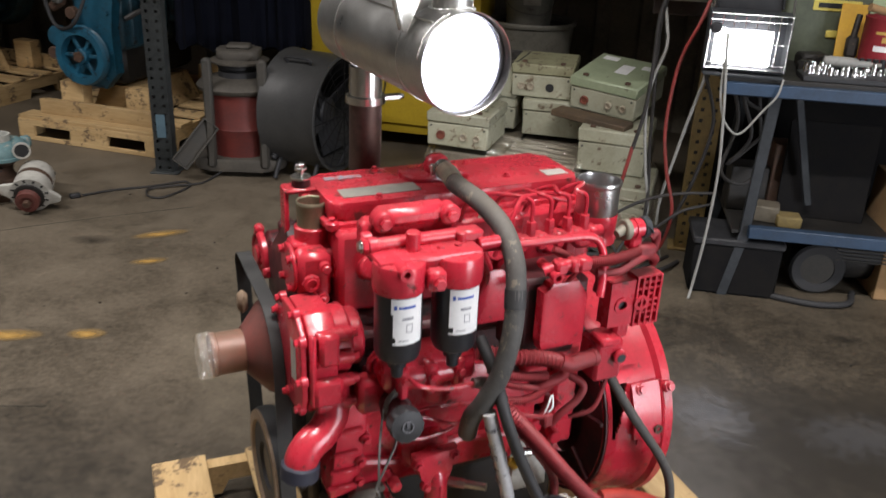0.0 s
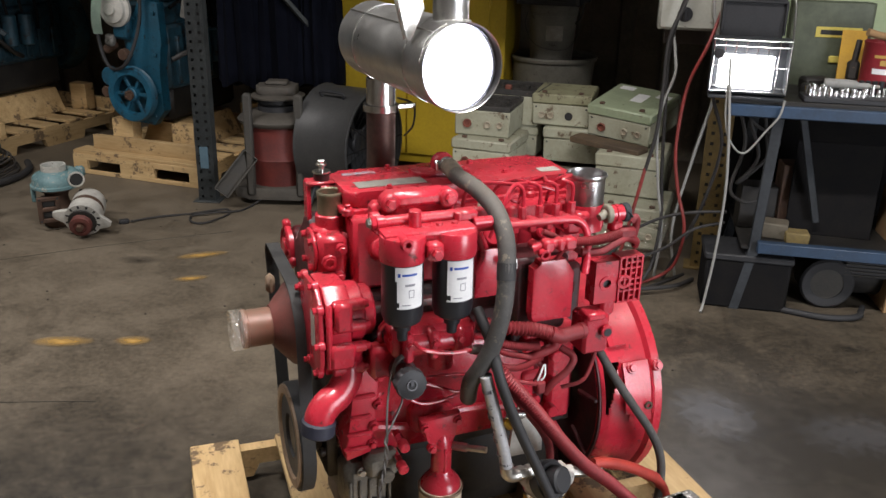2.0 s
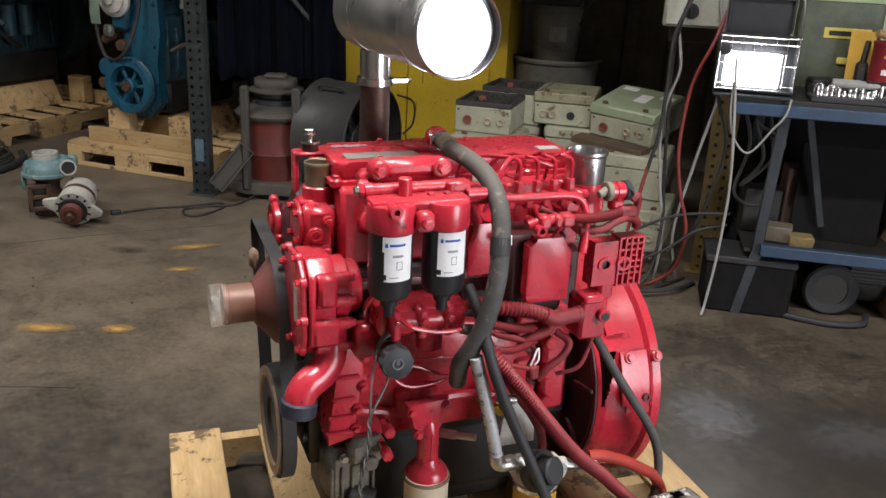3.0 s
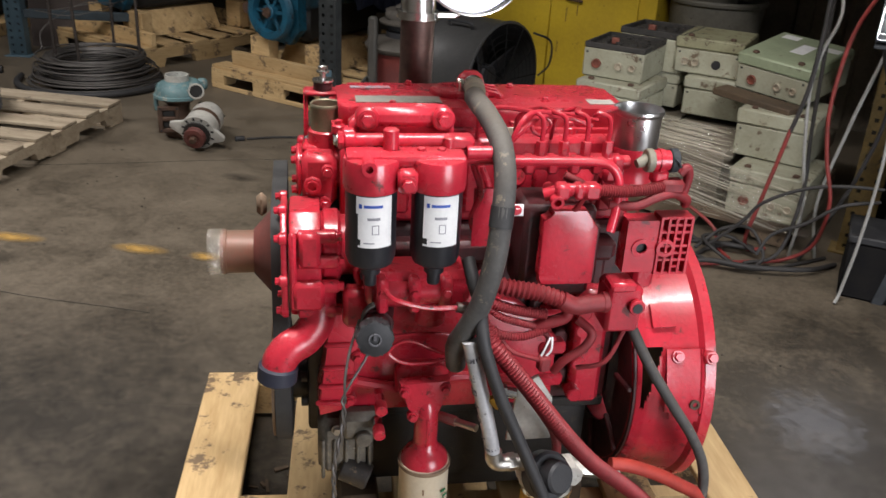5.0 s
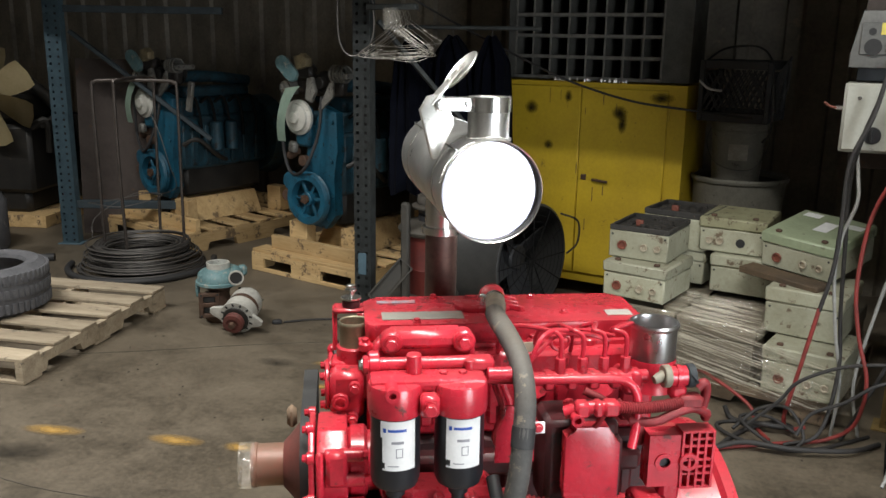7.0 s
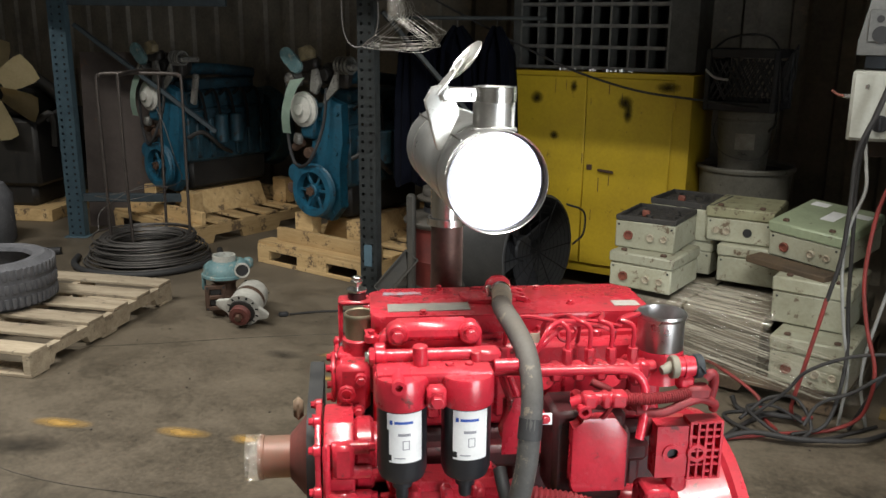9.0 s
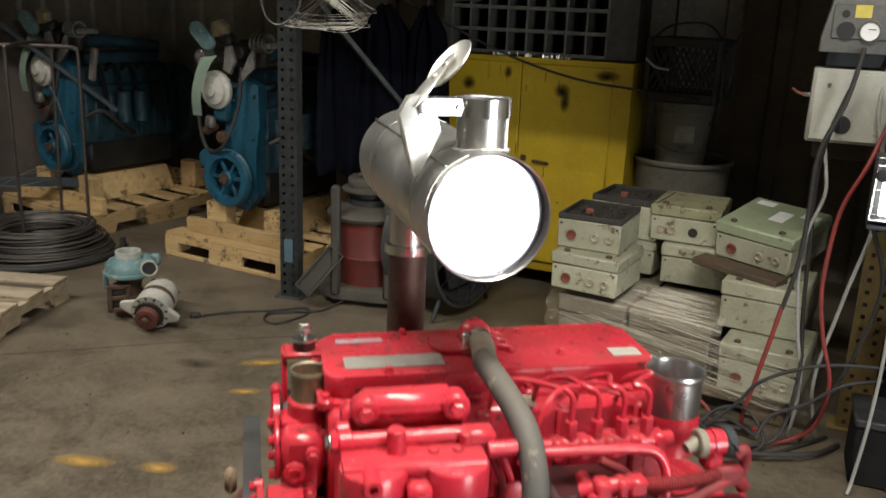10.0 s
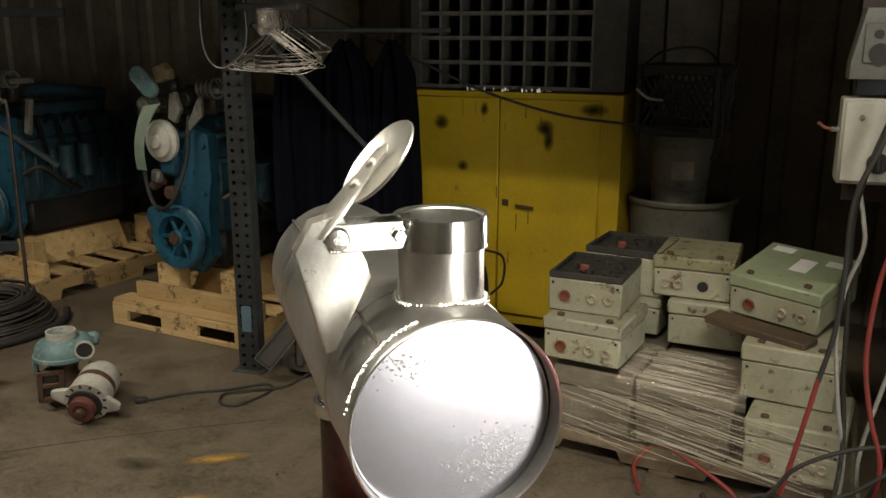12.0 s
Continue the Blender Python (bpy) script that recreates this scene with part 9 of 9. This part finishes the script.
solo("hammer", tube(B(), [(1.76, 3.96, BT + 0.262), (1.84, 3.98, BT + 0.244), (1.95, 4.02, BT + 0.246)], 0.016, 10), CARD, "wooden tool handle lying on the tin", "tool handle")
tc = thing("tool_case", pose(1.66, 4.22, BT), "dark grey power-tool case with a yellow badge", "tool case")
part("shell", prism(B(), rounded(0.34, 0.12, 0.02), 0.36, pose(0, 0, 0), bevel=0.01), mat("olive_grey_case_plastic", (0.10, 0.115, 0.075), (0.07, 0.08, 0.055), 0.5), tc)
part("yellow_badge", box(B(), (0.03, -0.062, 0.235), (0.19, 0.004, 0.045), bevel=0.002), YELLOW_STICKER, tc)
part("badge_bar", box(B(), (0.03, -0.0652, 0.235), (0.15, 0.001, 0.020)), BLACK_INK, tc)
part("latch", box(B(), (0.03, -0.066, 0.12), (0.05, 0.012, 0.03), bevel=0.004), YELLOW_STICKER, tc)
vs = thing("blister_card", pose(1.735, 4.04, BT, -12, 0, -8), "orange-yellow tool card with a clamp, leaning on the case", "tool card")
part("card", box(B(), (0, 0, 0.13), (0.10, 0.006, 0.26), bevel=0.002), YELLOW_CAN, vs)
bm = box(B(), (0.01, -0.02, 0.09), (0.05, 0.03, 0.09), bevel=0.012)
cyl(bm, (0.01, -0.02, 0.12), (0.02, -0.02, 0.22), 0.012, seg=12, bevel=0.003)
part("clamp", bm, CAST, vs)
solo("tool_heap", box(box(box(B(), (1.60, 4.03, BT + 0.03), (0.12, 0.08, 0.06), rz=20, bevel=0.012), (1.56, 3.93, BT + 0.022), (0.07, 0.06, 0.045), rz=-15, bevel=0.01), (1.66, 3.95, BT + 0.02), (0.06, 0.05, 0.04), rz=35, bevel=0.01), BLACK_ENGINE, "small heap of greasy parts on the bench", "parts", kind="stuff")
solo("wall_board", box(B(), (2.05, 4.62, 1.25), (1.4, 0.04, 1.5), bevel=0.004), GREEN_WALL, "pale green painted board behind the bench", "wall panel", kind="structure")

# under the bench
bb = thing("battery_box", pose(1.40, 3.86, 0), "black plastic box on the floor under the bench", "box")
part("box_body", box(B(), (0, 0, 0.115), (0.36, 0.24, 0.23), bevel=0.01), MATT_BLACK, bb)
part("box_lid", box(B(), (0, 0, 0.24), (0.375, 0.255, 0.03), bevel=0.006), BLACK_PLASTIC, bb)
cp = thing("air_compressor", pose(1.76, 3.90, 0), "black portable compressor with a rubber wheel under the bench", "compressor")
part("tank", cyl(B(), (-0.10, 0.12, 0.14), (0.36, 0.12, 0.14), 0.11, seg=28, bevel=0.03), BLACK_ENGINE, cp)
w = part("wheel", lathe(B(), [(0.07, -0.02), (0.105, -0.025), (0.115, -0.015), (0.115, 0.015), (0.105, 0.025), (0.07, 0.02)], pose(0.0, -0.03, 0.115, 90), 36, True), BLACK_RUBBER, cp)
part("rim", lathe(B(), [(0, -0.015), (0.02, -0.018), (0.03, -0.006), (0.06, -0.006), (0.072, -0.016), (0.072, 0.016), (0, 0.016)], pose(0.0, -0.03, 0.115, 90), 28), DIRTY_PLASTIC, w)
bm = B()
for i in range(6):
    box(bm, (0.20, -0.05, 0.17 + 0.016 * i), (0.28, 0.008, 0.006), bevel=0.001)
part("vent_slat", bm, DIRTY_PLASTIC, cp)
part("motor_cowl", box(B(), (0.20, 0.03, 0.21), (0.30, 0.14, 0.12), bevel=0.02), BLACK_PLASTIC, cp)
cable([(1.52, 3.78, 0.016), (1.60, 3.74, 0.016), (1.75, 3.71, 0.016), (1.88, 3.75, 0.016), (1.925, 3.86, 0.016)], 0.014, BLACK_RUBBER, "black rubber hose lying before the bench", "rubber_hose")
# two black sheets: the bench's own shade put into their colour
solo("bench_shade_sheet", box(B(), (1.95, 4.46, 0.46), (1.45, 0.012, 0.90), bevel=0.002), MATT_BLACK, "black sheet added for the shade at the back of the bench", "sheet")
solo("dark_board", box(B(), (0, 0, 0.21), (0.36, 0.012, 0.42), bevel=0.002, m=pose(1.75, 3.98, 0.298, -5, 0, -3)), MATT_BLACK, "sheet leaning under the bench top, its black holding the shade there", "sheet")
solo("carton", box(B(), (2.12, 4.0, 0.26), (0.24, 0.28, 0.52), rz=4, bevel=0.004), CARD, "brown cardboard carton beside the bench", "carton")
for x, y, w, d, h, mt, lb in ((1.50, 3.92, 0.14, 0.10, 0.07, BOX_BROWN, "small dusty parts box on the lower shelf"), (1.60, 3.86, 0.10, 0.08, 0.05, mat("faded_yellow_carton", (0.26, 0.19, 0.06), (0.16, 0.12, 0.05), 0.7), "small yellow carton on the lower shelf"), (1.44, 4.06, 0.16, 0.12, 0.20, BLACK_ENGINE, "greasy dark part on the lower shelf"), (1.60, 4.1, 0.14, 0.12, 0.30, BARE, "rusty part on the lower shelf")):
    solo("parts_box", box(B(), (x, y, 0.2975 + h / 2), (w, d, h), rz=random.uniform(-12, 12), bevel=0.006), mt, lb, "box")
solo("bench_tangle", tube(tube(B(), [(1.35, 3.95, 0.80), (1.40, 3.92, 0.65), (1.33, 3.95, 0.52), (1.42, 3.98, 0.60), (1.48, 3.94, 0.72), (1.38, 3.96, 0.78)], 0.008, 8, 6, closed=True), [(1.30, 3.98, 0.86), (1.34, 3.94, 0.7), (1.30, 3.9, 0.5), (1.40, 3.9, 0.45), (1.46, 3.96, 0.55), (1.40, 4.0, 0.9)], 0.008, 8), CABLE_BLACK, "black leads hanging in loops under the bench", "leads", kind="stuff")

# worn cast step on the pallet corner
cs = thing("cast_step", pose(0.986, 1.695, 0.138, 0, 0, 37.9), "worn black and silver cast step frame standing on the pallet", "step frame")
STEP = mat("chipped_black_casting", (0.045, 0.04, 0.034), (0.17, 0.16, 0.14), 0.24, 0.9, 16, 140, 0.7, 0.4, (0.66, 0.65, 0.62), 0.52)
bm = B()
for y, w in ((-0.102, 0.036), (-0.042, 0.030), (0.026, 0.032), (0.099, 0.042)):
    box(bm, (0, y, 0.150), (0.28, w, 0.030), bevel=0.009, seg=2)
for x, w in ((-0.143, 0.050), (0.128, 0.078)):
    box(bm, (x, 0.0, 0.148), (w, 0.240, 0.034), bevel=0.011, seg=2)
part("tread_frame", bm, STEP, cs)
for x in (-0.135, 0.140):
    for y in (-0.095, 0.095):
        part("step_foot", box(B(), (x, y, 0.068), (0.032, 0.032, 0.136), bevel=0.006), STEP, cs)
for i in range(5):
    part("hazard_tape", box(B(), (0.152, -0.075 + 0.032 * i, 0.1658), (0.008, 0.018, 0.0012), rz=20), YELLOW_STICKER, cs, "yellow tape strip")

# ---- marks on the floor ----


def sheet(w, d):
    bm = B()
    bm.faces.new([bm.verts.new((x, y, 0)) for x, y in ((-w, -d), (w, -d), (w, d), (-w, d))])
    return bm


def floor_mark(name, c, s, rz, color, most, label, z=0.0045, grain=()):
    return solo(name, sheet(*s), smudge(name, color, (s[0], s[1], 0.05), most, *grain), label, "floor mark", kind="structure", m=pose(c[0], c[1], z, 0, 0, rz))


for c, s, rz in (((-1.285, 2.722), (0.15, 0.055), 16), ((-1.02, 2.797), (0.09, 0.05), 16), ((-1.19, 3.73), (0.16, 0.05), 35), ((-1.78, 2.555), (0.17, 0.055), 18), ((-1.10, 3.44), (0.10, 0.04), 30)):
    floor_mark("paint_mark", c, s, rz, (0.46, 0.28, 0.08), 0.95, "worn yellow paint dash on the concrete")
for c, s, rz in (((-1.45, 3.59), (0.14, 0.07), 10), ((-1.75, 2.35), (0.26, 0.11), 30), ((1.80, 3.44), (0.10, 0.05), 0)):
    floor_mark("oil_stain", c, s, rz, (0.022, 0.02, 0.017), 0.5, "dark oil stain on the concrete")
for c, s, rz in (((1.135, 3.40), (0.34, 0.045), 80), ((1.30, 3.28), (0.36, 0.06), 76)):
    floor_mark("damp_streak", c, s, rz, (0.03, 0.028, 0.026), 0.16, "dark damp streak on the concrete", 0.007)
# one dark patch on the floor below the pallet, fading at its edge
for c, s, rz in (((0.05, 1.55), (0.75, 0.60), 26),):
    floor_mark("dark_patch", c, s, rz, (0.018, 0.016, 0.013), 0.85, "dark patch on the concrete under the pallet")
bm = B()
random.seed(5)
for i in range(170):
    u, v = random.uniform(-0.55, 0.1), random.uniform(-0.42, 0.25)
    x, y = 0.43 + 0.894 * u - 0.448 * v, 1.876 + 0.448 * u + 0.894 * v
    box(bm, (x, y, 0.004), (random.uniform(0.008, 0.05), random.uniform(0.004, 0.012), random.uniform(0.003, 0.008)), rz=random.uniform(0, 180))
solo("wood_litter", bm, DARK_WOOD, "dark bark and wood chips strewn under the pallet", "litter", kind="stuff")
# pale blotches: bluish reflections of the wet floor painted on
floor_mark("painted_sheen", (1.20, 2.78), (0.30, 0.38), 20, (0.40, 0.42, 0.47), 0.13, "bluish-white wet sheen painted in patches on the dark concrete", 0.009, (0.24, 0.42, 24))
floor_mark("painted_sheen", (1.68, 2.75), (0.45, 0.28), 12, (0.40, 0.42, 0.47), 0.06, "bluish-white wet sheen painted in patches on the dark concrete", 0.012, (0.24, 0.42, 24))
floor_mark("damp_blotches", (1.55, 2.65), (0.95, 0.75), 10, (0.022, 0.021, 0.020), 0.30, "mottled damp blotches on the concrete", 0.002, (0.17, 0.40, 8))
# broad sheet added to darken the near-left floor
floor_mark("floor_darkening", (-0.75, 1.75), (1.35, 0.95), 25, (0.035, 0.032, 0.028), 0.62, "broad dark sheet added over the near-left concrete", 0.002)
bm = B()
random.seed(11)
for i in range(110):
    x, y, r = random.uniform(-2.6, 2.2), random.uniform(2.2, 4.4), random.uniform(0.002, 0.005)
    bmesh.ops.create_icosphere(bm, subdivisions=1, radius=r, matrix=Matrix.Translation((x, y, r * 0.3)) @ Matrix.Diagonal((1, random.uniform(0.6, 1.4), 0.5, 1)))
solo("floor_debris", bm, CAST, "small chips and grit strewn on the concrete", "debris", kind="stuff")
bm = B()
for pts in ([(-2.9, 2.85), (-2.2, 3.35), (-1.7, 3.75), (-1.2, 4.1)], [(-2.5, 2.3), (-1.6, 2.2), (-0.9, 2.35)], [(1.2, 2.0), (1.9, 2.4), (2.8, 2.5)]):
    tube(bm, [(x, y, -0.0004) for x, y in pts], 0.0022, 4, 6)
solo("floor_cracks", bm, STAIN, "fine dark cracks across the concrete", "cracks", kind="stuff")
